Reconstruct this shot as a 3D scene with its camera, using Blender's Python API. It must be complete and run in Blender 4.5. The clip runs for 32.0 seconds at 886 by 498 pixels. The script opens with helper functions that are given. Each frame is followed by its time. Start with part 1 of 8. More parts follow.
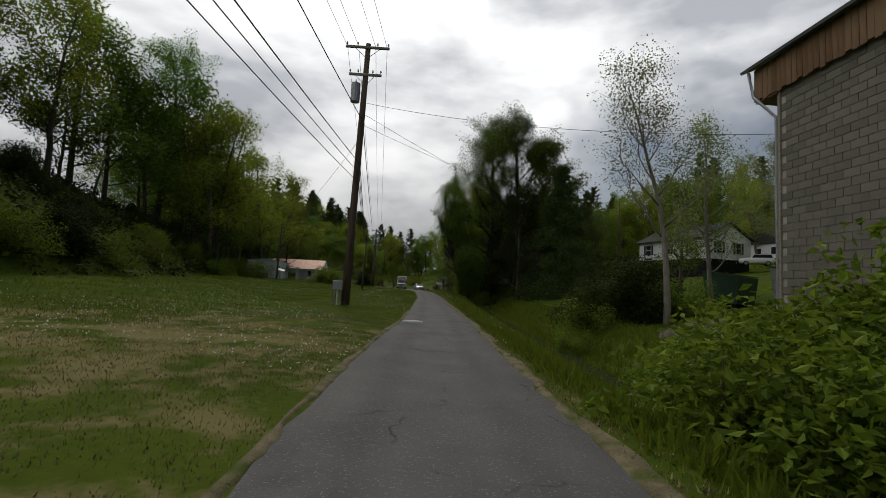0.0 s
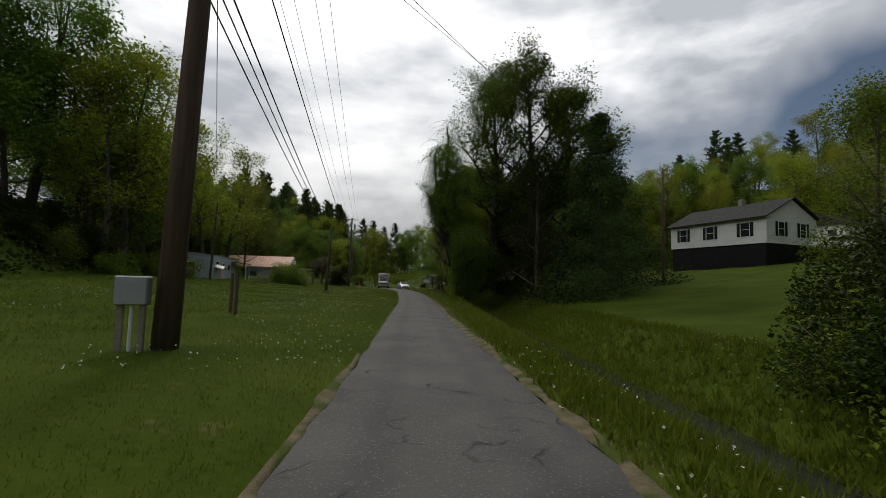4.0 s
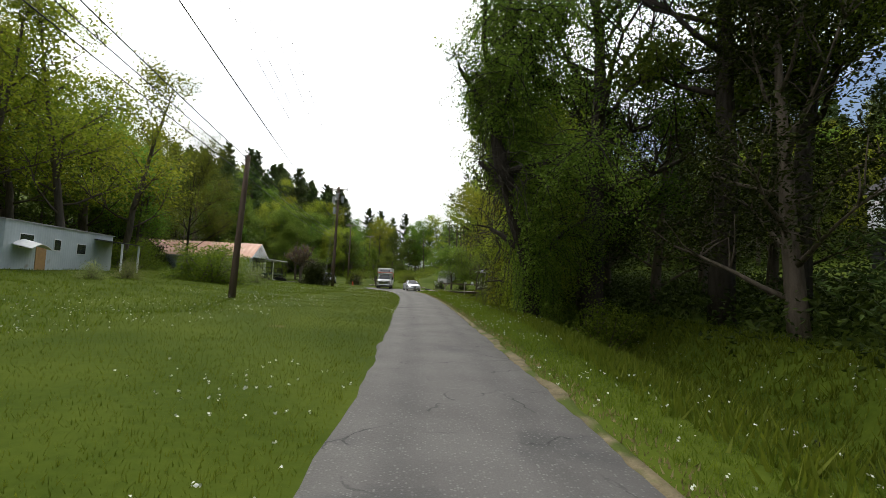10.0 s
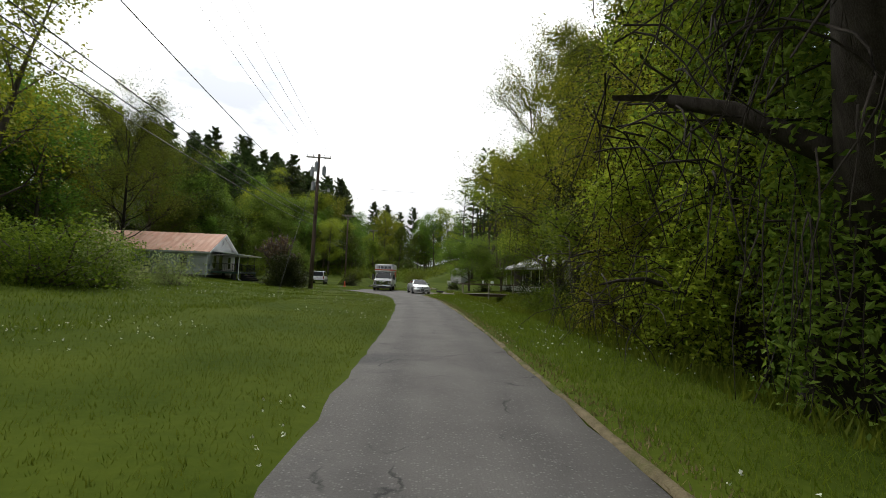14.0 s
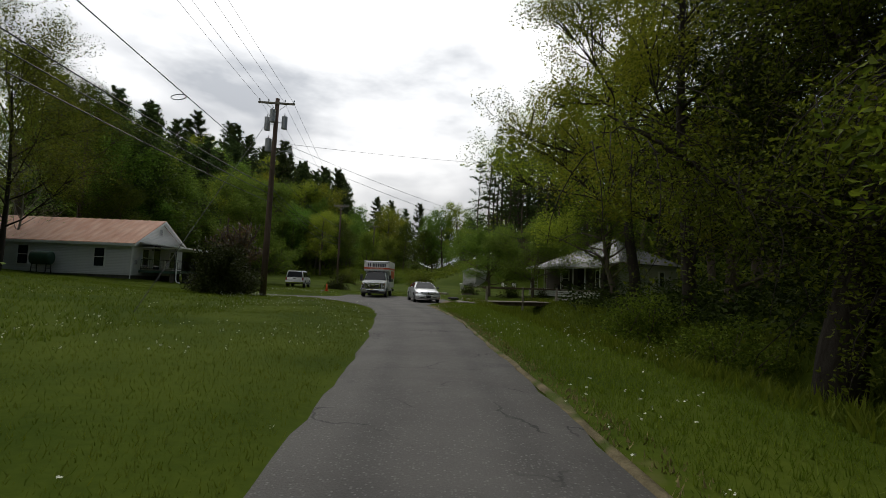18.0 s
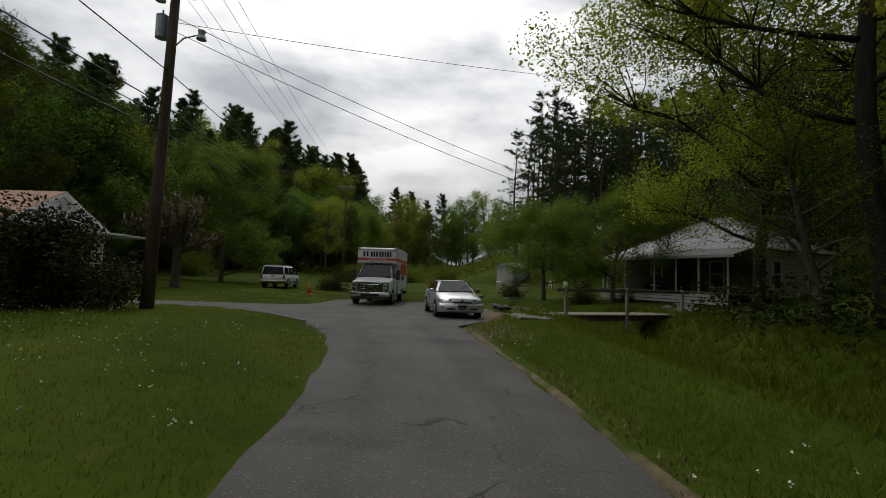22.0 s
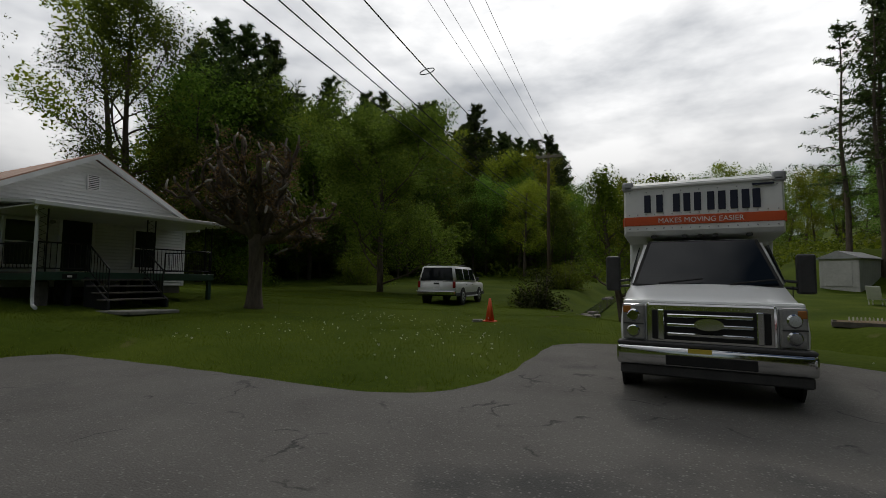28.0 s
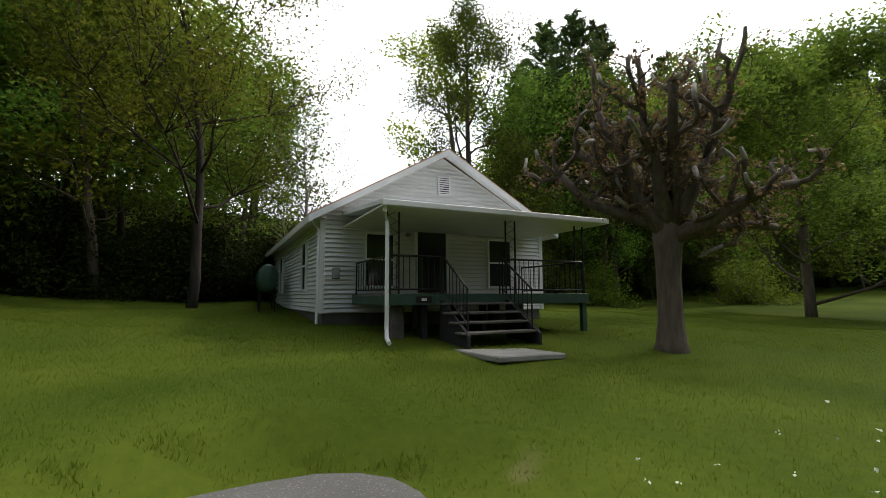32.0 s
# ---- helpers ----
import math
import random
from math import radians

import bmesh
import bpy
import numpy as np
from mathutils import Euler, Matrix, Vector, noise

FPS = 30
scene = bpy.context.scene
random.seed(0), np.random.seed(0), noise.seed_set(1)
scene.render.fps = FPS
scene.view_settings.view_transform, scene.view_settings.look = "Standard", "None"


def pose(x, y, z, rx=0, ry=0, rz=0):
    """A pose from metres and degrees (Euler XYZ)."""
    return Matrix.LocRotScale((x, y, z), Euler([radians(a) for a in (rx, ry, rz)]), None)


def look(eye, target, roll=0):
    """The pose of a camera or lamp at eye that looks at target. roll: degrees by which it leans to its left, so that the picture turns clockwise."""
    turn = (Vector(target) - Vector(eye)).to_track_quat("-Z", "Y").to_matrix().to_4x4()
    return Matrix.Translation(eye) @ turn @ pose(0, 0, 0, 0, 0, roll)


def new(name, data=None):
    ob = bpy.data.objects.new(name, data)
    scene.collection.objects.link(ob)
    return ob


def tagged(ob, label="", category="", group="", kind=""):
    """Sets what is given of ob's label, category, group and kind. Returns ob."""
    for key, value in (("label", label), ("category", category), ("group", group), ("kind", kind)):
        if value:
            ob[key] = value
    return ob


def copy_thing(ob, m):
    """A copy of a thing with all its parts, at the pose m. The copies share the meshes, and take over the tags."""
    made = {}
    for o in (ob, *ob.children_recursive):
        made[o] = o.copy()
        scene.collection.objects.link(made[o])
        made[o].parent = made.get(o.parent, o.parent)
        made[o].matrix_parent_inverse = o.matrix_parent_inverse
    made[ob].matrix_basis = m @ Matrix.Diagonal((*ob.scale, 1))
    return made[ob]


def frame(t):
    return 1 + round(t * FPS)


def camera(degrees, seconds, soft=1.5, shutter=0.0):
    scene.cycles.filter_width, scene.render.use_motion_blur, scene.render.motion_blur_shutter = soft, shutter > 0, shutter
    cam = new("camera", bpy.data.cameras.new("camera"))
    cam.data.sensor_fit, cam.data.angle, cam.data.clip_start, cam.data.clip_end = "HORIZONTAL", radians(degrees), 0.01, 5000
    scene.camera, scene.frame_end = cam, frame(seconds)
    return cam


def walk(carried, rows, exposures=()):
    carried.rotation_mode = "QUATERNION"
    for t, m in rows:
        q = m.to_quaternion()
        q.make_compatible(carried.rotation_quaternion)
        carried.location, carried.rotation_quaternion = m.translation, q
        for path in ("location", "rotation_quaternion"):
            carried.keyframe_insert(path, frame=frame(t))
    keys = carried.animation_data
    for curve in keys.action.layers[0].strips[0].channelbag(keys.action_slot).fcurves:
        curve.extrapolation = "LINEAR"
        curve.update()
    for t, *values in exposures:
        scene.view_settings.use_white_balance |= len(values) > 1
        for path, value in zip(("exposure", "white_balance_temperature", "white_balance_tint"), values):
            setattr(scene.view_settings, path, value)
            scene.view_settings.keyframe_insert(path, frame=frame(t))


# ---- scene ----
cam = camera(88.0, 32.0, soft=0.85)
# seconds, x, y, z, yaw, pitch, roll
ROWS = [
    (0.0, -0.66, -2.68, 1.456, -2.52, 4.44, -2.78),
    (0.5, -0.64, -0.82, 1.454, -2.70, 4.25, -2.34),
    (1.0, -0.63, 1.05, 1.452, -2.86, 3.99, -1.97),
    (1.5, -0.61, 2.91, 1.450, -3.11, 3.94, -2.11),
    (2.0, -0.59, 4.78, 1.448, -3.34, 3.90, -2.37),
    (2.5, -0.54, 6.63, 1.446, -3.67, 3.90, -2.54),
    (3.0, -0.48, 8.49, 1.447, -3.99, 4.13, -2.25),
    (3.5, -0.40, 10.39, 1.448, -4.18, 4.30, -2.00),
    (5.5, -0.49, 20.29, 1.450, -3.45, 3.56, -0.78),
    (6.0, -0.48, 22.55, 1.450, -3.17, 3.37, -0.60),
    (6.5, -0.46, 24.75, 1.450, -3.02, 3.23, -0.45),
    (7.0, -0.43, 26.89, 1.450, -2.87, 3.30, -0.32),
    (7.5, -0.39, 29.01, 1.449, -2.80, 3.44, -0.30),
    (8.0, -0.36, 31.11, 1.449, -2.63, 3.51, -0.63),
    (8.5, -0.33, 33.18, 1.448, -2.53, 3.69, -0.97),
    (9.0, -0.32, 35.22, 1.448, -2.49, 3.78, -1.44),
    (9.5, -0.34, 37.22, 1.448, -2.49, 3.88, -1.98),
    (10.0, -0.37, 39.21, 1.448, -2.75, 4.03, -2.51),
    (10.5, -0.39, 41.22, 1.449, -2.72, 4.19, -2.92),
    (11.0, -0.41, 43.26, 1.452, -2.70, 4.35, -2.98),
    (11.5, -0.40, 45.30, 1.454, -2.77, 4.31, -2.98),
    (12.0, -0.40, 47.29, 1.455, -2.57, 4.19, -2.91),
    (12.5, -0.38, 49.24, 1.455, -2.24, 4.02, -2.96),
    (13.0, -0.37, 51.13, 1.453, -1.93, 3.97, -2.70),
    (13.5, -0.37, 52.94, 1.451, -1.71, 3.92, -2.48),
    (14.0, -0.36, 54.73, 1.449, -1.51, 3.88, -2.14),
    (14.5, -0.34, 56.50, 1.448, -1.40, 4.05, -1.75),
    (16.5, -0.34, 63.52, 1.443, -0.68, 3.93, -2.30),
    (17.0, -0.41, 65.22, 1.448, -0.64, 3.98, -2.39),
    (17.5, -0.47, 66.93, 1.453, -0.55, 4.05, -2.39),
    (18.0, -0.53, 68.68, 1.457, -0.59, 4.08, -2.09),
    (18.5, -0.57, 70.43, 1.459, -0.55, 4.06, -2.01),
    (19.0, -0.60, 72.20, 1.459, -0.39, 4.05, -1.83),
    (19.5, -0.64, 73.98, 1.459, -0.08, 4.03, -1.76),
    (20.0, -0.70, 75.77, 1.458, 0.28, 3.90, -1.75),
    (20.5, -0.77, 77.57, 1.456, 0.70, 3.72, -1.83),
    (21.0, -0.89, 79.34, 1.453, 1.12, 3.62, -1.94),
    (21.5, -1.04, 81.10, 1.449, 1.61, 3.56, -1.95),
    (22.0, -1.21, 82.81, 1.444, 2.27, 3.70, -1.80),
    (22.5, -1.41, 84.49, 1.438, 3.27, 3.82, -1.87),
    (23.0, -1.66, 86.20, 1.432, 4.59, 3.91, -1.82),
    (23.5, -1.94, 87.84, 1.427, 6.03, 3.96, -1.83),
    (24.0, -2.24, 89.47, 1.424, 7.51, 3.90, -1.64),
    (24.5, -2.55, 91.09, 1.423, 9.09, 3.99, -1.16),
    (26.5, -4.23, 96.36, 1.442, 16.95, 3.60, -1.05),
    (27.0, -4.77, 97.50, 1.444, 19.55, 3.50, -0.50),
    (27.5, -5.38, 98.51, 1.446, 23.09, 3.87, -0.94),
    (28.0, -6.04, 99.39, 1.444, 26.94, 3.76, -0.57),
    (28.5, -6.76, 100.12, 1.441, 31.78, 3.77, -0.59),
    (29.0, -7.50, 100.77, 1.440, 36.66, 4.12, 0.03),
    (29.5, -8.28, 101.28, 1.443, 41.62, 4.57, 0.12),
    (30.0, -9.07, 101.65, 1.449, 46.56, 5.08, 0.11),
    (30.5, -9.88, 101.99, 1.458, 50.97, 5.53, 0.15),
    (31.0, -10.70, 102.26, 1.467, 55.21, 5.62, 0.31),
    (31.5, -11.53, 102.41, 1.478, 59.98, 5.72, 0.45),
    (32.0, -12.35, 102.47, 1.489, 65.16, 5.88, 0.27),
]
EXPOSURES = [(0.0, -2.05), (3.0, -2.0), (6.0, -1.65), (8.5, -1.2), (10.5, -0.55), (12.5, -0.7), (15.0, -1.2), (17.0, -1.5), (20.0, -2.0), (24.0, -2.0), (28.0, -2.05), (30.0, -1.95), (31.0, -1.6), (31.5, -1.15), (32.0, -0.5)]
walk(cam, [(t, pose(x, y, z, 90 + pitch, roll, yaw)) for t, x, y, z, yaw, pitch, roll in ROWS], EXPOSURES)

# ---- sky and sun ----
SUN_EL, SUN_AZ = 44.0, -10.0
world = bpy.data.worlds.new("sky")
scene.world = world
world.use_nodes = True
wt = world.node_tree
wt.nodes.clear()
w_out = wt.nodes.new("ShaderNodeOutputWorld")
sky = wt.nodes.new("ShaderNodeTexSky")
sky.sky_type, sky.sun_disc = 'NISHITA', False
sky.sun_elevation, sky.sun_rotation = radians(SUN_EL), radians(SUN_AZ)
blue = wt.nodes.new("ShaderNodeBackground")
blue.inputs["Strength"].default_value = 0.15
wt.links.new(sky.outputs[0], blue.inputs["Color"])
cloud = wt.nodes.new("ShaderNodeBackground")
cloud.inputs["Strength"].default_value = 1.0
w_co = wt.nodes.new("ShaderNodeTexCoord")
w_map = wt.nodes.new("ShaderNodeMapping")
w_map.inputs["Scale"].default_value = (1.0, 1.0, 2.6)
wt.links.new(w_co.outputs["Generated"], w_map.inputs["Vector"])
w_n1 = wt.nodes.new("ShaderNodeTexNoise")
w_n1.inputs["Scale"].default_value, w_n1.inputs["Detail"].default_value, w_n1.inputs["Roughness"].default_value = 2.1, 6.0, 0.55
wt.links.new(w_map.outputs[0], w_n1.inputs["Vector"])
w_r1 = wt.nodes.new("ShaderNodeValToRGB")
w_r1.color_ramp.elements[0].position, w_r1.color_ramp.elements[0].color = 0.36, (0.60, 0.63, 0.68, 1)
w_r1.color_ramp.elements[1].position, w_r1.color_ramp.elements[1].color = 0.60, (1.5, 1.5, 1.5, 1)
wt.links.new(w_n1.outputs["Fac"], w_r1.inputs["Fac"])
# thin cloud glows round the hidden sun
w_dot = wt.nodes.new("ShaderNodeVectorMath")
w_dot.operation = 'DOT_PRODUCT'
se, sa = radians(SUN_EL), radians(SUN_AZ)
w_dot.inputs[1].default_value = (math.sin(sa) * math.cos(se), math.cos(sa) * math.cos(se), math.sin(se))
wt.links.new(w_co.outputs["Generated"], w_dot.inputs[0])
w_glow = wt.nodes.new("ShaderNodeMapRange")
w_glow.interpolation_type = 'SMOOTHSTEP'
w_glow.inputs["From Min"].default_value, w_glow.inputs["From Max"].default_value = -0.3, 0.72
w_glow.inputs["To Min"].default_value, w_glow.inputs["To Max"].default_value = 1.4, 3.2
wt.links.new(w_dot.outputs["Value"], w_glow.inputs["Value"])
# thick cloud low over the horizon is greyer
w_sep = wt.nodes.new("ShaderNodeSeparateXYZ")
wt.links.new(w_co.outputs["Generated"], w_sep.inputs[0])
w_low = wt.nodes.new("ShaderNodeMapRange")
w_low.interpolation_type = 'SMOOTHSTEP'
w_low.inputs["From Min"].default_value, w_low.inputs["From Max"].default_value = 0.05, 0.42
w_low.inputs["To Min"].default_value, w_low.inputs["To Max"].default_value = 0.52, 1.0
wt.links.new(w_sep.outputs["Z"], w_low.inputs["Value"])
w_mul = wt.nodes.new("ShaderNodeMath")
w_mul.operation = 'MULTIPLY'
wt.links.new(w_glow.outputs[0], w_mul.inputs[0])
wt.links.new(w_low.outputs[0], w_mul.inputs[1])
wt.links.new(w_mul.outputs[0], cloud.inputs["Strength"])
wt.links.new(w_r1.outputs["Color"], cloud.inputs["Color"])
w_n2 = wt.nodes.new("ShaderNodeTexNoise")
w_n2.inputs["Scale"].default_value, w_n2.inputs["Detail"].default_value = 1.3, 5.0
w_map2 = wt.nodes.new("ShaderNodeMapping")
w_map2.inputs["Location"].default_value = (3.1, 1.7, 0.4)
wt.links.new(w_co.outputs["Generated"], w_map2.inputs["Vector"])
wt.links.new(w_map2.outputs[0], w_n2.inputs["Vector"])
w_r2 = wt.nodes.new("ShaderNodeValToRGB")
w_r2.color_ramp.elements[0].position, w_r2.color_ramp.elements[0].color = 0.36, (0, 0, 0, 1)
w_r2.color_ramp.elements[1].position, w_r2.color_ramp.elements[1].color = 0.46, (1, 1, 1, 1)
# the cloud thins towards the east
w_east = wt.nodes.new("ShaderNodeMath")
w_east.operation = 'MULTIPLY_ADD'
w_east.inputs[1].default_value = -0.20
wt.links.new(w_sep.outputs["X"], w_east.inputs[0])
wt.links.new(w_n2.outputs["Fac"], w_east.inputs[2])
wt.links.new(w_east.outputs[0], w_r2.inputs["Fac"])
w_mix = wt.nodes.new("ShaderNodeMixShader")
wt.links.new(w_r2.outputs["Color"], w_mix.inputs["Fac"])
wt.links.new(blue.outputs[0], w_mix.inputs[1])
wt.links.new(cloud.outputs[0], w_mix.inputs[2])
wt.links.new(w_mix.outputs[0], w_out.inputs["Surface"])

sun = new("sun", bpy.data.lights.new("sun", 'SUN'))
sun.data.energy, sun.data.angle, sun.data.color = 3.0, radians(7), (1.0, 0.95, 0.87)
sun.matrix_world = look((60 * math.sin(radians(SUN_AZ)), 60 * math.cos(radians(SUN_AZ)), 60 * math.tan(radians(SUN_EL))), (0, 0, 0))

# ---- materials ----
def mat(name, c1, c2=None, rough=0.8, scale=4.0, bump=0.15, metal=0.0, fine=40.0, island=0.0, objrand=0.0, stretch=(1, 1, 1), spec=0.4, stain=None, world_co=False):
    """A surface of two colours, mixed by coarse and fine noise, with grain in its relief."""
    m = bpy.data.materials.new(name)
    m.use_nodes = True
    nt = m.node_tree
    b = nt.nodes["Principled BSDF"]
    b.inputs["Roughness"].default_value, b.inputs["Metallic"].default_value = rough, metal
    b.inputs["Specular IOR Level"].default_value = spec
    c2 = c2 or tuple(v * 0.8 for v in c1)
    if world_co:
        co = nt.nodes.new("ShaderNodeNewGeometry").outputs["Position"]
    else:
        co = nt.nodes.new("ShaderNodeTexCoord").outputs["Object"]
    mp = nt.nodes.new("ShaderNodeMapping")
    mp.inputs["Scale"].default_value = stretch
    nt.links.new(co, mp.inputs["Vector"])
    n1 = nt.nodes.new("ShaderNodeTexNoise")
    n1.inputs["Scale"].default_value, n1.inputs["Detail"].default_value = scale, 6
    n2 = nt.nodes.new("ShaderNodeTexNoise")
    n2.inputs["Scale"].default_value, n2.inputs["Detail"].default_value = fine, 4
    for n in (n1, n2):
        nt.links.new(mp.outputs[0], n.inputs["Vector"])
    add = nt.nodes.new("ShaderNodeMath")
    add.operation = 'MULTIPLY_ADD'
    add.inputs[1].default_value, add.inputs[2].default_value = 0.45, -0.2
    nt.links.new(n2.outputs["Fac"], add.inputs[0])
    tot = nt.nodes.new("ShaderNodeMath")
    tot.operation = 'ADD'
    nt.links.new(n1.outputs["Fac"], tot.inputs[0])
    nt.links.new(add.outputs[0], tot.inputs[1])
    last = tot
    if island or objrand:
        rnd = nt.nodes.new("ShaderNodeNewGeometry").outputs["Random Per Island"] if island else nt.nodes.new("ShaderNodeObjectInfo").outputs["Random"]
        k = nt.nodes.new("ShaderNodeMath")
        k.operation = 'MULTIPLY_ADD'
        k.inputs[1].default_value, k.inputs[2].default_value = 2 * (island or objrand), -(island or objrand)
        nt.links.new(rnd, k.inputs[0])
        last = nt.nodes.new("ShaderNodeMath")
        last.operation = 'ADD'
        nt.links.new(tot.outputs[0], last.inputs[0])
        nt.links.new(k.outputs[0], last.inputs[1])
    rp = nt.nodes.new("ShaderNodeMapRange")
    rp.inputs["From Min"].default_value, rp.inputs["From Max"].default_value = 0.3, 0.7
    nt.links.new(last.outputs[0], rp.inputs["Value"])
    mx = nt.nodes.new("ShaderNodeMix")
    mx.data_type = 'RGBA'
    mx.inputs["A"].default_value, mx.inputs["B"].default_value = (*c1, 1), (*c2, 1)
    nt.links.new(rp.outputs[0], mx.inputs["Factor"])
    col = mx.outputs["Result"]
    if stain:
        n3 = nt.nodes.new("ShaderNodeTexNoise")
        n3.inputs["Scale"].default_value, n3.inputs["Detail"].default_value = stain[1], 5
        nt.links.new(mp.outputs[0], n3.inputs["Vector"])
        r3 = nt.nodes.new("ShaderNodeMapRange")
        r3.inputs["From Min"].default_value, r3.inputs["From Max"].default_value = stain[2], stain[2] + 0.12
        nt.links.new(n3.outputs["Fac"], r3.inputs["Value"])
        m3 = nt.nodes.new("ShaderNodeMix")
        m3.data_type = 'RGBA'
        m3.inputs["B"].default_value = (*stain[0], 1)
        nt.links.new(r3.outputs[0], m3.inputs["Factor"])
        nt.links.new(col, m3.inputs["A"])
        col = m3.outputs["Result"]
    nt.links.new(col, b.inputs["Base Color"])
    if bump:
        bp = nt.nodes.new("ShaderNodeBump")
        bp.inputs["Strength"].default_value, bp.inputs["Distance"].default_value = bump, 0.02
        nt.links.new(n2.outputs["Fac"], bp.inputs["Height"])
        nt.links.new(bp.outputs[0], b.inputs["Normal"])
    return m


def leaf_mat(name, c1, c2, through_it=0.35, rough=0.6):
    """Leaves: two greens, leaf by leaf, that let some light through."""
    m = bpy.data.materials.new(name)
    m.use_nodes = True
    nt = m.node_tree
    b = nt.nodes["Principled BSDF"]
    b.inputs["Roughness"].default_value = rough
    b.inputs["Specular IOR Level"].default_value = 0.12
    mx = nt.nodes.new("ShaderNodeMix")
    mx.data_type = 'RGBA'
    mx.inputs["A"].default_value, mx.inputs["B"].default_value = (*c1, 1), (*c2, 1)
    nt.links.new(nt.nodes.new("ShaderNodeNewGeometry").outputs["Random Per Island"], mx.inputs["Factor"])
    hs = nt.nodes.new("ShaderNodeHueSaturation")
    oi = nt.nodes.new("ShaderNodeObjectInfo")
    for key, lo, hi in (("Hue", 0.48, 0.515), ("Value", 0.75, 1.25)):
        r = nt.nodes.new("ShaderNodeMapRange")
        r.inputs["To Min"].default_value, r.inputs["To Max"].default_value = lo, hi
        nt.links.new(oi.outputs["Random"], r.inputs["Value"])
        nt.links.new(r.outputs[0], hs.inputs[key])
    nt.links.new(mx.outputs["Result"], hs.inputs["Color"])
    nt.links.new(hs.outputs[0], b.inputs["Base Color"])
    tr = nt.nodes.new("ShaderNodeBsdfTranslucent")
    nt.links.new(hs.outputs[0], tr.inputs["Color"])
    ms = nt.nodes.new("ShaderNodeMixShader")
    ms.inputs["Fac"].default_value = through_it
    nt.links.new(b.outputs[0], ms.inputs[1])
    nt.links.new(tr.outputs[0], ms.inputs[2])
    nt.links.new(ms.outputs[0], nt.nodes["Material Output"].inputs["Surface"])
    return m


def glass_mat(name, tint=(0.02, 0.025, 0.03), rough=0.03, spec=0.6):
    """Dark glass seen from outside: mirror-like over a dim inside."""
    m = bpy.data.materials.new(name)
    m.use_nodes = True
    b = m.node_tree.nodes["Principled BSDF"]
    b.inputs["Base Color"].default_value = (*tint, 1)
    b.inputs["Roughness"].default_value = rough
    b.inputs["Specular IOR Level"].default_value = spec
    return m


def masked(nt, col, other, mask):
    """Mixes another colour into a colour by a mask."""
    mx = nt.nodes.new("ShaderNodeMix")
    mx.data_type = 'RGBA'
    nt.links.new(mask, mx.inputs["Factor"])
    nt.links.new(col, mx.inputs["A"])
    mx.inputs["B"].default_value = (*other, 1)
    return mx.outputs["Result"]


def calc(nt, op, a, b):
    n = nt.nodes.new("ShaderNodeMath")
    n.operation = op
    for i, v in enumerate((a, b)):
        if isinstance(v, (int, float)):
            n.inputs[i].default_value = v
        else:
            nt.links.new(v, n.inputs[i])
    return n.outputs[0]


def ramp(nt, v, lo, hi, top=1.0):
    r = nt.nodes.new("ShaderNodeMapRange")
    r.inputs["From Min"].default_value, r.inputs["From Max"].default_value, r.inputs["To Max"].default_value = lo, hi, top
    nt.links.new(v, r.inputs["Value"])
    return r.outputs[0]


def ground_mat():
    m = mat("grass_ground", (0.033, 0.054, 0.005), (0.066, 0.089, 0.010), rough=0.95, scale=0.35, fine=9.0, bump=0.6, spec=0.03, world_co=True,
            stain=((0.15, 0.125, 0.06), 0.60, 0.70))
    nt = m.node_tree
    b = nt.nodes["Principled BSDF"]
    col = b.inputs["Base Color"].links[0].from_socket
    pos = nt.nodes.new("ShaderNodeNewGeometry").outputs["Position"]
    # worn dry patch of turf where cars pull off the lane
    mp = nt.nodes.new("ShaderNodeMapping")
    mp.inputs["Location"].default_value, mp.inputs["Scale"].default_value = (0.53, -0.51, 0), (0.095, 0.075, 0)
    nt.links.new(pos, mp.inputs["Vector"])
    ln = nt.nodes.new("ShaderNodeVectorMath")
    ln.operation = 'LENGTH'
    nt.links.new(mp.outputs[0], ln.inputs[0])
    n = nt.nodes.new("ShaderNodeTexNoise")
    n.inputs["Scale"].default_value, n.inputs["Detail"].default_value, n.inputs["Roughness"].default_value = 0.9, 7, 0.65
    nt.links.new(pos, n.inputs["Vector"])
    worn = calc(nt, 'SUBTRACT', calc(nt, 'SUBTRACT', calc(nt, 'MULTIPLY', n.outputs["Fac"], 4.2), 1.52), ln.outputs["Value"])
    col = masked(nt, col, (0.185, 0.150, 0.068), ramp(nt, worn, 0.10, 0.6, 0.8))
    # bare earth where the verge ends at the junction
    mq = nt.nodes.new("ShaderNodeMapping")
    mq.inputs["Location"].default_value, mq.inputs["Scale"].default_value = (0.0, -43.2, 0), (0.85, 0.45, 0)
    nt.links.new(pos, mq.inputs["Vector"])
    lq = nt.nodes.new("ShaderNodeVectorMath")
    lq.operation = 'LENGTH'
    nt.links.new(mq.outputs[0], lq.inputs[0])
    bare = calc(nt, 'SUBTRACT', calc(nt, 'MULTIPLY', n.outputs["Fac"], 2.0), lq.outputs["Value"])
    col = masked(nt, col, (0.12, 0.09, 0.058), ramp(nt, bare, 0.0, 0.35, 0.85))
    nt.links.new(col, b.inputs["Base Color"])
    return m


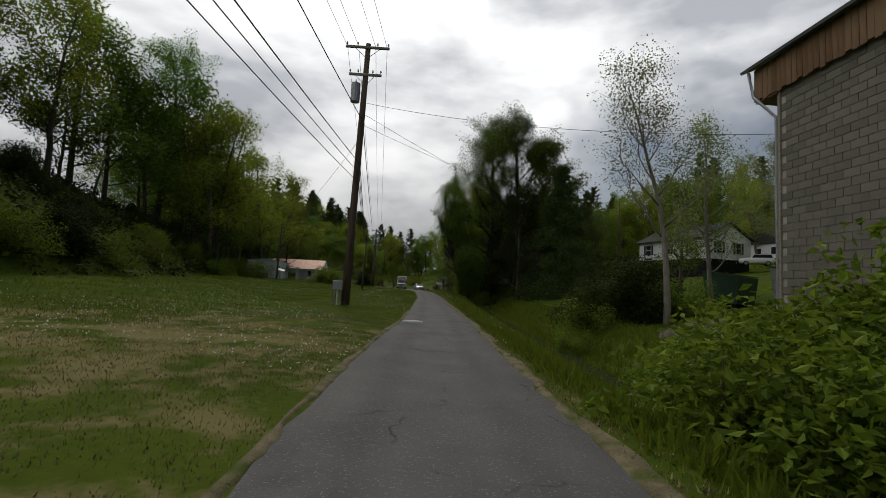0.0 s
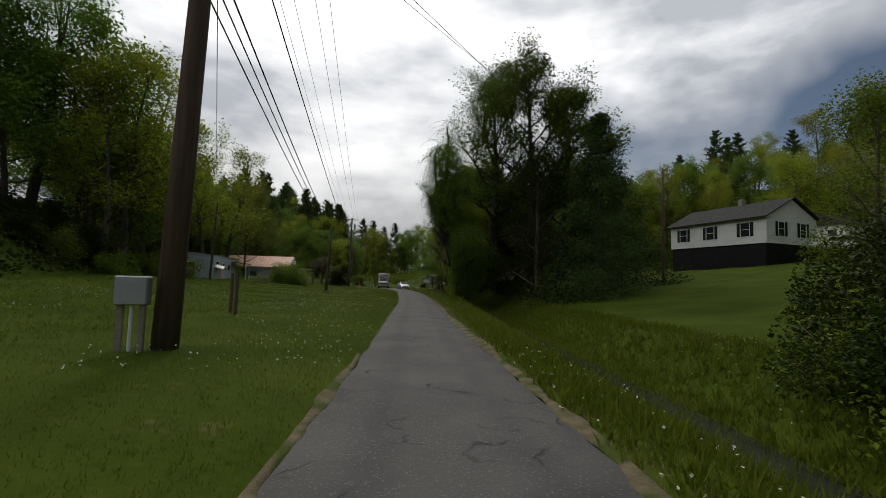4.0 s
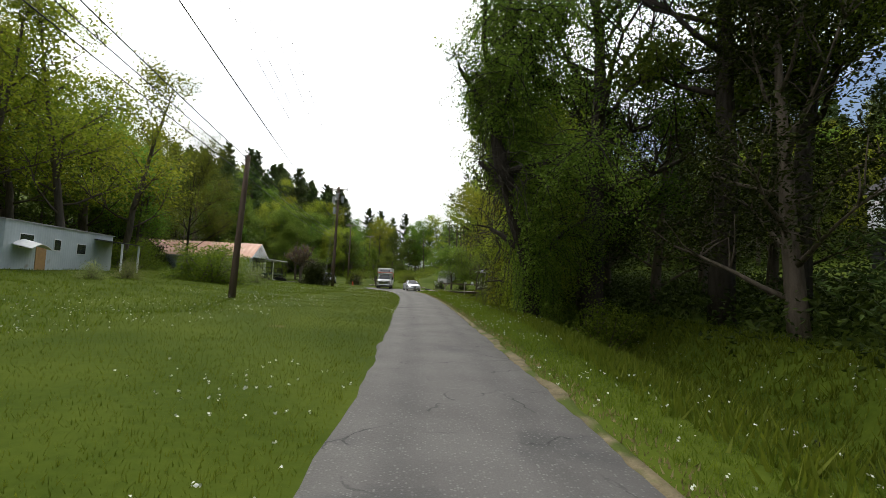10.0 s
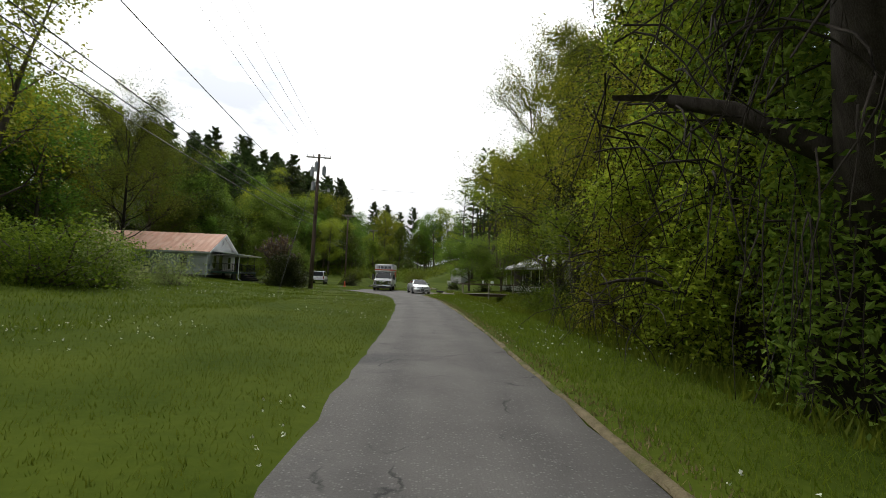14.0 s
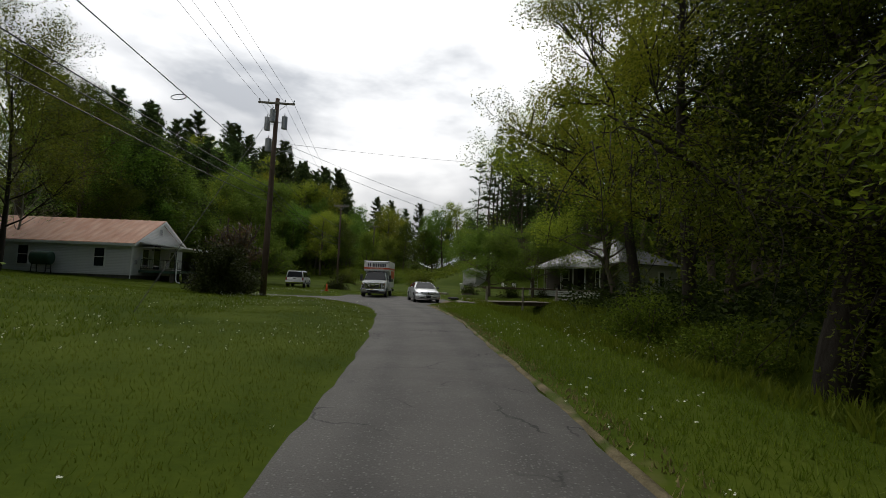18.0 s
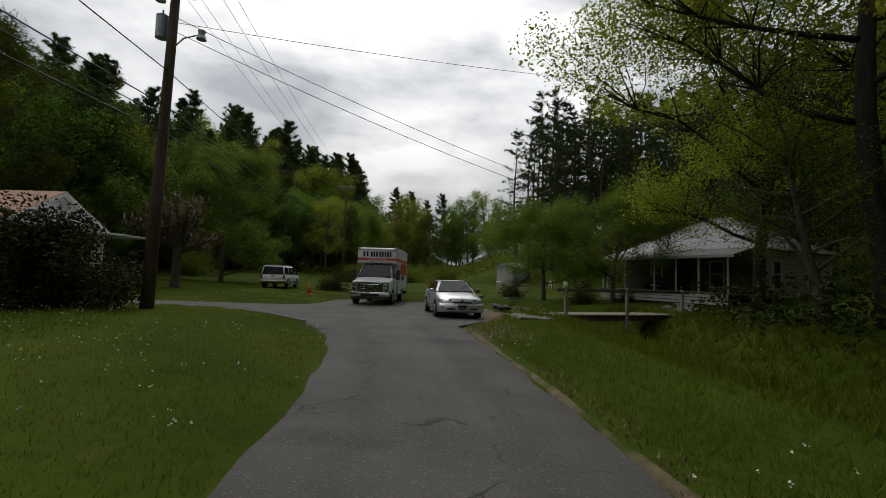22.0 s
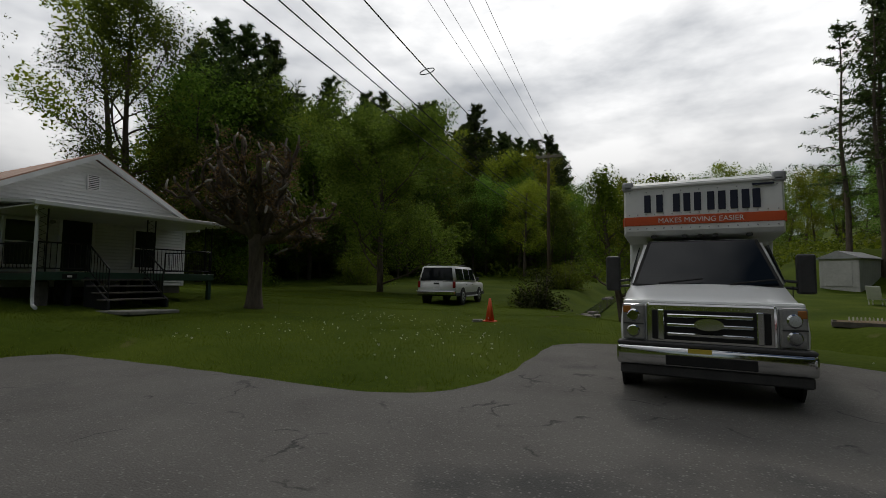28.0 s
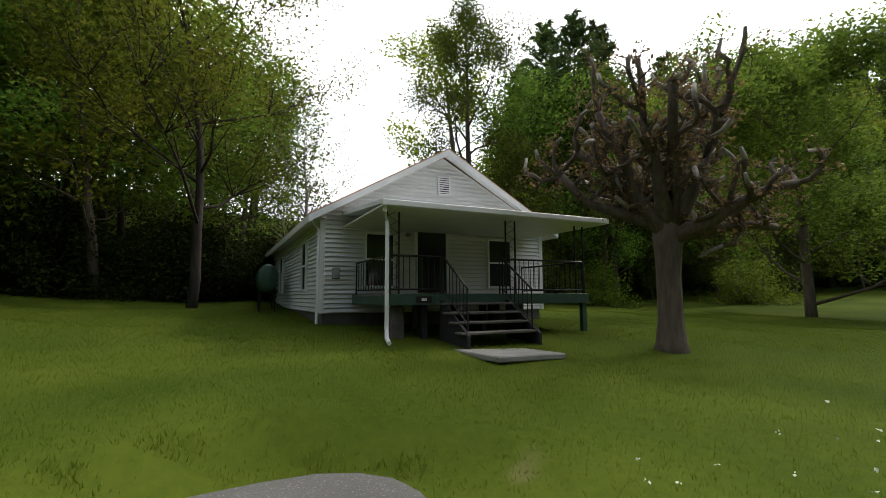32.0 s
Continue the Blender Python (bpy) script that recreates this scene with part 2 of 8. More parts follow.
def road_mat():
    """Old asphalt: pale stones in it, darker wheel tracks, patches and cracks."""
    m = mat("asphalt", (0.080, 0.076, 0.071), (0.118, 0.113, 0.105), rough=0.9, scale=0.8, fine=55, bump=0.5, spec=0.25, world_co=True, stain=((0.055, 0.055, 0.054), 0.5, 0.60))
    nt = m.node_tree
    b = nt.nodes["Principled BSDF"]
    col = b.inputs["Base Color"].links[0].from_socket
    pos = nt.nodes.new("ShaderNodeNewGeometry").outputs["Position"]
    at = nt.nodes.new("ShaderNodeAttribute")
    at.attribute_name = "across"
    n = nt.nodes.new("ShaderNodeTexNoise")
    n.inputs["Scale"].default_value, n.inputs["Detail"].default_value = 1.3, 6
    nt.links.new(pos, n.inputs["Vector"])
    wheel_at = calc(nt, 'ABSOLUTE', calc(nt, 'SUBTRACT', calc(nt, 'ABSOLUTE', calc(nt, 'SUBTRACT', at.outputs["Fac"], 0.5), 0), 0.24), 0)
    track = calc(nt, 'MULTIPLY', ramp(nt, wheel_at, 0.12, 0.02), calc(nt, 'MULTIPLY', n.outputs["Fac"], 0.9))
    col = masked(nt, col, (0.062, 0.060, 0.057), track)
    st = nt.nodes.new("ShaderNodeTexVoronoi")
    st.inputs["Scale"].default_value = 42
    nt.links.new(pos, st.inputs["Vector"])
    pick = nt.nodes.new("ShaderNodeSeparateColor")
    nt.links.new(st.outputs["Color"], pick.inputs["Color"])
    col = masked(nt, col, (0.20, 0.195, 0.185), calc(nt, 'MULTIPLY', ramp(nt, pick.outputs[0], 0.72, 0.95, 0.7), ramp(nt, st.outputs["Distance"], 0.6, 0.2)))
    cr = nt.nodes.new("ShaderNodeTexVoronoi")
    cr.feature = 'DISTANCE_TO_EDGE'
    cr.inputs["Scale"].default_value = 0.55
    wv = nt.nodes.new("ShaderNodeVectorMath")
    wv.operation = 'ADD'
    nt.links.new(pos, wv.inputs[0])
    nt.links.new(n.outputs["Color"], wv.inputs[1])
    nt.links.new(wv.outputs[0], cr.inputs["Vector"])
    col = masked(nt, col, (0.028, 0.028, 0.028), calc(nt, 'MULTIPLY', ramp(nt, cr.outputs["Distance"], 0.012, 0.003, 0.8), ramp(nt, n.outputs["Fac"], 0.5, 0.6)))
    nt.links.new(col, b.inputs["Base Color"])
    return m


M_ground = ground_mat()
M_road = road_mat()
M_dirt = mat("bare_dirt", (0.12, 0.085, 0.055), (0.19, 0.15, 0.10), rough=0.95, scale=2, fine=30, bump=0.6, spec=0.1, world_co=True)
M_grit = mat("straw_and_grit", (0.095, 0.080, 0.046), (0.185, 0.152, 0.09), rough=0.95, scale=5, fine=45, bump=0.7, spec=0.1, world_co=True, stain=((0.06, 0.08, 0.015), 1.6, 0.50))
M_gravel = mat("gravel", (0.13, 0.115, 0.10), (0.26, 0.24, 0.215), rough=0.9, scale=3, fine=30, island=0.25, spec=0.2)
M_heap = mat("heaped_earth", (0.062, 0.054, 0.042), (0.135, 0.118, 0.09), rough=0.97, scale=1.6, fine=18, bump=1.0, spec=0.08, world_co=True)
M_drygrass = mat("dry_straw", (0.30, 0.24, 0.12), (0.20, 0.17, 0.075), rough=0.95, scale=3, island=0.2, bump=0, spec=0.1)
M_blade = leaf_mat("grass_blades", (0.072, 0.108, 0.008), (0.145, 0.180, 0.018), 0.45, 0.7)
M_daisy = mat("white_petals", (0.75, 0.75, 0.70), (0.6, 0.62, 0.5), rough=0.8, bump=0)
M_leaf = leaf_mat("spring_leaves", (0.062, 0.103, 0.010), (0.198, 0.258, 0.024), 0.45)
M_leaf2 = leaf_mat("yellow_green_leaves", (0.134, 0.179, 0.013), (0.370, 0.409, 0.040), 0.5)
M_leaf3 = leaf_mat("fresh_green_leaves", (0.078, 0.155, 0.018), (0.245, 0.365, 0.052), 0.5)
# dark green sunk towards black, for the shade inside and under trees
M_leafdark = leaf_mat("shade_dark_leaves", (0.013, 0.023, 0.003), (0.053, 0.074, 0.009), 0.2)
M_leafmid = leaf_mat("mid_green_leaves", (0.039, 0.070, 0.008), (0.150, 0.208, 0.022), 0.38)
M_leafolive = leaf_mat("olive_leaves", (0.063, 0.087, 0.009), (0.230, 0.259, 0.032), 0.45)
M_leafgrey = leaf_mat("grey_green_leaves", (0.17, 0.22, 0.07), (0.30, 0.34, 0.13), 0.62)
M_leafred = leaf_mat("copper_leaves", (0.10, 0.062, 0.034), (0.22, 0.14, 0.06), 0.4)
M_needle = leaf_mat("pine_needles", (0.032, 0.056, 0.016), (0.115, 0.16, 0.042), 0.34)
M_bark = mat("bark", (0.075, 0.060, 0.046), (0.14, 0.115, 0.09), rough=0.95, scale=3, fine=25, bump=0.9, stretch=(3, 3, 0.6), spec=0.1)
M_barkdark = mat("dark_bark", (0.030, 0.025, 0.020), (0.062, 0.053, 0.044), rough=0.95, scale=3, fine=25, bump=0.9, stretch=(3, 3, 0.6), spec=0.1)
M_barkpale = mat("pale_bark", (0.30, 0.28, 0.24), (0.18, 0.16, 0.13), rough=0.9, scale=4, fine=25, bump=0.5, stretch=(2, 2, 0.7), spec=0.1)
M_pole = mat("creosoted_pole", (0.085, 0.058, 0.042), (0.15, 0.11, 0.085), rough=0.9, scale=2, fine=30, bump=0.6, stretch=(4, 4, 0.3), spec=0.1)
M_wood = mat("grey_wood", (0.22, 0.19, 0.15), (0.32, 0.29, 0.24), rough=0.9, scale=3, fine=30, bump=0.5, stretch=(1, 1, 4), objrand=0.1, spec=0.15)
M_plank = mat("weathered_planks", (0.17, 0.10, 0.055), (0.26, 0.17, 0.10), rough=0.9, scale=2, fine=24, bump=0.5, stretch=(3, 3, 0.4), objrand=0.25, spec=0.12)
# near black: paints the shade of openings and wheel arches; also plain black parts
M_dark = mat("shade_and_black", (0.012, 0.012, 0.013), (0.02, 0.02, 0.02), rough=0.9, bump=0)
M_block = mat("concrete_block", (0.15, 0.137, 0.112), (0.225, 0.205, 0.17), rough=0.95, scale=1.2, fine=35, bump=0.6, objrand=0.16, spec=0.15)
M_mortar = mat("mortar", (0.50, 0.48, 0.43), (0.40, 0.38, 0.34), rough=0.95, scale=2, fine=40, bump=0.3, spec=0.1)
M_white = mat("white_vinyl_siding", (0.74, 0.74, 0.73), (0.64, 0.64, 0.62), rough=0.55, scale=1.5, fine=12, bump=0.05, objrand=0.08, stretch=(0.4, 0.4, 2))
M_trim = mat("white_trim", (0.78, 0.78, 0.77), (0.70, 0.70, 0.68), rough=0.5, scale=2, bump=0.03)
M_rust = mat("rusty_tin_roof", (0.42, 0.20, 0.12), (0.55, 0.34, 0.24), rough=0.5, scale=0.8, fine=10, bump=0.1, metal=0.25, stretch=(1, 3, 1))
M_tin = mat("pale_tin_roof", (0.20, 0.205, 0.21), (0.13, 0.135, 0.14), rough=0.55, scale=1.0, fine=8, bump=0.08, metal=0.2, stretch=(1, 1, 1), stain=((0.30, 0.22, 0.17), 1.2, 0.62))
M_shingle = mat("dark_shingles", (0.035, 0.034, 0.034), (0.07, 0.067, 0.065), rough=0.95, scale=3, fine=25, bump=0.5, spec=0.08)
M_stone = mat("field_stone", (0.13, 0.115, 0.10), (0.26, 0.235, 0.20), rough=0.95, scale=4, fine=30, bump=0.6, objrand=0.2)
M_darkstone = mat("dark_field_stone", (0.055, 0.050, 0.044), (0.11, 0.10, 0.088), rough=0.95, scale=4, fine=30, bump=0.6, objrand=0.2)
M_oldwood = mat("dark_old_wood", (0.085, 0.076, 0.066), (0.15, 0.135, 0.118), rough=0.9, scale=3, fine=30, bump=0.5, objrand=0.1, spec=0.12)
M_conc = mat("concrete", (0.26, 0.25, 0.225), (0.18, 0.175, 0.155), rough=0.9, scale=2, fine=30, bump=0.3)
M_iron = mat("black_iron", (0.012, 0.012, 0.013), (0.025, 0.024, 0.024), rough=0.5, metal=0.6, bump=0.05)
M_green = mat("dark_green_paint", (0.018, 0.05, 0.030), (0.03, 0.07, 0.045), rough=0.5, scale=3, bump=0.05)
M_glass = glass_mat("dark_glass")
M_carglass = glass_mat("car_glass", (0.006, 0.009, 0.012), 0.03, 0.26)
M_trailer = mat("faded_blue_white_siding", (0.40, 0.46, 0.48), (0.52, 0.57, 0.58), rough=0.6, scale=0.8, fine=6, bump=0.05, stain=((0.30, 0.27, 0.22), 0.9, 0.66))
M_silver = mat("silver_car_paint", (0.74, 0.75, 0.76), (0.68, 0.69, 0.70), rough=0.28, metal=0.75, scale=2, bump=0.0)
M_carwhite = mat("white_car_paint", (0.72, 0.72, 0.71), (0.66, 0.66, 0.64), rough=0.25, scale=2, bump=0.0, spec=0.5)
M_cabpaint = mat("white_cab_paint", (0.80, 0.81, 0.81), (0.75, 0.76, 0.76), rough=0.22, scale=1.5, bump=0.0, spec=0.6)
M_boxpaint = mat("white_fibreglass", (0.78, 0.79, 0.78), (0.70, 0.71, 0.70), rough=0.5, scale=1.5, fine=10, bump=0.04)
M_orange = mat("orange_red_stripe", (0.62, 0.10, 0.025), (0.55, 0.085, 0.02), rough=0.45, scale=2, bump=0)
M_navy = mat("dark_blue_lettering", (0.010, 0.014, 0.035), (0.015, 0.018, 0.04), rough=0.5, bump=0)
M_chrome = mat("chrome", (0.62, 0.63, 0.64), (0.54, 0.55, 0.56), rough=0.10, metal=1.0, scale=3, bump=0)
M_rubber = mat("black_rubber", (0.016, 0.016, 0.016), (0.028, 0.027, 0.026), rough=0.85, bump=0.2)
M_plastic = mat("dark_grey_plastic", (0.03, 0.03, 0.031), (0.05, 0.05, 0.05), rough=0.6, bump=0.1)
M_lamp = mat("clear_lamp_lens", (0.30, 0.30, 0.30), (0.18, 0.18, 0.18), rough=0.06, spec=0.9, bump=0, scale=6)
M_red = mat("red_lamp_lens", (0.30, 0.015, 0.012), (0.22, 0.01, 0.01), rough=0.15, bump=0)
M_amber = mat("amber_lamp_lens", (0.38, 0.15, 0.03), (0.28, 0.11, 0.03), rough=0.2, bump=0)
M_cone = mat("orange_cone", (0.70, 0.10, 0.02), (0.6, 0.08, 0.02), rough=0.6, bump=0.05)
M_galv = mat("galvanised_grey", (0.32, 0.33, 0.34), (0.42, 0.43, 0.44), rough=0.5, metal=0.5, scale=4, bump=0.05)
M_cable = mat("black_cable", (0.015, 0.015, 0.016), (0.02, 0.02, 0.02), rough=0.6, bump=0)
M_shed = mat("pale_shed_steel", (0.50, 0.50, 0.48), (0.40, 0.40, 0.38), rough=0.55, scale=1, fine=8, bump=0.05)
M_water = glass_mat("creek_water", (0.03, 0.035, 0.028), 0.08)
M_cream = mat("cream_siding", (0.50, 0.49, 0.42), (0.42, 0.41, 0.35), rough=0.7, scale=1.5, fine=10, bump=0.08, stretch=(0.4, 0.4, 2))
M_plwhite = mat("white_plastic", (0.78, 0.78, 0.76), (0.7, 0.7, 0.68), rough=0.4, bump=0)
M_yellow = mat("yellow_plate", (0.6, 0.45, 0.05), (0.5, 0.4, 0.05), rough=0.5, bump=0)


# ---- shapes ----
def mesh_of(name, verts, faces, material, smooth=False):
    me = bpy.data.meshes.new(name)
    if isinstance(verts, np.ndarray):
        verts = verts.tolist()
    if isinstance(faces, np.ndarray):
        faces = faces.tolist()
    me.from_pydata(verts, [], faces)
    me.materials.append(material)
    if smooth:
        me.polygons.foreach_set("use_smooth", [True] * len(me.polygons))
    me.update()
    return me


def part(name, shape, material, parent=None, label="", smooth=False, m=None):
    """Links a bmesh, or a (verts, faces) pair, as one mesh object under a thing or a part."""
    if isinstance(shape, bpy.types.Mesh):
        me = shape
    elif isinstance(shape, tuple):
        me = mesh_of(name, shape[0], shape[1], material, smooth)
    else:
        me = bpy.data.meshes.new(name)
        shape.to_mesh(me)
        shape.free()
        me.materials.append(material)
        if smooth:
            me.polygons.foreach_set("use_smooth", [True] * len(me.polygons))
    ob = new(name, me)
    if parent is not None:
        ob.parent = parent
    if m is not None:
        ob.matrix_basis = m
    if label:
        tagged(ob, label)
    return ob


def thing(name, m, label, category, group="", kind=""):
    ob = new(name)
    ob.empty_display_size = 0.2
    ob.matrix_basis = m
    return tagged(ob, label, category, group, kind)


def box(x0, y0, z0, x1, y1, z1, bevel=0.0, seg=1):
    bm = bmesh.new()
    bmesh.ops.create_cube(bm, size=1)
    bm.transform(Matrix.LocRotScale(((x0 + x1) / 2, (y0 + y1) / 2, (z0 + z1) / 2), None, (abs(x1 - x0), abs(y1 - y0), abs(z1 - z0))))
    if bevel:
        bmesh.ops.bevel(bm, geom=list(bm.edges), offset=bevel, segments=seg, affect='EDGES', profile=0.5)
    return bm


def cyl(r0, r1, h, n=12, m=None, caps=True):
    """A cylinder or cone frustum from z = 0 to h."""
    bm = bmesh.new()
    bmesh.ops.create_cone(bm, cap_ends=caps, segments=n, radius1=r0, radius2=r1, depth=h)
    bm.transform(Matrix.Translation((0, 0, h / 2)))
    if m is not None:
        bm.transform(m)
    return bm


def join(*bms):
    out = bms[0]
    for b in bms[1:]:
        me = bpy.data.meshes.new("tmp")
        b.to_mesh(me)
        b.free()
        out.from_mesh(me)
        bpy.data.meshes.remove(me)
    return out


def moved(bm, m):
    bm.transform(m)
    return bm


def poly(points, depth):
    """A flat outline in x, z (list of pairs), given depth along y from 0."""
    bm = bmesh.new()
    a = [bm.verts.new((x, 0, z)) for x, z in points]
    b = [bm.verts.new((x, depth, z)) for x, z in points]
    n = len(a)
    bm.faces.new(a[::-1])
    bm.faces.new(b)
    for i in range(n):
        bm.faces.new((a[i], a[(i + 1) % n], b[(i + 1) % n], b[i]))
    bmesh.ops.recalc_face_normals(bm, faces=bm.faces)
    return bm


def quad(p, thick=0.004):
    """A thin plate through four points."""
    p = [Vector(q) for q in p]
    nrm = (p[1] - p[0]).cross(p[3] - p[0]).normalized() * thick
    bm = bmesh.new()
    a = [bm.verts.new(q) for q in p]
    b = [bm.verts.new(q + nrm) for q in p]
    bm.faces.new(a[::-1])
    bm.faces.new(b)
    for i in range(4):
        bm.faces.new((a[i], a[(i + 1) % 4], b[(i + 1) % 4], b[i]))
    return bm


def loft(rings, closed=True):
    """A skin over rings of the same number of points, capped at both ends."""
    n = len(rings[0])
    verts = [tuple(p) for r in rings for p in r]
    faces = []
    for i in range(len(rings) - 1):
        for j in range(n):
            k = (j + 1) % n
            faces.append((i * n + j, i * n + k, (i + 1) * n + k, (i + 1) * n + j))
    if closed:
        faces.append(tuple(range(n))[::-1])
        faces.append(tuple((len(rings) - 1) * n + j for j in range(n)))
    bm = bmesh.new()
    vs = [bm.verts.new(v) for v in verts]
    for f in faces:
        try:
            bm.faces.new([vs[i] for i in f])
        except ValueError:
            pass
    bmesh.ops.recalc_face_normals(bm, faces=bm.faces)
    return bm


def tube(points, radii, sides=6):
    """Verts and faces of a tapered tube along points."""
    pts = np.asarray(points, float)
    n = len(pts)
    t = np.gradient(pts, axis=0)
    t /= np.linalg.norm(t, axis=1)[:, None] + 1e-9
    up = np.where(np.abs(t[:, 2:3]) > 0.9, np.array([[1.0, 0, 0]]), np.array([[0, 0, 1.0]]))
    a = np.cross(t, up)
    a /= np.linalg.norm(a, axis=1)[:, None] + 1e-9
    b = np.cross(t, a)
    ang = np.linspace(0, 2 * np.pi, sides, endpoint=False)
    r = np.asarray(radii, float)
    v = pts[:, None] + r[:, None, None] * (np.cos(ang)[None, :, None] * a[:, None] + np.sin(ang)[None, :, None] * b[:, None])
    f = []
    for i in range(n - 1):
        for j in range(sides):
            k = (j + 1) % sides
            f.append((i * sides + j, i * sides + k, (i + 1) * sides + k, (i + 1) * sides + j))
    f.append(tuple(range(sides))[::-1])
    f.append(tuple((n - 1) * sides + j for j in range(sides)))
    return v.reshape(-1, 3), f


def tubes(list_of):
    """Several tubes in one (verts, faces)."""
    vs, fs, o = [], [], 0
    for v, f in list_of:
        vs.append(v)
        fs += [tuple(i + o for i in q) for q in f]
        o += len(v)
    return np.concatenate(vs), fs


def smooth_step(a, b, x):
    t = np.clip((x - a) / (b - a), 0, 1)
    return t * t * (3 - 2 * t)


# ---- the lie of the land ----
ROAD_Y = [-40, 4, 10, 15, 22, 30, 37, 45, 54, 60, 68, 76, 80, 85, 88, 91, 94, 97]
ROAD_L = [-2.1, -1.95, -1.75, -1.45, -1.3, -1.27, -1.2, -1.15, -1.3, -1.55, -1.65, -2.0, -2.25, -2.75, -3.1, -3.6, -4.5, -6.1]
ROAD_R = [1.1, 1.15, 1.2, 1.35, 1.35, 1.25, 1.45, 1.5, 1.45, 1.4, 1.25, 0.95, 0.7, 0.45, 0.15, -0.25, -0.7, -1.2]
CREEK = [(4.6, -40), (4.7, 10), (5.8, 40), (7.4, 60), (7.4, 75), (6.2, 92), (5.2, 103), (3.4, 108.5), (-0.6, 113.5), (-5.5, 117.5), (-8.8, 121.5), (-10.6, 126), (-10.8, 140), (-8.0, 160)]
FOOT_Y = [-60, 20, 40, 58, 75, 120, 140, 175, 260, 400]
FOOT_X = [-19, -19, -22, -28, -36, -40, -38, -34, -30, -22]


def creek_at(x, y):
    best = np.full(np.shape(x), 1e9)
    for (x0, y0), (x1, y1) in zip(CREEK, CREEK[1:]):
        dx, dy = x1 - x0, y1 - y0
        s = np.clip(((x - x0) * dx + (y - y0) * dy) / (dx * dx + dy * dy), 0, 1)
        best = np.minimum(best, np.hypot(x - x0 - s * dx, y - y0 - s * dy))
    return best


def land(x, y):
    """Height of the ground, before the roadbed."""
    x, y = np.asarray(x, float), np.asarray(y, float)
    xl, xr = np.interp(y, ROAD_Y, ROAD_L), np.interp(y, ROAD_Y, ROAD_R)
    z = np.zeros(np.broadcast(x, y).shape)
    left = np.maximum(xl - x, 0)
    lawn = np.interp(left, [0, 1.0, 3.0, 7.0, 12, 18, 24, 32, 60], [0.02, 0.08, 0.18, 0.24, 0.50, 0.98, 1.35, 1.9, 3.2])
    lawn = lawn * (1 - 0.26 * smooth_step(92, 102, y)) * (1 - 0.26 * smooth_step(112, 125, y))
    z = z + lawn
    foot = np.interp(y, FOOT_Y, FOOT_X)
    up = np.maximum(foot - x, 0)
    steep = np.interp(y, [0, 50, 80, 120, 150, 200, 300], [0.80, 0.74, 0.5, 0.42, 0.42, 0.5, 0.5])
    cap = np.interp(y, [0, 50, 80, 120, 150, 200, 260, 500], [12, 13, 16, 11, 13, 26, 34, 34])
    z = z + cap * (1 - np.exp(-steep * up / cap))
    right = np.maximum(x - xr, 0)
    rise = np.interp(x, [9, 14, 20, 36, 55, 120], [0, 0.5, 1.35, 3.9, 6.5, 30])
    flat = smooth_step(92, 108, y)
    rise2 = np.interp(x, [4, 10, 16, 24, 40, 100], [0.1, 0.3, 0.5, 1.5, 7.0, 30])
    z = z + np.where(right > 0, rise * (1 - flat) + rise2 * flat, 0)
    north = np.maximum(y - 122, 0)
    z = z + np.interp(north, [0, 20, 60, 110, 300, 900], [0, 0.7, 2.5, 4.0, 6.0, 30]) 
    z = z + 3.0 * smooth_step(140.5, 149, y) * smooth_step(-3, 8, x)
    dc = creek_at(x, y)
    depth = np.interp(y, [0, 40, 95, 112, 125, 160], [1.1, 1.2, 1.25, 0.95, 0.9, 0.6])
    z = z - depth * (1 - smooth_step(0.7, 2.9, dc))
    return z


def on_apron(x, y):
    """Whether a place lies on the paved junction."""
    inside = np.zeros(np.broadcast(x, y).shape, bool)
    pts = APRON
    j = len(pts) - 1
    for i in range(len(pts)):
        (xi, yi), (xj, yj) = pts[i], pts[j]
        hit = ((yi > y) != (yj > y)) & (x < (xj - xi) * (y - yi) / (yj - yi + 1e-12) + xi)
        inside ^= hit
        j = i
    return inside


APRON = [(-6.1, 97.0), (-8.05, 99.1), (-9.7, 100.0), (-12.0, 100.8), (-14.2, 101.2), (-16.2, 101.4), (-16.6, 103.6), (-15.2, 103.9), (-12.5, 104.1), (-10.4, 104.1), (-9.1, 104.3),
         (-8.4, 105.2), (-8.4, 107.2), (-8.6, 110.0), (-7.0, 110.7), (-5.0, 110.5), (-3.2, 109.5), (-1.6, 108.3), (0.0, 106.4), (0.5, 103.5), (0.2, 100.0), (-1.2, 97.0)]
for turn in range(2):
    # round the corners of the paving, but for the mouth of the lane
    soft = []
    for (ax, ay), (bx, by) in zip(APRON, APRON[1:] + APRON[:1]):
        soft += [(ax, ay)] if ay < 97.5 else [(ax * 0.75 + bx * 0.25, ay * 0.75 + by * 0.25)]
        soft += [] if by < 97.5 else [(ax * 0.25 + bx * 0.75, ay * 0.25 + by * 0.75)]
    APRON = soft


def ground_z(x, y):
    return float(land(np.array([x]), np.array([y]))[0])


def hit_road(x, y):
    xl, xr = np.interp(y, ROAD_Y, ROAD_L), np.interp(y, ROAD_Y, ROAD_R)
    return ((x > xl) & (x < xr) & (y < 97.05)) | on_apron(x, y)


def spaced(spans):
    out = []
    for a, b, step in spans:
        out += list(np.arange(a, b - 1e-6, step))
    return np.array(out + [spans[-1][1]])


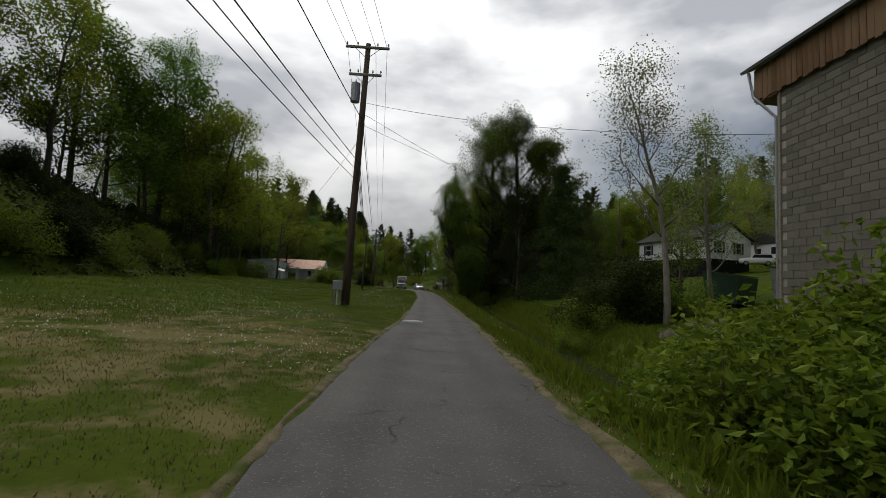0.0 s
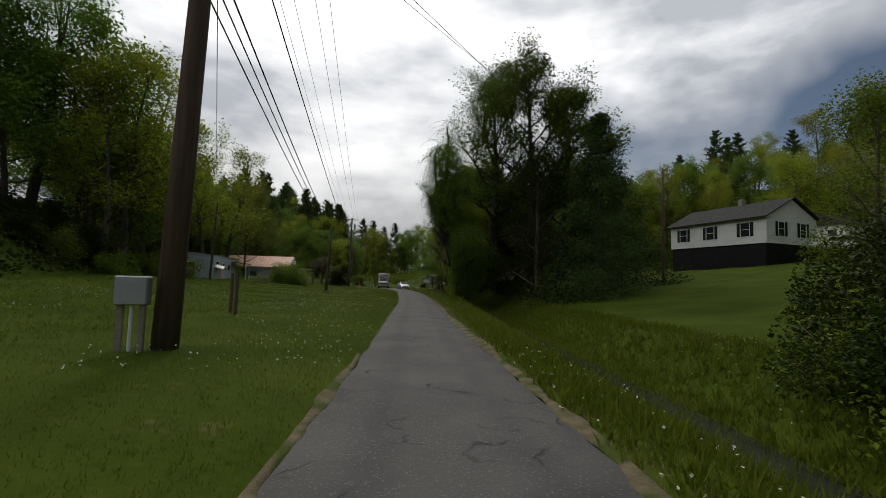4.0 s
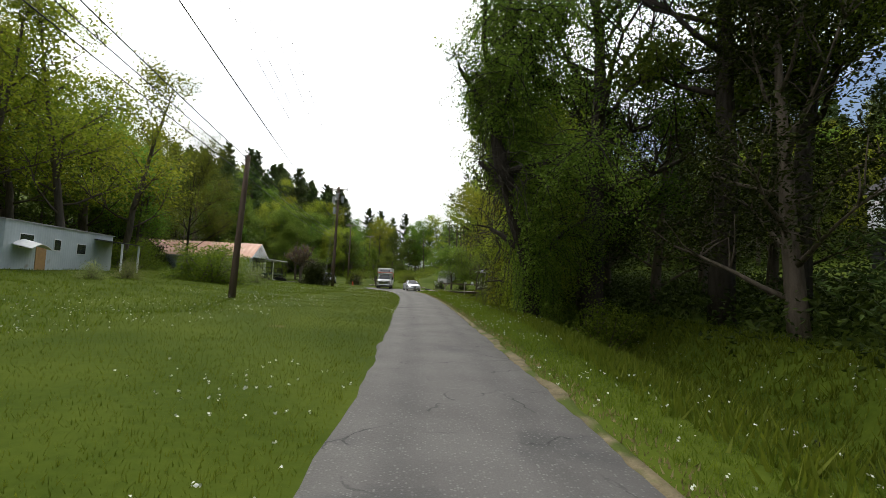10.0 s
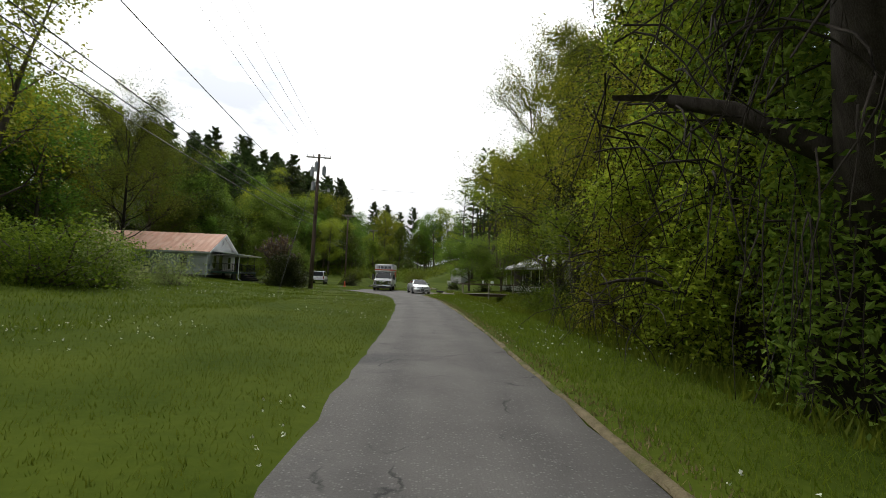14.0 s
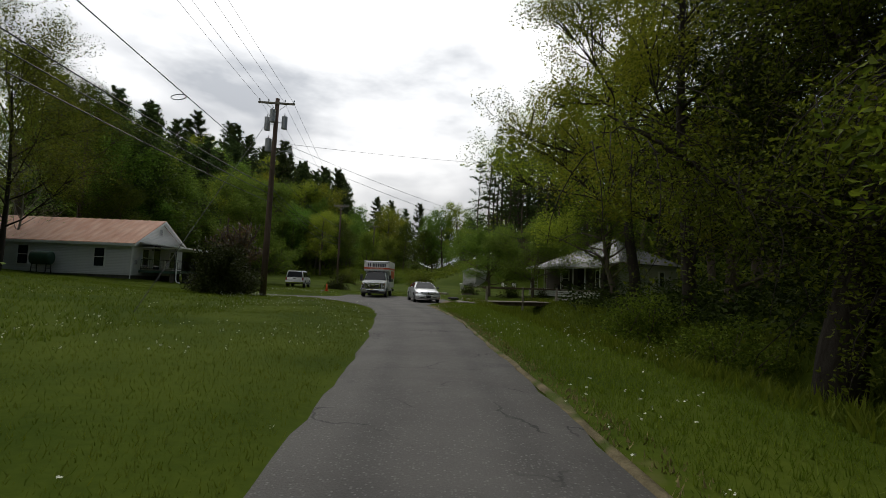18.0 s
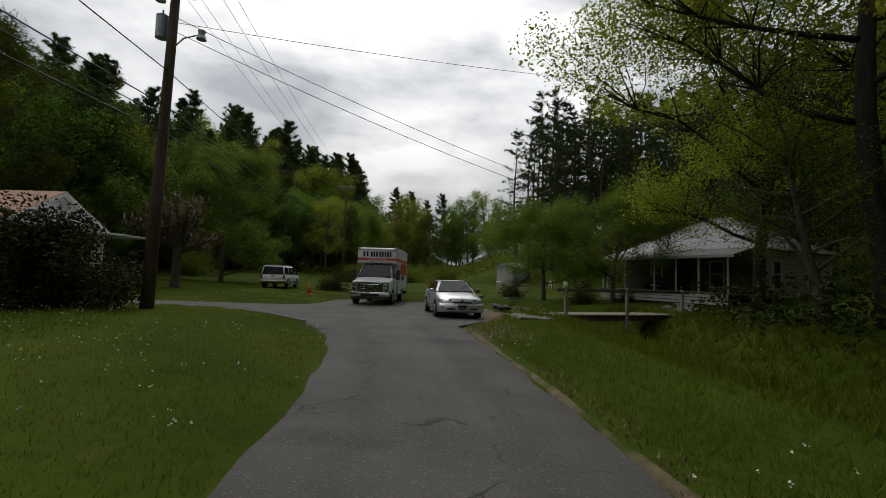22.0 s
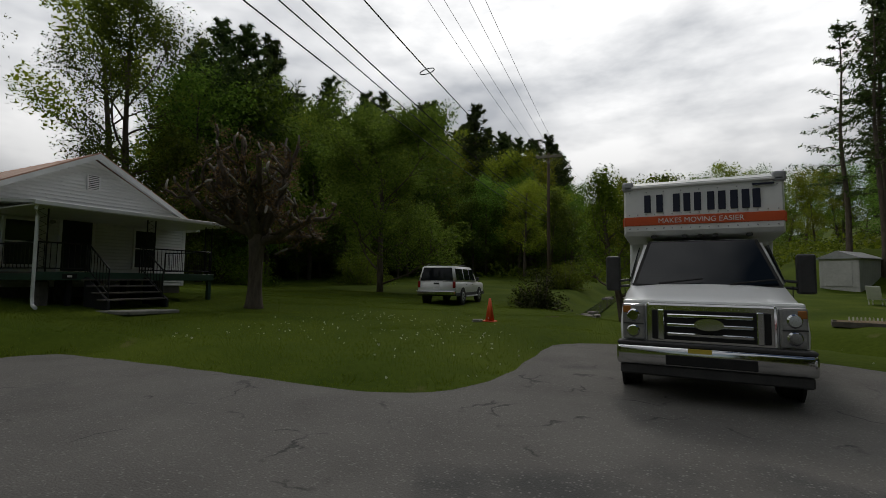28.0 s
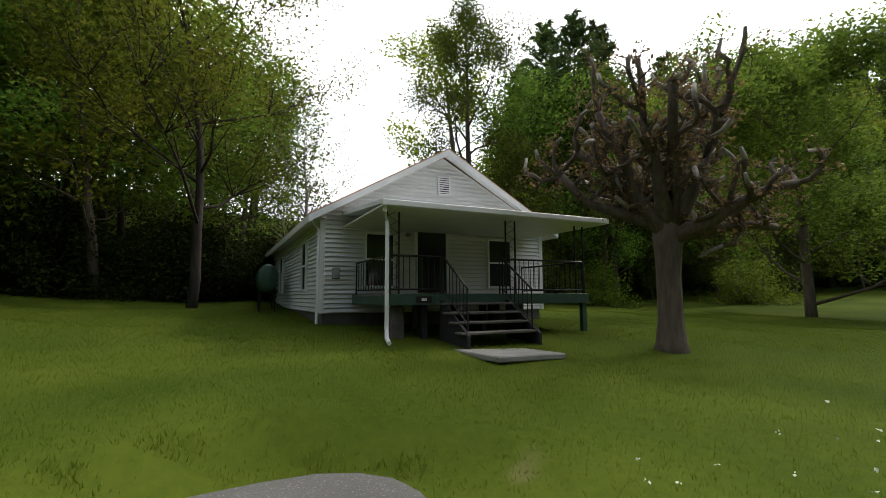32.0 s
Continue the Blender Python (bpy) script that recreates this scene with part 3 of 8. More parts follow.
gx = spaced([(-1600, -400, 150), (-400, -120, 25), (-120, -44, 4), (-44, -20, 1.0), (-20, 12, 0.4), (12, 40, 1.2), (40, 120, 5), (120, 400, 28), (400, 1600, 150)])
gy = spaced([(-900, -100, 100), (-100, -20, 8), (-20, 145, 0.6), (145, 230, 3), (230, 420, 12), (420, 900, 60), (900, 2400, 250)])
GX, GY = np.meshgrid(gx, gy)
GZ = land(GX, GY)
lump = np.array([[noise.noise((a * 0.45, b * 0.45, 0.3)) for a in gx] for b in gy]) * 0.07
under = hit_road(GX, GY)
near_road = np.zeros_like(under)
for sx, sy in ((0.45, 0), (-0.45, 0), (0, 0.65), (0, -0.65)):
    near_road |= hit_road(GX + sx, GY + sy)
GZ = np.where(under, -0.06, GZ + lump * np.clip((np.abs(GX) + 0) / 6, 0.25, 1.5))
GZ = np.where(near_road & ~under, np.minimum(GZ, 0.01), GZ)
ny_, nx_ = GX.shape
idx = np.arange(nx_ * ny_).reshape(ny_, nx_)
ground_faces = np.stack([idx[:-1, :-1], idx[:-1, 1:], idx[1:, 1:], idx[1:, :-1]], -1).reshape(-1, 4)
ground = part("ground", (np.stack([GX, GY, GZ], -1).reshape(-1, 3), ground_faces), M_ground, smooth=True)
tagged(ground, "uneven green lawn and meadow with bare patches", "ground", kind="structure")

# the lane, with a ragged edge, and the paved junction at its end
lane_v, lane_f = [], []
ys = np.arange(-40, 97.01, 0.5)
for i, yy in enumerate(ys):
    l, r = np.interp(yy, ROAD_Y, ROAD_L), np.interp(yy, ROAD_Y, ROAD_R)
    l += 0.10 * noise.noise((yy * 0.9, 1.1, 0)) + 0.06 * noise.noise((yy * 2.7, 5.1, 0))
    r += 0.10 * noise.noise((yy * 0.9, 8.1, 0)) + 0.06 * noise.noise((yy * 2.7, 3.3, 0))
    for q in (0, 0.02, 0.25, 0.5, 0.75, 0.98, 1):
        zz = -0.06 if q in (0, 1) else 0.012 + 0.03 * (1 - (2 * q - 1) ** 2)
        lane_v.append((l + (r - l) * q, yy, zz))
    if i:
        for k in range(6):
            a = (i - 1) * 7 + k
            lane_f.append((a, a + 1, a + 8, a + 7))
part_lane = part("road", (lane_v, lane_f), M_road, smooth=True)
across = part_lane.data.attributes.new("across", 'FLOAT', 'POINT')
across.data.foreach_set("value", [0, 0.02, 0.25, 0.5, 0.75, 0.98, 1] * len(ys))
tagged(part_lane, "narrow patched grey asphalt lane with ragged edges", "road", kind="structure")
# crumbled straw and grit along the lane's edges
for side, y0, y1, wide in ((1, -40, 96.5, 0.17), (-1, -40, 22, 0.08)):
    ev, ef = [], []
    yy_ = np.arange(y0, y1, 0.2)
    for i, yy in enumerate(yy_):
        e = np.interp(yy, ROAD_Y, ROAD_R if side > 0 else ROAD_L)
        thin = np.interp(yy, [-40, 48, 60, 97], [1.0, 1.0, 0.45, 0.5])
        w = wide * thin * max(0.02, 0.55 + 2.0 * noise.noise((yy * 0.5, 3.7 * side, 0)) + 0.9 * noise.noise((yy * 2.3, 9.1, side)))
        lap = max(-0.03, thin * (0.05 + 0.12 * noise.noise((yy * 1.1, 6.3, side)) + 0.07 * noise.noise((yy * 3.9, 2.2, side))))
        ev += [(e - side * (lap + 0.02), yy, -0.01), (e - side * lap, yy, 0.022), (e + side * (0.03 + w * 0.6), yy, 0.040), (e + side * (0.04 + w), yy, -0.02)]
        if i:
            a = 4 * (i - 1)
            ef += [(a + k, a + k + 1, a + k + 5, a + k + 4)[::side] for k in range(3)]
    verge = part("verge", (ev, ef), M_grit, smooth=True)
    tagged(verge, "crumbled strip of dry straw and grit along the lane", "verge", kind="structure")
bm = bmesh.new()
apron_pts = []
for (x0, y0), (x1, y1) in zip(APRON, APRON[1:] + APRON[:1]):
    for s in (0.0, 0.5):
        px, py = x0 + (x1 - x0) * s, y0 + (y1 - y0) * s
        if not (py < 97.05):
            px += 0.09 * noise.noise((px * 1.3, py * 1.3, 2))
            py += 0.09 * noise.noise((px * 1.3, py * 1.3, 7))
        apron_pts.append((px, py))
top = [bm.verts.new((px, py, 0.016)) for px, py in apron_pts]
low = [bm.verts.new((px, py, -0.08)) for px, py in apron_pts]
bm.faces.new(top)
for i in range(len(top)):
    j = (i + 1) % len(top)
    bm.faces.new((top[j], top[i], low[i], low[j]))
bmesh.ops.triangulate(bm, faces=[f for f in bm.faces if len(f.verts) > 4])
apron = part("paved_junction", bm, M_road)
tagged(apron, "wide grey asphalt junction and drive", "road", kind="structure")
cw_v, cw_f = [], []
for i, (cx_, cy_) in enumerate(CREEK):
    d = (Vector(CREEK[min(i + 1, len(CREEK) - 1)]) - Vector(CREEK[max(i - 1, 0)])).normalized()
    zz = ground_z(cx_, cy_) + 0.07
    for s in (-1, 1):
        cw_v.append((cx_ - s * d.y * 0.5, cy_ + s * d.x * 0.5, zz))
    if i:
        a = 2 * (i - 1)
        cw_f.append((a, a + 2, a + 3, a + 1))
water = part("water", (cw_v, cw_f), M_water)
tagged(water, "shallow dark creek water in a ditch", "water", kind="structure")


# ---- plants ----
def leaves(centres, per, spread, size, rng, flat=0.5, droop=0.0, narrow=0.55, far=False):
    """Loose four-cornered (far off: three-cornered) leaves round centres: verts and faces."""
    c = np.repeat(np.asarray(centres, float), per, axis=0)
    n = len(c)
    spread = np.asarray(spread, float) * np.ones(3)
    o = rng.normal(0, 1, (n, 3))
    o *= np.minimum(1, 1.45 / (np.linalg.norm(o, axis=1) + 1e-9))[:, None]
    c = c + o * spread
    d = rng.normal(0, 1, (n, 3))
    d[:, 2] = d[:, 2] * flat - droop
    d /= np.linalg.norm(d, axis=1)[:, None] + 1e-9
    s = rng.normal(0, 1, (n, 3))
    s[:, 2] *= flat
    s -= d * (s * d).sum(1)[:, None]
    s /= np.linalg.norm(s, axis=1)[:, None] + 1e-9
    L = size * rng.uniform(0.6, 1.35, (n, 1))
    w = L * narrow
    nrm = np.cross(d, s)
    if far:
        v = np.stack([c - d * L * 0.5 + s * w * 0.3, c + d * L * 0.65, c - s * w * 0.9 - d * L * 0.2 + nrm * L * 0.1], 1).reshape(-1, 3)
        return v, np.arange(3 * n).reshape(-1, 3)
    v = np.stack([c - d * L * 0.5, c + s * w * 0.5 + nrm * L * 0.12, c + d * L * 0.5, c - s * w * 0.5 + nrm * L * 0.12], 1).reshape(-1, 3)
    f = np.arange(4 * n).reshape(-1, 4)
    return v, f


def limb(p, d, length, rng, n=5, bend=0.15, up=0.0):
    pts = [np.array(p, float)]
    d = np.array(d, float)
    for _ in range(n):
        d = d + rng.normal(0, bend, 3) + np.array([0, 0, up])
        d /= np.linalg.norm(d)
        pts.append(pts[-1] + d * length / n)
    return np.array(pts)


def broadleaf(seed, height, radius, clear, count, size, lean=(0, 0), sparse=0.16, twigs=4, girth=1.0, up=0.06, flat=0.6, far=False, n_limb=15):
    """A broadleaved tree: trunk with limbs, and the crown's leaves."""
    rng = np.random.default_rng(seed)
    r0 = height * 0.018 * girth * (0.7 if far else 1)
    trunk = limb((0, 0, -0.4), (lean[0], lean[1], 1), height * 0.86, rng, 9, 0.05, 0.04)
    wood = [tube(trunk, np.linspace(r0 * 1.25, r0 * 0.16, len(trunk)), 8)]
    spots = []
    for i in range(n_limb):
        s = clear + (0.97 - clear) * (i + rng.uniform(0, 0.8)) / n_limb
        k = s * (len(trunk) - 1)
        a, b = int(k), min(int(k) + 1, len(trunk) - 1)
        p = trunk[a] + (trunk[b] - trunk[a]) * (k - a)
        ang = i * 2.4 + rng.uniform(-0.5, 0.5)
        rel = (s - clear) / (1 - clear)
        reach = radius * (0.55 + 0.55 * math.sin(math.pi * min(1, rel * 0.8 + 0.22))) * rng.uniform(0.7, 1.15)
        el = 0.35 + 0.75 * rel
        d = (math.cos(ang) * math.cos(el), math.sin(ang) * math.cos(el), math.sin(el))
        q = limb(p, d, reach, rng, 5, 0.16, up)
        rr = r0 * 0.42 * (1 - 0.6 * rel)
        wood.append(tube(q, np.linspace(rr, rr * 0.15, len(q)), 3 if far else 5))
        spots += [q[-1], q[-2], (q[-1] + q[-2]) / 2, (q[-2] + q[-3]) / 2]
        for j in range(twigs):
            h = rng.integers(2, 5)
            dd = rng.normal(0, 1, 3)
            dd[2] = abs(dd[2]) * 0.6
            dd = dd / np.linalg.norm(dd) + (q[h] - q[h - 1]) / np.linalg.norm(q[h] - q[h - 1]) * 0.7
            t = limb(q[h], dd, reach * rng.uniform(0.3, 0.55), rng, 3, 0.2, up)
            wood.append(tube(t[::3] if far else t, np.linspace(rr * 0.35, rr * 0.08, 2 if far else len(t)), 3 if far else 4))
            spots += [t[-1], t[-2], (t[-1] + t[-2]) / 2]
    v, f = leaves(spots, max(1, count // len(spots)), radius * sparse, size, rng, flat, far=far)
    return tubes(wood), (v, f)


def pine(seed, height, radius, clear, per, size, gap=0.03, boughs=4, taper=0.85, loose=0.11, narrow=0.24):
    """A tall pine: straight trunk, flat uneven boughs, sprays of needles."""
    rng = np.random.default_rng(seed)
    r0 = height * 0.010
    trunk = np.array([(0.006 * height * math.sin(k), 0.006 * height * math.sin(k * 1.7), -0.4 + (height + 0.4) * k / 9) for k in range(10)])
    wood = [tube(trunk, np.linspace(r0 * 1.2, r0 * 0.10, 10), 6)]
    spots = []
    z = height * clear
    while z < height * 0.985:
        rel = (z / height - clear) / (1 - clear)
        k = z / height * 9
        p = trunk[int(k)] + (trunk[min(int(k) + 1, 9)] - trunk[int(k)]) * (k % 1)
        reach = radius * (1 - rel) ** taper * (0.65 + 0.35 * min(1, rel * 4)) + 0.15
        for j in range(boughs):
            ang = rng.uniform(0, 6.28)
            L = reach * rng.choice([rng.uniform(0.3, 0.7), rng.uniform(0.7, 1.05), rng.uniform(0.9, 1.25)])
            d = np.array([math.cos(ang), math.sin(ang), 0.02 + 0.6 * rel * rel])
            q = limb(p + (0, 0, rng.normal(0, 0.15)), d, L, rng, 4, 0.10, 0.07)
            wood.append(tube(q[::4], np.linspace(r0 * 0.2, r0 * 0.05, 2), 3))
            side = np.array([-d[1], d[0], 0])
            for s in np.linspace(0.35, 1.0, 7):
                i = min(int(s * 4), 3)
                c = q[i] + (q[i + 1] - q[i]) * (s * 4 - i)
                c = c + side * rng.normal(0, 0.17 * L) * (1.25 - s)
                w = 0.25 + 0.75 * (1 - rel) ** 0.6
                for n in range(per):
                    spots.append(c + rng.uniform(-1, 1, 3) * (radius * 0.11 * w, radius * 0.11 * w, loose * 1.3 * w))
        z += height * gap * rng.uniform(0.5, 1.6)
    spots += [trunk[-1] + (0, 0, -0.12 * i) for i in range(8)]
    v, f = leaves(spots, 1, 0.02, size, rng, 0.6, -0.35, narrow, far=True)
    return tubes(wood), (v, f)


def spruce(seed, height, radius, per, size):
    rng = np.random.default_rng(seed)
    trunk = np.array([(0, 0, -0.4), (0, 0, height)])
    wood = [tube(trunk, [height * 0.014, 0.02], 7)]
    spots = []
    z = 0.4
    while z < height:
        rel = z / height
        reach = radius * (1 - rel) ** 0.85 + 0.1
        for j in range(7):
            ang = rng.uniform(0, 6.28)
            L = reach * rng.uniform(0.75, 1.15)
            for s in (0.35, 0.6, 0.8, 1.0):
                spots.append((math.cos(ang) * L * s, math.sin(ang) * L * s, z - 0.22 * L * s))
        z += height * 0.033
    v, f = leaves(spots, per, (radius * 0.1, radius * 0.1, radius * 0.06), size, rng, 0.5, 0.2, 0.35)
    return tubes(wood), (v, f)


def weeper(seed, height, radius, clear, strands, per, size, lean=(0, 0), drop=1.0, path=None, loose=0.045, vines=0):
    """A tree whose twigs hang down in strands."""
    rng = np.random.default_rng(seed)
    r0 = height * 0.022
    trunk = limb((0, 0, -0.4), (lean[0], lean[1], 1), height * 0.8, rng, 8, 0.08, 0.03)
    if path:
        p = np.array(path, float)
        s = np.linspace(0, len(p) - 1, 13)
        trunk = np.stack([np.interp(s, range(len(p)), p[:, k]) for k in range(3)], 1) + rng.normal(0, 0.05, (13, 3))
    wood = [tube(trunk, np.linspace(r0 * 1.2, r0 * 0.3, len(trunk)), 8)]
    spots = []
    for i in range(16):
        s = clear + (0.98 - clear) * (i + rng.uniform(0, 0.8)) / 16
        k = s * (len(trunk) - 1)
        p = trunk[int(k)] + (trunk[min(int(k) + 1, len(trunk) - 1)] - trunk[int(k)]) * (k % 1)
        ang = i * 2.4 + rng.uniform(-0.6, 0.6)
        el = rng.uniform(0.3, 1.0)
        L = radius * rng.uniform(0.65, 1.1)
        if path and math.cos(ang) < 0.6:
            el = max(el, 1.12)
        q = limb(p, (math.cos(ang) * math.cos(el), math.sin(ang) * math.cos(el), math.sin(el)), L, rng, 6, 0.16, -0.05)
        wood.append(tube(q, np.linspace(r0 * 0.4, r0 * 0.06, len(q)), 5))
        for j in range(strands):
            u = rng.uniform(0.25, 1.0) * (len(q) - 1)
            b = q[int(u)] + (q[min(int(u) + 1, len(q) - 1)] - q[int(u)]) * (u % 1)
            t = limb(b + rng.normal(0, radius * 0.08, 3), (rng.normal(0, 0.7), rng.normal(0, 0.7), 0.3), rng.uniform(0.18, 0.42) * radius * drop, rng, 5, 0.2, -0.42)
            wood.append(tube(t, np.linspace(r0 * 0.05, r0 * 0.02, len(t)), 3))
            spots += list(t[1:])
    for i in range(vines):
        k = rng.uniform(0.12, 0.8) * (len(trunk) - 1)
        c = trunk[int(k)] + (trunk[min(int(k) + 1, len(trunk) - 1)] - trunk[int(k)]) * (k % 1)
        a = rng.uniform(0, 6.28)
        out = rng.uniform(0.5, 1.15)
        t = limb(c + np.array([out * math.cos(a), out * math.sin(a), 0.3]), (0.15 * math.cos(a), 0.15 * math.sin(a), -0.4), rng.uniform(0.8, 2.4), rng, 6, 0.12, -0.3)
        wood.append(tube(t, np.linspace(0.012, 0.005, len(t)), 3))
        spots += list(t)
    v, f = leaves(spots, per, radius * loose, size, rng, 0.6, 0.35, 0.5)
    return tubes(wood), (v, f)


def bush(seed, radius, height, count, size, flat=0.7):
    rng = np.random.default_rng(seed)
    stems, spots = [], []
    for i in range(26):
        ang, el = rng.uniform(0, 6.28), math.acos(rng.uniform(0.02, 1))
        d = np.array([math.sin(el) * math.cos(ang) * radius, math.sin(el) * math.sin(ang) * radius, math.cos(el) * height])
        base = rng.normal(0, radius * 0.16, 3)
        base[2] = -0.15
        end = base + d * rng.uniform(0.72, 1.0) + (0, 0, 0.15)
        q = np.array([base, base * 0.4 + end * 0.6 + rng.normal(0, 0.06, 3), end])
        stems.append(tube(q, [0.035, 0.02, 0.008], 4))
        spots += [end, q[1] * 0.4 + end * 0.6, q[1], (q[1] + end) / 2 + rng.normal(0, radius * 0.12, 3), base * 0.6 + end * 0.4]
    v, f = leaves(spots, max(1, count // len(spots)), (radius * 0.19, radius * 0.19, height * 0.14), size, rng, flat)
    v[:, 2] = np.maximum(v[:, 2], -0.1)
    return tubes(stems), (v, f)


def clear_of_lane(shapes, m):
    """Leaves and all are kept back from the lane, as passing lorries keep them."""
    v, f = shapes[1]
    q = v.reshape(-1, 4, 3)
    c = q.mean(1)
    w = np.array(m.to_3x3()) @ c.T
    x, y, z = w[0] + m.translation.x, w[1] + m.translation.y, w[2] + m.translation.z
    wave = 1.1 * np.sin(z * 1.3 + y * 0.7) * np.sin(y * 1.9 - z * 0.6) + 0.9 * np.sin(z * 0.55 + y * 0.31)
    edge = np.interp(y, ROAD_Y, ROAD_R) + np.interp(z, [0, 2.5, 4.5, 7, 9, 14, 20], [2.6, 2.3, 1.6, 0.9, 0.2, -0.2, 1.2]) + wave * np.interp(z, [3, 8], [0.1, 1.0])
    q = q[x > edge]
    # no bare wood hangs over the lane either
    wv, wf = np.asarray(shapes[0][0], float), shapes[0][1]
    p = np.array(m.to_3x3()) @ wv.T
    wx, wy, wz = p[0] + m.translation.x, p[1] + m.translation.y, p[2] + m.translation.z
    out = wx < np.interp(wy, ROAD_Y, ROAD_R) + np.interp(wz, [0, 2.5, 4.5, 7, 9], [1.0, 1.2, 0.8, 0.2, -1.2])
    wood = (shapes[0][0], [g for g in wf if not any(out[k] for k in g)])
    return wood, (q.reshape(-1, 3), np.arange(4 * len(q)).reshape(-1, 4))


def plant(name, shapes, bark, leaf, m, label, category, group="", woody="trunk", leafy="crown"):
    ob = thing(name, m, label, category, group)
    part(woody, shapes[0], bark, ob, smooth=True)
    part(leafy, shapes[1], leaf, ob)
    return ob


def rooted(x, y, rz=0.0, s=1.0, sink=0.0):
    return pose(x, y, ground_z(x, y) - sink, 0, 0, rz) @ Matrix.Diagonal((s, s, s, 1))


def repeat(ob, places):
    """Copies of a plant at (x, y, turn, size)."""
    for x, y, rz, s in places:
        c = copy_thing(ob, pose(x, y, ground_z(x, y) - 0.05, 0, 0, rz))
        c.scale = (s, s, s)


# ---- woods on the hills ----
rngt = np.random.default_rng(11)
T_oak = plant("hill_tree", broadleaf(1, 15, 5.0, 0.16, 9600, 0.225, sparse=0.13, twigs=5, far=True), M_bark, M_leaf3, rooted(-36.1, 54.8, 20), "tall broadleaved tree in fresh spring leaf on the bank", "tree", "hillside trees")
T_ash = plant("hill_tree", broadleaf(2, 17, 4.6, 0.22, 8600, 0.21, sparse=0.13, far=True), M_bark, M_leaf2, rooted(-35.0, 33.0, 70), "tall open tree with yellow-green spring leaves", "tree", "hillside trees")
T_thin = plant("hill_tree", broadleaf(3, 16, 4.4, 0.20, 7000, 0.18, sparse=0.12, twigs=6, far=True), M_bark, M_leaf2, rooted(-34.0, 24.0, 120), "half-bare tree with thin yellow-green new leaves", "tree", "hillside trees")
T_dark = plant("hill_tree", broadleaf(4, 13, 4.8, 0.08, 9600, 0.23, sparse=0.135, twigs=5, far=True), M_bark, M_leafmid, rooted(-37.5, 44.0, 200), "dense dark green tree on the slope", "tree", "hillside trees")
T_pine = plant("pine_tree", pine(5, 20, 3.9, 0.20, 7, 0.50, gap=0.017, boughs=4, taper=0.52, loose=0.28, narrow=0.2), M_bark, M_needle, rooted(-52.0, 150.0, 0), "tall dark pine on the wooded hill", "pine tree", "hillside pines")
T_pine2 = plant("pine_tree", pine(6, 17, 3.6, 0.12, 7, 0.48, gap=0.019, boughs=4, taper=0.62, loose=0.26, narrow=0.2), M_bark, M_needle, rooted(-48.0, 165.0, 0), "dark pine on the wooded hill", "pine tree", "hillside pines")


def in_hollow(x, y):
    """The side hollow behind the white house has no tall trees."""
    return x < -33 and 4.0 < math.degrees(math.atan2(y - 102.4, -(x + 11.5))) < 33.0


def scatter(kinds, n, xr, yr, smin=0.75, smax=1.25, gap=3.2, keep=lambda x, y: True):
    done, tries = [], 0
    while len(done) < n and tries < n * 40:
        tries += 1
        x, y = rngt.uniform(*xr), rngt.uniform(*yr)
        if not keep(x, y) or in_hollow(x, y) or any((x - a) ** 2 + (y - b) ** 2 < gap * gap for a, b in done):
            continue
        done.append((x, y))
        k = kinds[rngt.integers(len(kinds))]
        spot = (x, y, rngt.uniform(0, 360), rngt.uniform(smin, smax))
        # the crest behind the tall bank trees is open to the sky
        if not (x < -37 and y < 76 and 31 < math.degrees(math.atan2(-x, y - 3)) < 50):
            repeat(k, [spot])


def past_foot(a, b):
    return lambda x, y: a < np.interp(y, FOOT_Y, FOOT_X) - x < b


plant("hill_tree", broadleaf(42, 25, 8.0, 0.22, 34000, 0.18, sparse=0.062, twigs=13, girth=0.9), M_bark, M_leaf3, rooted(-35.0, 56.5, 60), "huge round-crowned tree on the crest of the bank", "tree", "hillside trees")
repeat(T_oak, [(-33.5, 52.0, 60, 1.2), (-38, 46, 10, 1.5), (-27.5, 61.5, 130, 0.95)])
repeat(T_ash, [(-30.5, 57.5, 40, 1.2), (-36.5, 28.0, 220, 1.0), (-43.0, 125.0, 40, 1.05), (-35.5, 66.0, 10, 1.0)])
repeat(T_thin, [(-28.5, 59.5, 10, 1.45), (-31.5, 64.0, 80, 1.55), (-29.5, 69.5, 150, 1.35), (-26.5, 54.0, 200, 1.3), (-32.5, 77.0, 260, 1.3), (-34.0, 86.0, 20, 1.25), (-28.0, 82.5, 70, 1.3), (-27.5, 75.5, 300, 1.35)])
repeat(T_oak, [(-34.0, 61.0, 200, 1.6), (-36.0, 71.0, 90, 1.45), (-39.0, 80.0, 10, 1.4), (-36.0, 48.5, 10, 1.3)])
repeat(T_thin, [(-34.5, 18.0, 40, 1.1), (-33.0, 12.0, 210, 1.0), (-35.5, 40.0, 20, 1.2), (-35.5, 97.5, 30, 0.95)])
repeat(T_oak, [(-33.0, 93.0, 200, 0.9), (-38.0, 96.0, 200, 1.1), (-36.5, 89.5, 60, 1.1), (-40.5, 99.0, 10, 1.15), (-41.0, 92.5, 320, 1.25), (-37.0, 101.0, 110, 0.9)])
scatter([T_oak, T_ash, T_thin, T_thin], 26, (-62, -28), (2, 64), 0.8, 1.2, keep=past_foot(13, 36), gap=4.4)
scatter([T_oak, T_ash, T_dark, T_oak], 30, (-68, -34), (62, 122), 0.8, 1.2, keep=past_foot(1, 24), gap=4.2)
woods = [T_pine, T_oak, T_pine2, T_pine, T_dark, T_oak, T_ash]
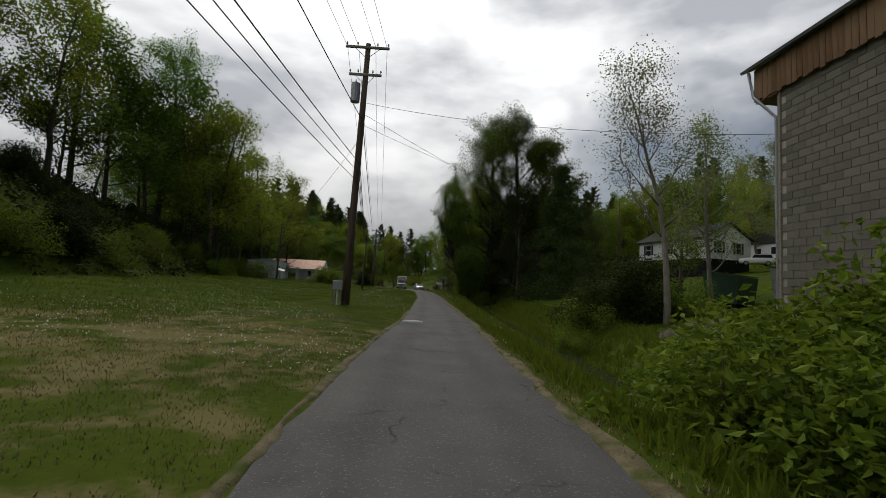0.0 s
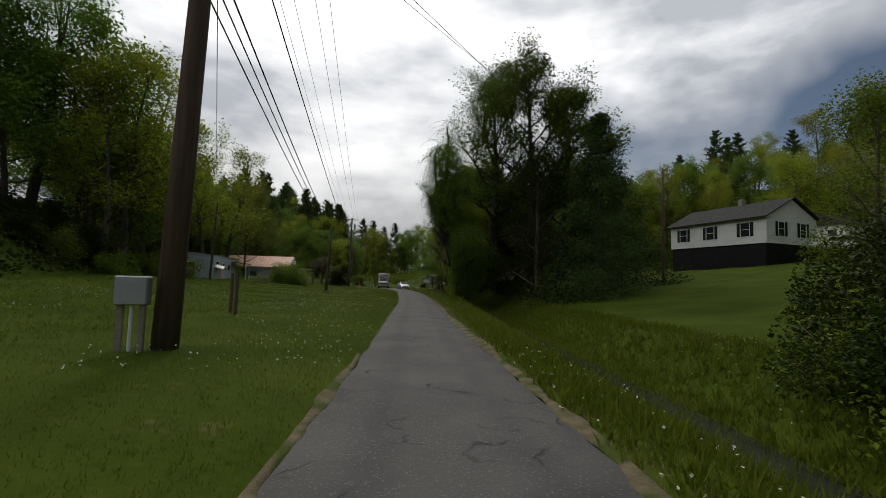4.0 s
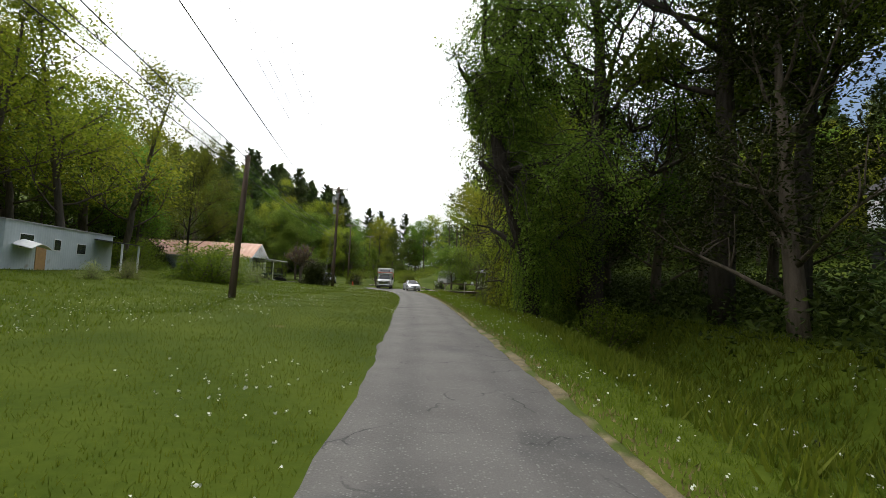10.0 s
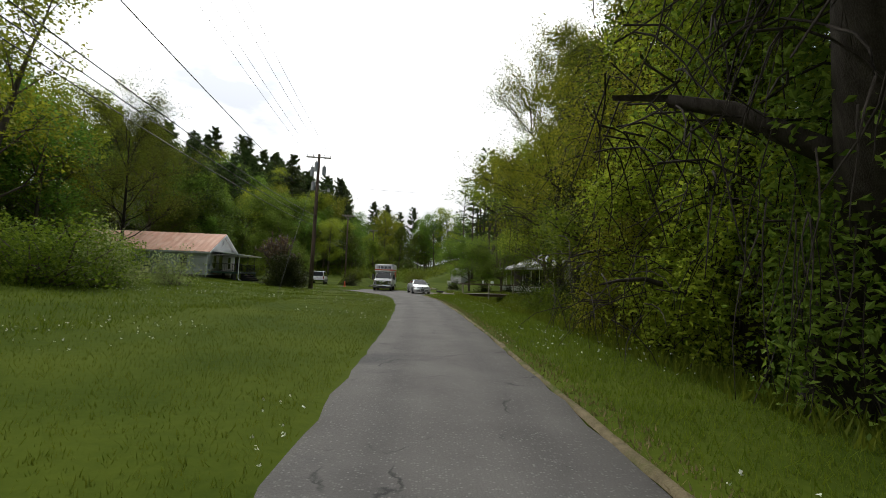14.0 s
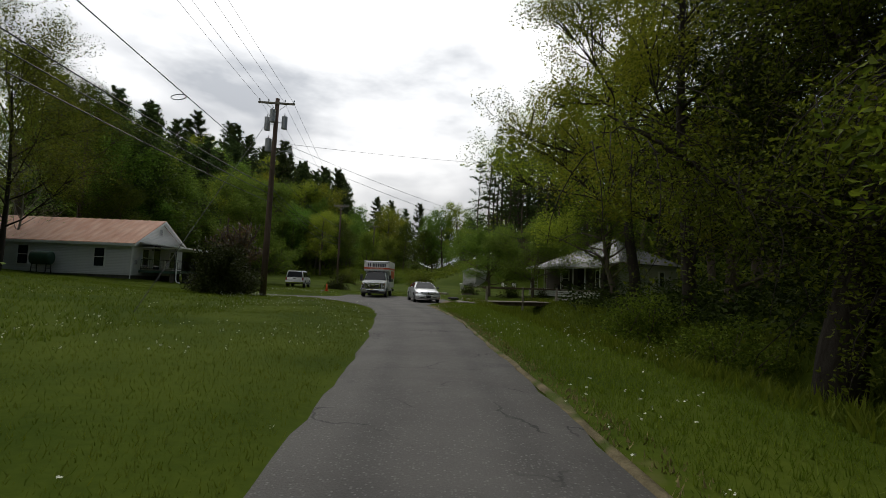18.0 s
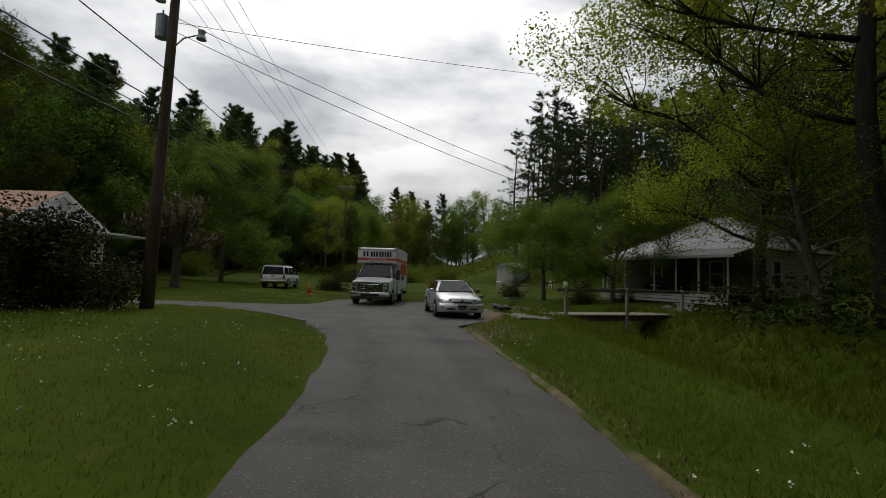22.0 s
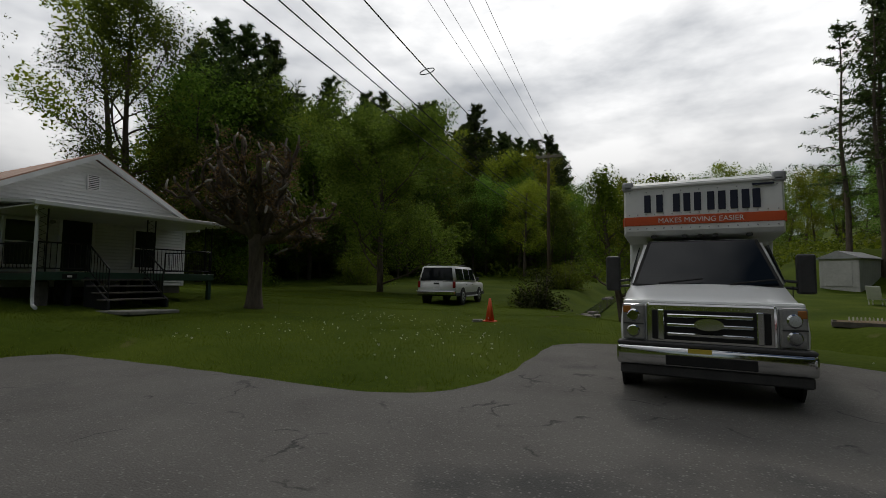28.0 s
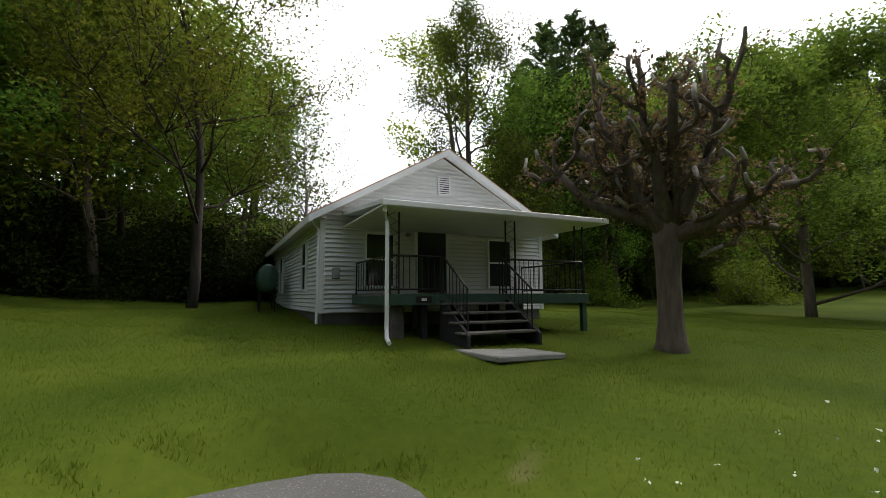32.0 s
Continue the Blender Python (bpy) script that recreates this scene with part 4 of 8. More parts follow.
scatter([T_oak, T_dark, T_ash, T_oak], 40, (-66, -31), (120, 168), 0.95, 1.3, keep=lambda x, y: x < -31 - 0.12 * (y - 124), gap=3.6)
scatter([T_pine, T_pine2], 46, (-66, -34), (124, 168), 0.9, 1.14, keep=lambda x, y: x < -36 - 0.12 * (y - 124), gap=3.6)
scatter(woods, 76, (-60, -24), (166, 218), 1.15, 1.42, keep=lambda x, y: x < -26 + 0.04 * (y - 166), gap=3.2)
scatter([T_oak, T_dark, T_ash], 18, (-30, -14), (150, 200), 0.7, 0.95, keep=lambda x, y: x < -16 - 0.05 * (y - 150), gap=4)
scatter([T_dark, T_oak], 22, (-44, -30), (108, 170), 0.5, 0.75, keep=past_foot(-6, 1), gap=4)
plant("hill_tree", broadleaf(38, 9.0, 3.2, 0.2, 1500, 0.12, sparse=0.10, twigs=9, girth=0.7, up=0.12), M_barkpale, M_leafgrey, rooted(-34.5, 105.3, 0), "almost bare pale-barked tree behind the house", "tree", "hillside trees")
plant("hill_tree", broadleaf(46, 21.0, 5.2, 0.22, 30000, 0.16, sparse=0.10, twigs=12, girth=0.7), M_bark, M_leafmid, rooted(-38.0, 116.2, 0), "tall round-crowned tree standing alone behind the house", "tree", "hillside trees")
repeat(T_ash, [(-48.5, 121.0, 40, 1.5), (-43.0, 137.0, 150, 1.0)])
scatter([T_oak, T_dark, T_ash], 30, (-40, -14), (160, 300), 0.8, 1.2, keep=past_foot(-10, 14), gap=5)
scatter([T_oak, T_dark, T_ash, T_pine], 40, (16, 80), (125, 300), 0.8, 1.2, gap=5)
scatter([T_oak, T_ash, T_dark, T_pine2], 44, (30, 95), (20, 130), 0.8, 1.15, gap=4.6, keep=lambda x, y: x > 54 or (y > 88 and x > 24) or (x > 30 and y < 44))
repeat(T_pine, [(-8.3, 232.0, 40, 1.25), (-4.5, 236, 90, 1.0), (2.0, 222, 10, 0.85), (-14, 240, 10, 1.2), (-19, 236, 50, 1.3), (-23, 230, 150, 1.3)])
repeat(T_oak, [(-2.0, 215, 0, 0.9), (8, 228, 80, 0.9), (-16, 225, 80, 0.9), (18, 250, 10, 1.0)])
scatter([T_oak, T_dark, T_ash], 30, (-26, 26), (195, 300), 1.0, 1.45, gap=5)
scatter([T_oak, T_ash, T_dark, T_pine], 34, (34, 80), (70, 132), 0.8, 1.1, gap=4.4, keep=lambda x, y: y > 96 or x > 62)
# the open pine grove on the slope
T_airy = plant("pine_tree", pine(8, 20, 3.4, 0.30, 5, 0.38, gap=0.055, boughs=4, taper=0.55), M_bark, M_needle, rooted(5.8, 145.0, 0), "tall open pine with bare lower trunk in a grove", "pine tree", "grove of pines")
T_airy2 = plant("pine_tree", pine(9, 21, 3.0, 0.40, 5, 0.38, gap=0.052, boughs=4, taper=0.5), M_bark, M_needle, rooted(8.6, 146.5, 0), "tall open pine with bare lower trunk in a grove", "pine tree", "grove of pines")
for row in range(6):
    for i in range(13):
        gx_, gy_ = 8.2 + 2.3 * i + rngt.normal(0, 0.7) + row, 144.5 - 0.04 * i * i * 2.7 + 3.2 * row + rngt.normal(0, 0.8)
        repeat([T_airy, T_airy2][int(rngt.integers(2))], [(gx_, gy_, rngt.uniform(0, 360), rngt.uniform(1.0, 1.22))])

# ---- trees beside the lane ----
def roadside(shapes, m, leaf, label):
    return plant("roadside_tree", clear_of_lane(shapes, m), M_barkdark, leaf, m, label, "tree", "trees beside the lane")


roadside(broadleaf(21, 29.0, 7.6, 0.25, 46000, 0.18, lean=(0.0, 0), sparse=0.066, twigs=15, n_limb=24), rooted(8.6, 62.6, 30), M_leafmid, "huge dark spreading tree over the creek")
roadside(weeper(22, 18.5, 5.6, 0.18, 70, 18, 0.12, drop=1.3, vines=260, path=[(0, 0, -0.6), (-0.5, -1.0, 2.0), (-1.8, -2.7, 5.5), (-2.6, -2.8, 7.6), (-2.6, -2.0, 10.5), (-1.5, -0.8, 14.5)]), rooted(5.0, 60.8, 0), M_leaf3, "leaning thick-trunked tree arching over the lane, hung with vines")
roadside(weeper(39, 13.0, 3.8, 0.10, 46, 18, 0.115, lean=(0.0, 0.03), drop=1.6), rooted(6.0, 63.6, 70), M_leaf2, "curtain of bright vines on a small tree")
plant("roadside_tree", broadleaf(40, 25.5, 6.4, 0.38, 30000, 0.19, lean=(0.02, 0.0), sparse=0.085, twigs=12, girth=1.3, n_limb=20, far=True), M_barkdark, M_leafmid, rooted(11.6, 57.0, 0), "tall tree with a dark forked trunk", "tree", "trees beside the lane")
plant("roadside_tree", broadleaf(41, 22.5, 5.4, 0.36, 27000, 0.19, lean=(0.02, 0.02), sparse=0.085, twigs=12, girth=1.3, n_limb=20, far=True), M_barkdark, M_leaf, rooted(13.9, 56.0, 120), "tall dark-trunked tree beside the creek", "tree", "trees beside the lane")
roadside(weeper(34, 14.5, 4.8, 0.12, 50, 18, 0.11, vines=120, lean=(-0.05, -0.04), drop=1.5), rooted(6.4, 68.3, 140), M_leaf2, "vine-draped tree with hanging yellow-green strands")
roadside(weeper(35, 19.0, 6.0, 0.14, 58, 17, 0.125, lean=(-0.12, 0.02), drop=1.4), rooted(7.9, 78.5, 220), M_leaf, "dark vine-draped tree over the creek bank")
roadside(broadleaf(23, 19, 5.8, 0.12, 44000, 0.15, sparse=0.07, twigs=13), rooted(9.0, 72.5, 200), M_leaf, "tall leafy tree over the creek bank")
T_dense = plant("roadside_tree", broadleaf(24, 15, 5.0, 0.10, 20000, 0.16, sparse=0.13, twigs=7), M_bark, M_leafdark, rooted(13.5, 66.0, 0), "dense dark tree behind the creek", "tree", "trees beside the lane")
# some are added to block sky light, the first five round the porch house
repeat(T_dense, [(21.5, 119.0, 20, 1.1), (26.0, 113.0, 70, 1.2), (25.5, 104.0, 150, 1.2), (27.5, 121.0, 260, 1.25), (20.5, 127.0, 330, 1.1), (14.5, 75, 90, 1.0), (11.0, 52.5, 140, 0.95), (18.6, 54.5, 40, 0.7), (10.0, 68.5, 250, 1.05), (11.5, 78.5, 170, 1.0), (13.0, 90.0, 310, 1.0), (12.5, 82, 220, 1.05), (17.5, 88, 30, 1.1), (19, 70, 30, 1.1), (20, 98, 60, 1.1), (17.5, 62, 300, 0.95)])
roadside(broadleaf(25, 24.5, 8.0, 0.28, 84000, 0.14, lean=(-0.06, 0.02), sparse=0.060, girth=0.7, twigs=20, n_limb=19), rooted(11.8, 97.2, 0), M_leaf2, "bright spring maple leaning over the verge")
roadside(broadleaf(36, 21.0, 6.4, 0.14, 54000, 0.14, lean=(-0.04, 0.0), sparse=0.068, girth=0.7, twigs=14), rooted(10.6, 89.0, 60), M_leaf2, "bright spring maple behind the bank")
roadside(broadleaf(37, 17.0, 8.6, 0.24, 66000, 0.15, lean=(-0.12, 0.03), sparse=0.058, girth=0.8, twigs=17), rooted(12.4, 104.6, 130), M_leaf2, "bright spring maple hanging over the porch house")
plant("spruce_tree", spruce(26, 14.8, 4.9, 34, 0.25), M_bark, M_needle, rooted(14.6, 48.3, 0), "broad dark spruce reaching to the ground", "spruce tree", "trees beside the lane")
plant("birch_tree", broadleaf(27, 12.5, 2.8, 0.28, 8000, 0.10, sparse=0.14, twigs=7, girth=0.55, up=0.16), M_barkpale, M_leafgrey, rooted(10.2, 17.4, 0, 1.12), "slender pale-barked tree with sparse new leaves", "tree")
T_poplar = plant("birch_tree", broadleaf(28, 11.5, 2.6, 0.25, 6000, 0.11, sparse=0.14, twigs=7, girth=0.55, up=0.18), M_barkpale, M_leafgrey, rooted(14.0, 20.0, 0), "slender sparse tree on the rise", "tree")
repeat(T_poplar, [(43.0, 52.0, 40, 1.6), (47.5, 56.0, 140, 1.7), (40.0, 44.0, 200, 1.5)])
plant("birch_tree", broadleaf(43, 9.0, 3.0, 0.12, 16000, 0.12, sparse=0.13, twigs=10, girth=0.8), M_bark, M_leaf, rooted(17.5, 29.0, 0), "leafy young tree in front of the bungalow", "tree")
T_apple = plant("apple_tree", broadleaf(29, 6.2, 3.9, 0.28, 44000, 0.11, sparse=0.085, twigs=13, girth=1.3, up=-0.02), M_bark, M_leaf3, rooted(4.8, 116.5, 0), "spreading garden tree with a short trunk", "tree", "garden trees")
repeat(T_apple, [(8.6, 113.0, 100, 1.05)])
plant("garden_tree", weeper(30, 8.5, 4.0, 0.3, 18, 9, 0.10, lean=(-0.35, -0.1)), M_bark, M_leaf, rooted(11.4, 99.2, 0), "leaning tree in front of the porch", "tree", "garden trees")
plant("lawn_tree", broadleaf(31, 13.0, 5.8, 0.07, 60000, 0.17, sparse=0.085, twigs=14, girth=0.8), M_bark, M_leaf3, rooted(-23.3, 124.3, 0), "bright green full-leaved tree on the lawn", "tree")
plant("lawn_tree", broadleaf(32, 7.2, 2.0, 0.26, 9000, 0.12, sparse=0.13, twigs=7, girth=1.3, up=0.14), M_bark, M_leafolive, rooted(-7.3, 122.6, 0), "small tree with yellow-brown new leaves by the creek", "tree", "creek lawn trees")
plant("lawn_tree", broadleaf(47, 8.2, 2.1, 0.22, 10000, 0.12, sparse=0.13, twigs=7, girth=1.1, up=0.16), M_bark, M_leaf, rooted(-8.4, 123.4, 0), "upright young tree on the creek bank", "tree", "creek lawn trees")
plant("yard_tree", broadleaf(33, 16.5, 7.6, 0.24, 40000, 0.145, lean=(0.0, 0.10), sparse=0.075, twigs=15, girth=0.55, up=0.1, n_limb=18), M_barkdark, M_leafolive, rooted(-31.5, 101.2, 0), "slender-trunked tree with airy new leaves beside the house", "tree")

# the pollarded tree in front of the house
rngp = np.random.default_rng(77)
poll = thing("pollarded_tree", rooted(-18.75, 110.35, 0, 1.0), "pollarded tree of stubby cut limbs with withered sprouts", "tree")
wood = [tube(np.array([(0, 0, -0.3), (0.01, 0, 0.15), (0.02, 0, 0.6), (0.0, 0.03, 1.5), (0.05, 0, 2.3), (0.05, 0, 2.75)]), [0.42, 0.29, 0.235, 0.225, 0.28, 0.20], 14)]
knobs, tufts = [], []
for i in range(13):
    a = i * 2.4 + rngp.uniform(-0.3, 0.3)
    el = (0.32, 0.62, 1.0)[i % 3] + rngp.uniform(-0.12, 0.12)
    q = limb((0.05, 0, 2.15 + 0.03 * i), (math.cos(a) * math.cos(el), math.sin(a) * math.cos(el), math.sin(el)), rngp.uniform(2.3, 3.0), rngp, 6, 0.15, 0.08)
    wood.append(tube(q, [0.19, 0.155, 0.13, 0.115, 0.10, 0.09, 0.085], 7))
    for j in range(11):
        k = rngp.integers(2, 7)
        d = rngp.normal(0, 0.75, 3) + (0, 0, 0.75)
        t = limb(q[k], d, rngp.uniform(0.45, 1.1), rngp, 4, 0.22, 0.10)
        wood.append(tube(t, [0.058, 0.050, 0.046, 0.042, 0.045], 5))
        # cut clubs at the ends
        c = limb(t[-1], t[-1] - t[-2], rngp.uniform(0.12, 0.55), rngp, 2, 0.3, 0.25)
        knobs.append(tube(c, [0.044, 0.042, 0.030], 6))
        for n in range(5):
            u = limb(t[rngp.integers(1, 5)], rngp.normal(0, 1, 3) * (1, 1, 0.7), rngp.uniform(0.2, 0.55), rngp, 2, 0.3, -0.05)
            wood.append(tube(u, [0.016, 0.012, 0.007], 3))
            if rngp.uniform() < 0.8:
                tufts += [u[-1], u[1]]
part("trunk", tubes(wood), M_bark, poll, smooth=True)
tagged(part("cut_growth", tubes(knobs), M_barkpale, poll, smooth=True), "pale cut ends of the limbs", kind="stuff")
part("dry_foliage", leaves(tufts, 7, 0.10, 0.085, rngp, 0.8, 0.3), M_leafred, poll, "withered brown leaf tufts")

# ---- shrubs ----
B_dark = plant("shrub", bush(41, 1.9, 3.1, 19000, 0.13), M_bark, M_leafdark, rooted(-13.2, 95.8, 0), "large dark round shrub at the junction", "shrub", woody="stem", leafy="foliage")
B_box = plant("shrub", bush(42, 1.0, 1.45, 3200, 0.09), M_bark, M_leafdark, rooted(3.0, 120.9, 0, 1.1), "clipped dark garden shrub", "shrub", "garden shrubs", woody="stem", leafy="foliage")
repeat(B_box, [(6.1, 111.2, 40, 1.1), (-12.0, 121.2, 20, 1.35), (9.6, 113.5, 20, 0.7)])
B_wild = plant("shrub", bush(43, 1.7, 2.2, 8000, 0.105), M_bark, M_leaf, rooted(-24.5, 52.0, 0), "wild green bush on the creek bank", "shrub", "creek bank shrubs", woody="stem", leafy="foliage")
repeat(B_wild, [(7.3, 58.5, 100, 1.1), (7.5, 66, 200, 1.0), (8.2, 74.0, 10, 1.2), (7.6, 82, 50, 1.0), (8.0, 88, 90, 1.2), 
                (5.6, 16.0, 0, 0.55), (6.8, 17.6, 200, 0.85), (7.6, 20.0, 100, 0.9), (12.5, 20.0, 0, 1.0), (-8, 146, 10, 1.3), (-3.2, 140, 200, 1.2), (-14.5, 139, 100, 1.2), (-13.0, 123.4, 60, 0.6)])
repeat(B_wild, [(-26, 47, 80, 1.2), (-22, 57, 120, 1.2), (-22.5, 35, 0, 1.2), (-21, 28, 0, 1.1), (-20.5, 20, 40, 1.1), (-26, 60, 10, 1.3), (-27, 66, 50, 1.4), (-28.5, 74, 0, 1.3), (-27, 83, 0, 1.4), (-31, 91, 0, 1.4), (-33, 122, 0, 1.3), (-29, 130, 0, 1.4), (-34, 137, 0, 1.4)])
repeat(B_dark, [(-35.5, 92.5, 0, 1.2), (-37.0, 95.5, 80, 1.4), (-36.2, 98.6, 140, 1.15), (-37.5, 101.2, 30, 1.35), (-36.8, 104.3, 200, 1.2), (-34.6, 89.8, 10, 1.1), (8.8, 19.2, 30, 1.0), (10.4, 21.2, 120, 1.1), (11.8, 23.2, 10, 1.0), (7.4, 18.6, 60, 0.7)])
scatter([B_wild, B_dark], 16, (-34, -20), (4, 56), 0.6, 1.1, keep=past_foot(1, 12), gap=2.5)
B_grey = plant("shrub", bush(44, 2.0, 3.3, 3000, 0.16), M_bark, M_leafgrey, rooted(-17.6, 78.0, 0), "tall grey-green flowering shrub by the mobile home", "shrub", "yard shrubs", woody="stem", leafy="foliage")
repeat(B_wild, [(-16.3, 74.0, 40, 1.55), (-16.8, 76.8, 130, 1.4)])
repeat(B_grey, [(-15.4, 75.5, 20, 0.8), (-15.6, 82.5, 80, 0.75), (-19.5, 84, 180, 0.9), (-17.0, 63.0, 10, 0.35), (-17.4, 66.5, 10, 0.4)])
B_big = plant("shrub", bush(45, 2.1, 2.7, 9000, 0.17), M_bark, M_leaf, rooted(5.3, 3.6, 0), "overgrown large-leaved roadside bush", "shrub", "roadside bushes", woody="stem", leafy="foliage")
repeat(B_big, [(3.4, 2.6, 60, 0.82), (4.6, 1.2, 10, 0.9), (5.2, 6.4, 60, 0.7), (6.3, 4.9, 200, 1.0), (6.0, 0.6, 160, 1.0), (7.4, 2.8, 0, 1.1)])


# ---- vehicles: x across, y ahead, z up ----
def wheel(parent, x, y, r, w, side):
    wh = part("wheel", cyl(r * 0.62, r * 0.62, w * 0.9, 18, pose(x - side * w * 0.45 + (0 if side > 0 else 0), y, r, 0, 90 * side, 0)), M_plastic, parent)
    prof = [(0.62, 0.0), (0.92, 0.0), (1.0, 0.12), (1.0, 0.88), (0.92, 1.0), (0.62, 1.0)]
    rings = []
    for a in np.linspace(0, 2 * math.pi, 25)[:-1]:
        rings.append([(x + side * (w * (q - 0.5)), y + r * p * math.cos(a), r + r * p * math.sin(a)) for p, q in prof])
    rings.append(rings[0])
    part("tyre", loft(rings, closed=False), M_rubber, wh, smooth=True)
    rim = cyl(r * 0.60, r * 0.52, 0.03, 18, pose(x + side * w * 0.42, y, r, 0, 90 * side, 0))
    part("rim", rim, M_galv, wh, "silver wheel rim")
    for i in range(5):
        a = i * 2 * math.pi / 5
        part("spoke_gap", cyl(r * 0.10, r * 0.10, 0.012, 8, pose(x + side * (w * 0.42 + 0.028), y + r * 0.34 * math.cos(a), r + r * 0.34 * math.sin(a), 0, 90 * side, 0)), M_dark, wh)
    return wh


def ring_body(y, w, zb, zt, crown=0.04, tuck=0.06, belt=0.5):
    """One section of a car's lower body."""
    zm = zb + (zt - zb) * belt
    return [(-w + tuck, y, zb), (-w * 0.5, y, zb - 0.01), (w * 0.5, y, zb - 0.01), (w - tuck, y, zb), (w - 0.01, y, zb + (zt - zb) * 0.22), (w, y, zm), (w - 0.03, y, zt - (zt - zb) * 0.12), (w - 0.10, y, zt), (w * 0.5, y, zt + crown * 0.8), (0, y, zt + crown),
            (-w * 0.5, y, zt + crown * 0.8), (-w + 0.10, y, zt), (-w + 0.03, y, zt - (zt - zb) * 0.12), (-w, y, zm), (-w + 0.01, y, zb + (zt - zb) * 0.22)]


def pane_on(a, b, c, d, inset, out):
    """A pane set inside four corners, and a little proud of them."""
    a, b, c, d = map(Vector, (a, b, c, d))
    mid = (a + b + c + d) / 4
    n = (b - a).cross(d - a).normalized() * out
    p = [q + (mid - q).normalized() * inset + n for q in (a, b, c, d)]
    return quad(p, 0.006)


def wheel_arch(parent, x, y, r, side, material=None):
    ringp = []
    for a in np.linspace(-0.15, math.pi + 0.15, 16):
        ringp.append((x, y + (r + 0.05) * math.cos(a), r + (r + 0.05) * math.sin(a)))
    part("wheel_arch", cyl(r + 0.06, r + 0.06, 0.03, 24, pose(x - side * 0.022, y, r, 0, 90 * side, 0)), M_dark, parent)


def sedan():
    car = thing("car", pose(-1.6, 101.8, 0.016, 0, 0, 180 + 11.5), "silver four-door sedan parked on the gravel edge", "car")
    secs = [(2.27, 0.62, 0.34, 0.60), (2.22, 0.74, 0.26, 0.68), (2.05, 0.82, 0.22, 0.735), (1.6, 0.855, 0.20, 0.79), (0.95, 0.865, 0.20, 0.90), (0.2, 0.87, 0.20, 0.93), (-0.9, 0.87, 0.20, 0.94), (-1.5, 0.865, 0.22, 0.97), (-2.05, 0.84, 0.26, 0.97), (-2.26, 0.78, 0.34, 0.90), (-2.32, 0.68, 0.42, 0.80)]
    part("body", loft([ring_body(*s) for s in secs]), M_silver, car, smooth=True)
    b = [(-0.80, 1.02, 0.90), (0.80, 1.02, 0.90), (0.80, -1.62, 0.95), (-0.80, -1.62, 0.95)]
    t = [(-0.55, 0.22, 1.36), (0.55, 0.22, 1.36), (0.55, -0.92, 1.37), (-0.55, -0.92, 1.37)]
    cabin = loft([b, t])
    bmesh.ops.bevel(cabin, geom=[e for e in cabin.edges], offset=0.07, segments=4, affect='EDGES')
    part("roof", cabin, M_silver, car)
    part("windscreen", pane_on(b[1], b[0], t[0], t[1], 0.10, 0.03), M_carglass, car)
    part("rear_window", pane_on(b[3], b[2], t[2], t[3], 0.12, 0.03), M_carglass, car)
    for s in (-1, 1):
        def side_pt(y, up):
            lo = Vector((s * 0.80, y, 0.93))
            hi = Vector((s * 0.55, y * 0.55 - 0.25, 1.36))
            return lo.lerp(hi, up)
        for y0, y1, u0, u1 in ((0.78, -0.28, 0.30, -0.22), (-0.36, -1.18, -0.38, -0.86)):
            p = [(s * 0.795, y0, 0.96), (s * 0.795, y1, 0.965), (s * 0.585, u1, 1.315), (s * 0.585, u0, 1.315)]
            if s < 0:
                p = [p[1], p[0], p[3], p[2]]
            part("side_window", quad([Vector(q) + Vector((s * 0.035, 0, 0)) for q in p], 0.006), M_carglass, car)
        for y in (1.32, -1.32):
            wheel_arch(car, s * 0.868, y, 0.30, s)
            wheel(car, s * 0.79, y, 0.295, 0.19, s)
        part("mirror", moved(box(-0.07, -0.1, -0.06, 0.07, 0.1, 0.06, 0.03, 2), Matrix.Translation((s * 0.93, 0.72, 0.98))), M_silver if s > 0 else M_plastic, car, "door mirror")
        part("headlight", moved(box(-0.2, -0.05, -0.065, 0.2, 0.05, 0.065, 0.035, 2), pose(s * 0.58, 2.16, 0.64, 0, 0, -s * 22)), M_lamp, car)
        part("indicator", moved(box(-0.035, -0.04, -0.03, 0.035, 0.04, 0.03, 0.015), pose(s * 0.79, 2.04, 0.64, 0, 0, -s * 42)), M_amber, car)
        part("tail_light", box(s * 0.42, -2.315, 0.66, s * 0.78, -2.26, 0.82, 0.02), M_red, car)
        for y in (0.02, -0.95):
            part("door_handle", box(s * 0.865, y - 0.09, 0.76, s * 0.89, y + 0.09, 0.80, 0.01), M_plastic, car)
        part("side_moulding", box(s * 0.862, -1.0, 0.46, s * 0.884, 1.0, 0.51, 0.006), M_silver, car)
        for y in (0.80, -0.32, -1.02):
            part("door_seam", box(s * 0.866, y - 0.004, 0.30, s * 0.876, y + 0.004, 0.92), M_dark, car)
    part("front_bumper", loft([[(-w, y, z0), (w, y, z0), (w + 0.01, y, (z0 + z1) / 2), (w, y, z1), (-w, y, z1), (-w - 0.01, y, (z0 + z1) / 2)] for y, w, z0, z1 in ((2.34, 0.60, 0.30, 0.50), (2.28, 0.78, 0.24, 0.54), (1.95, 0.875, 0.20, 0.55))]), M_silver, car, smooth=True)
    part("grille", box(-0.34, 2.25, 0.565, 0.34, 2.30, 0.605, 0.01), M_dark, car)
    part("badge", cyl(0.05, 0.05, 0.012, 12, pose(0, 2.285, 0.64, -90)) , M_chrome, car)
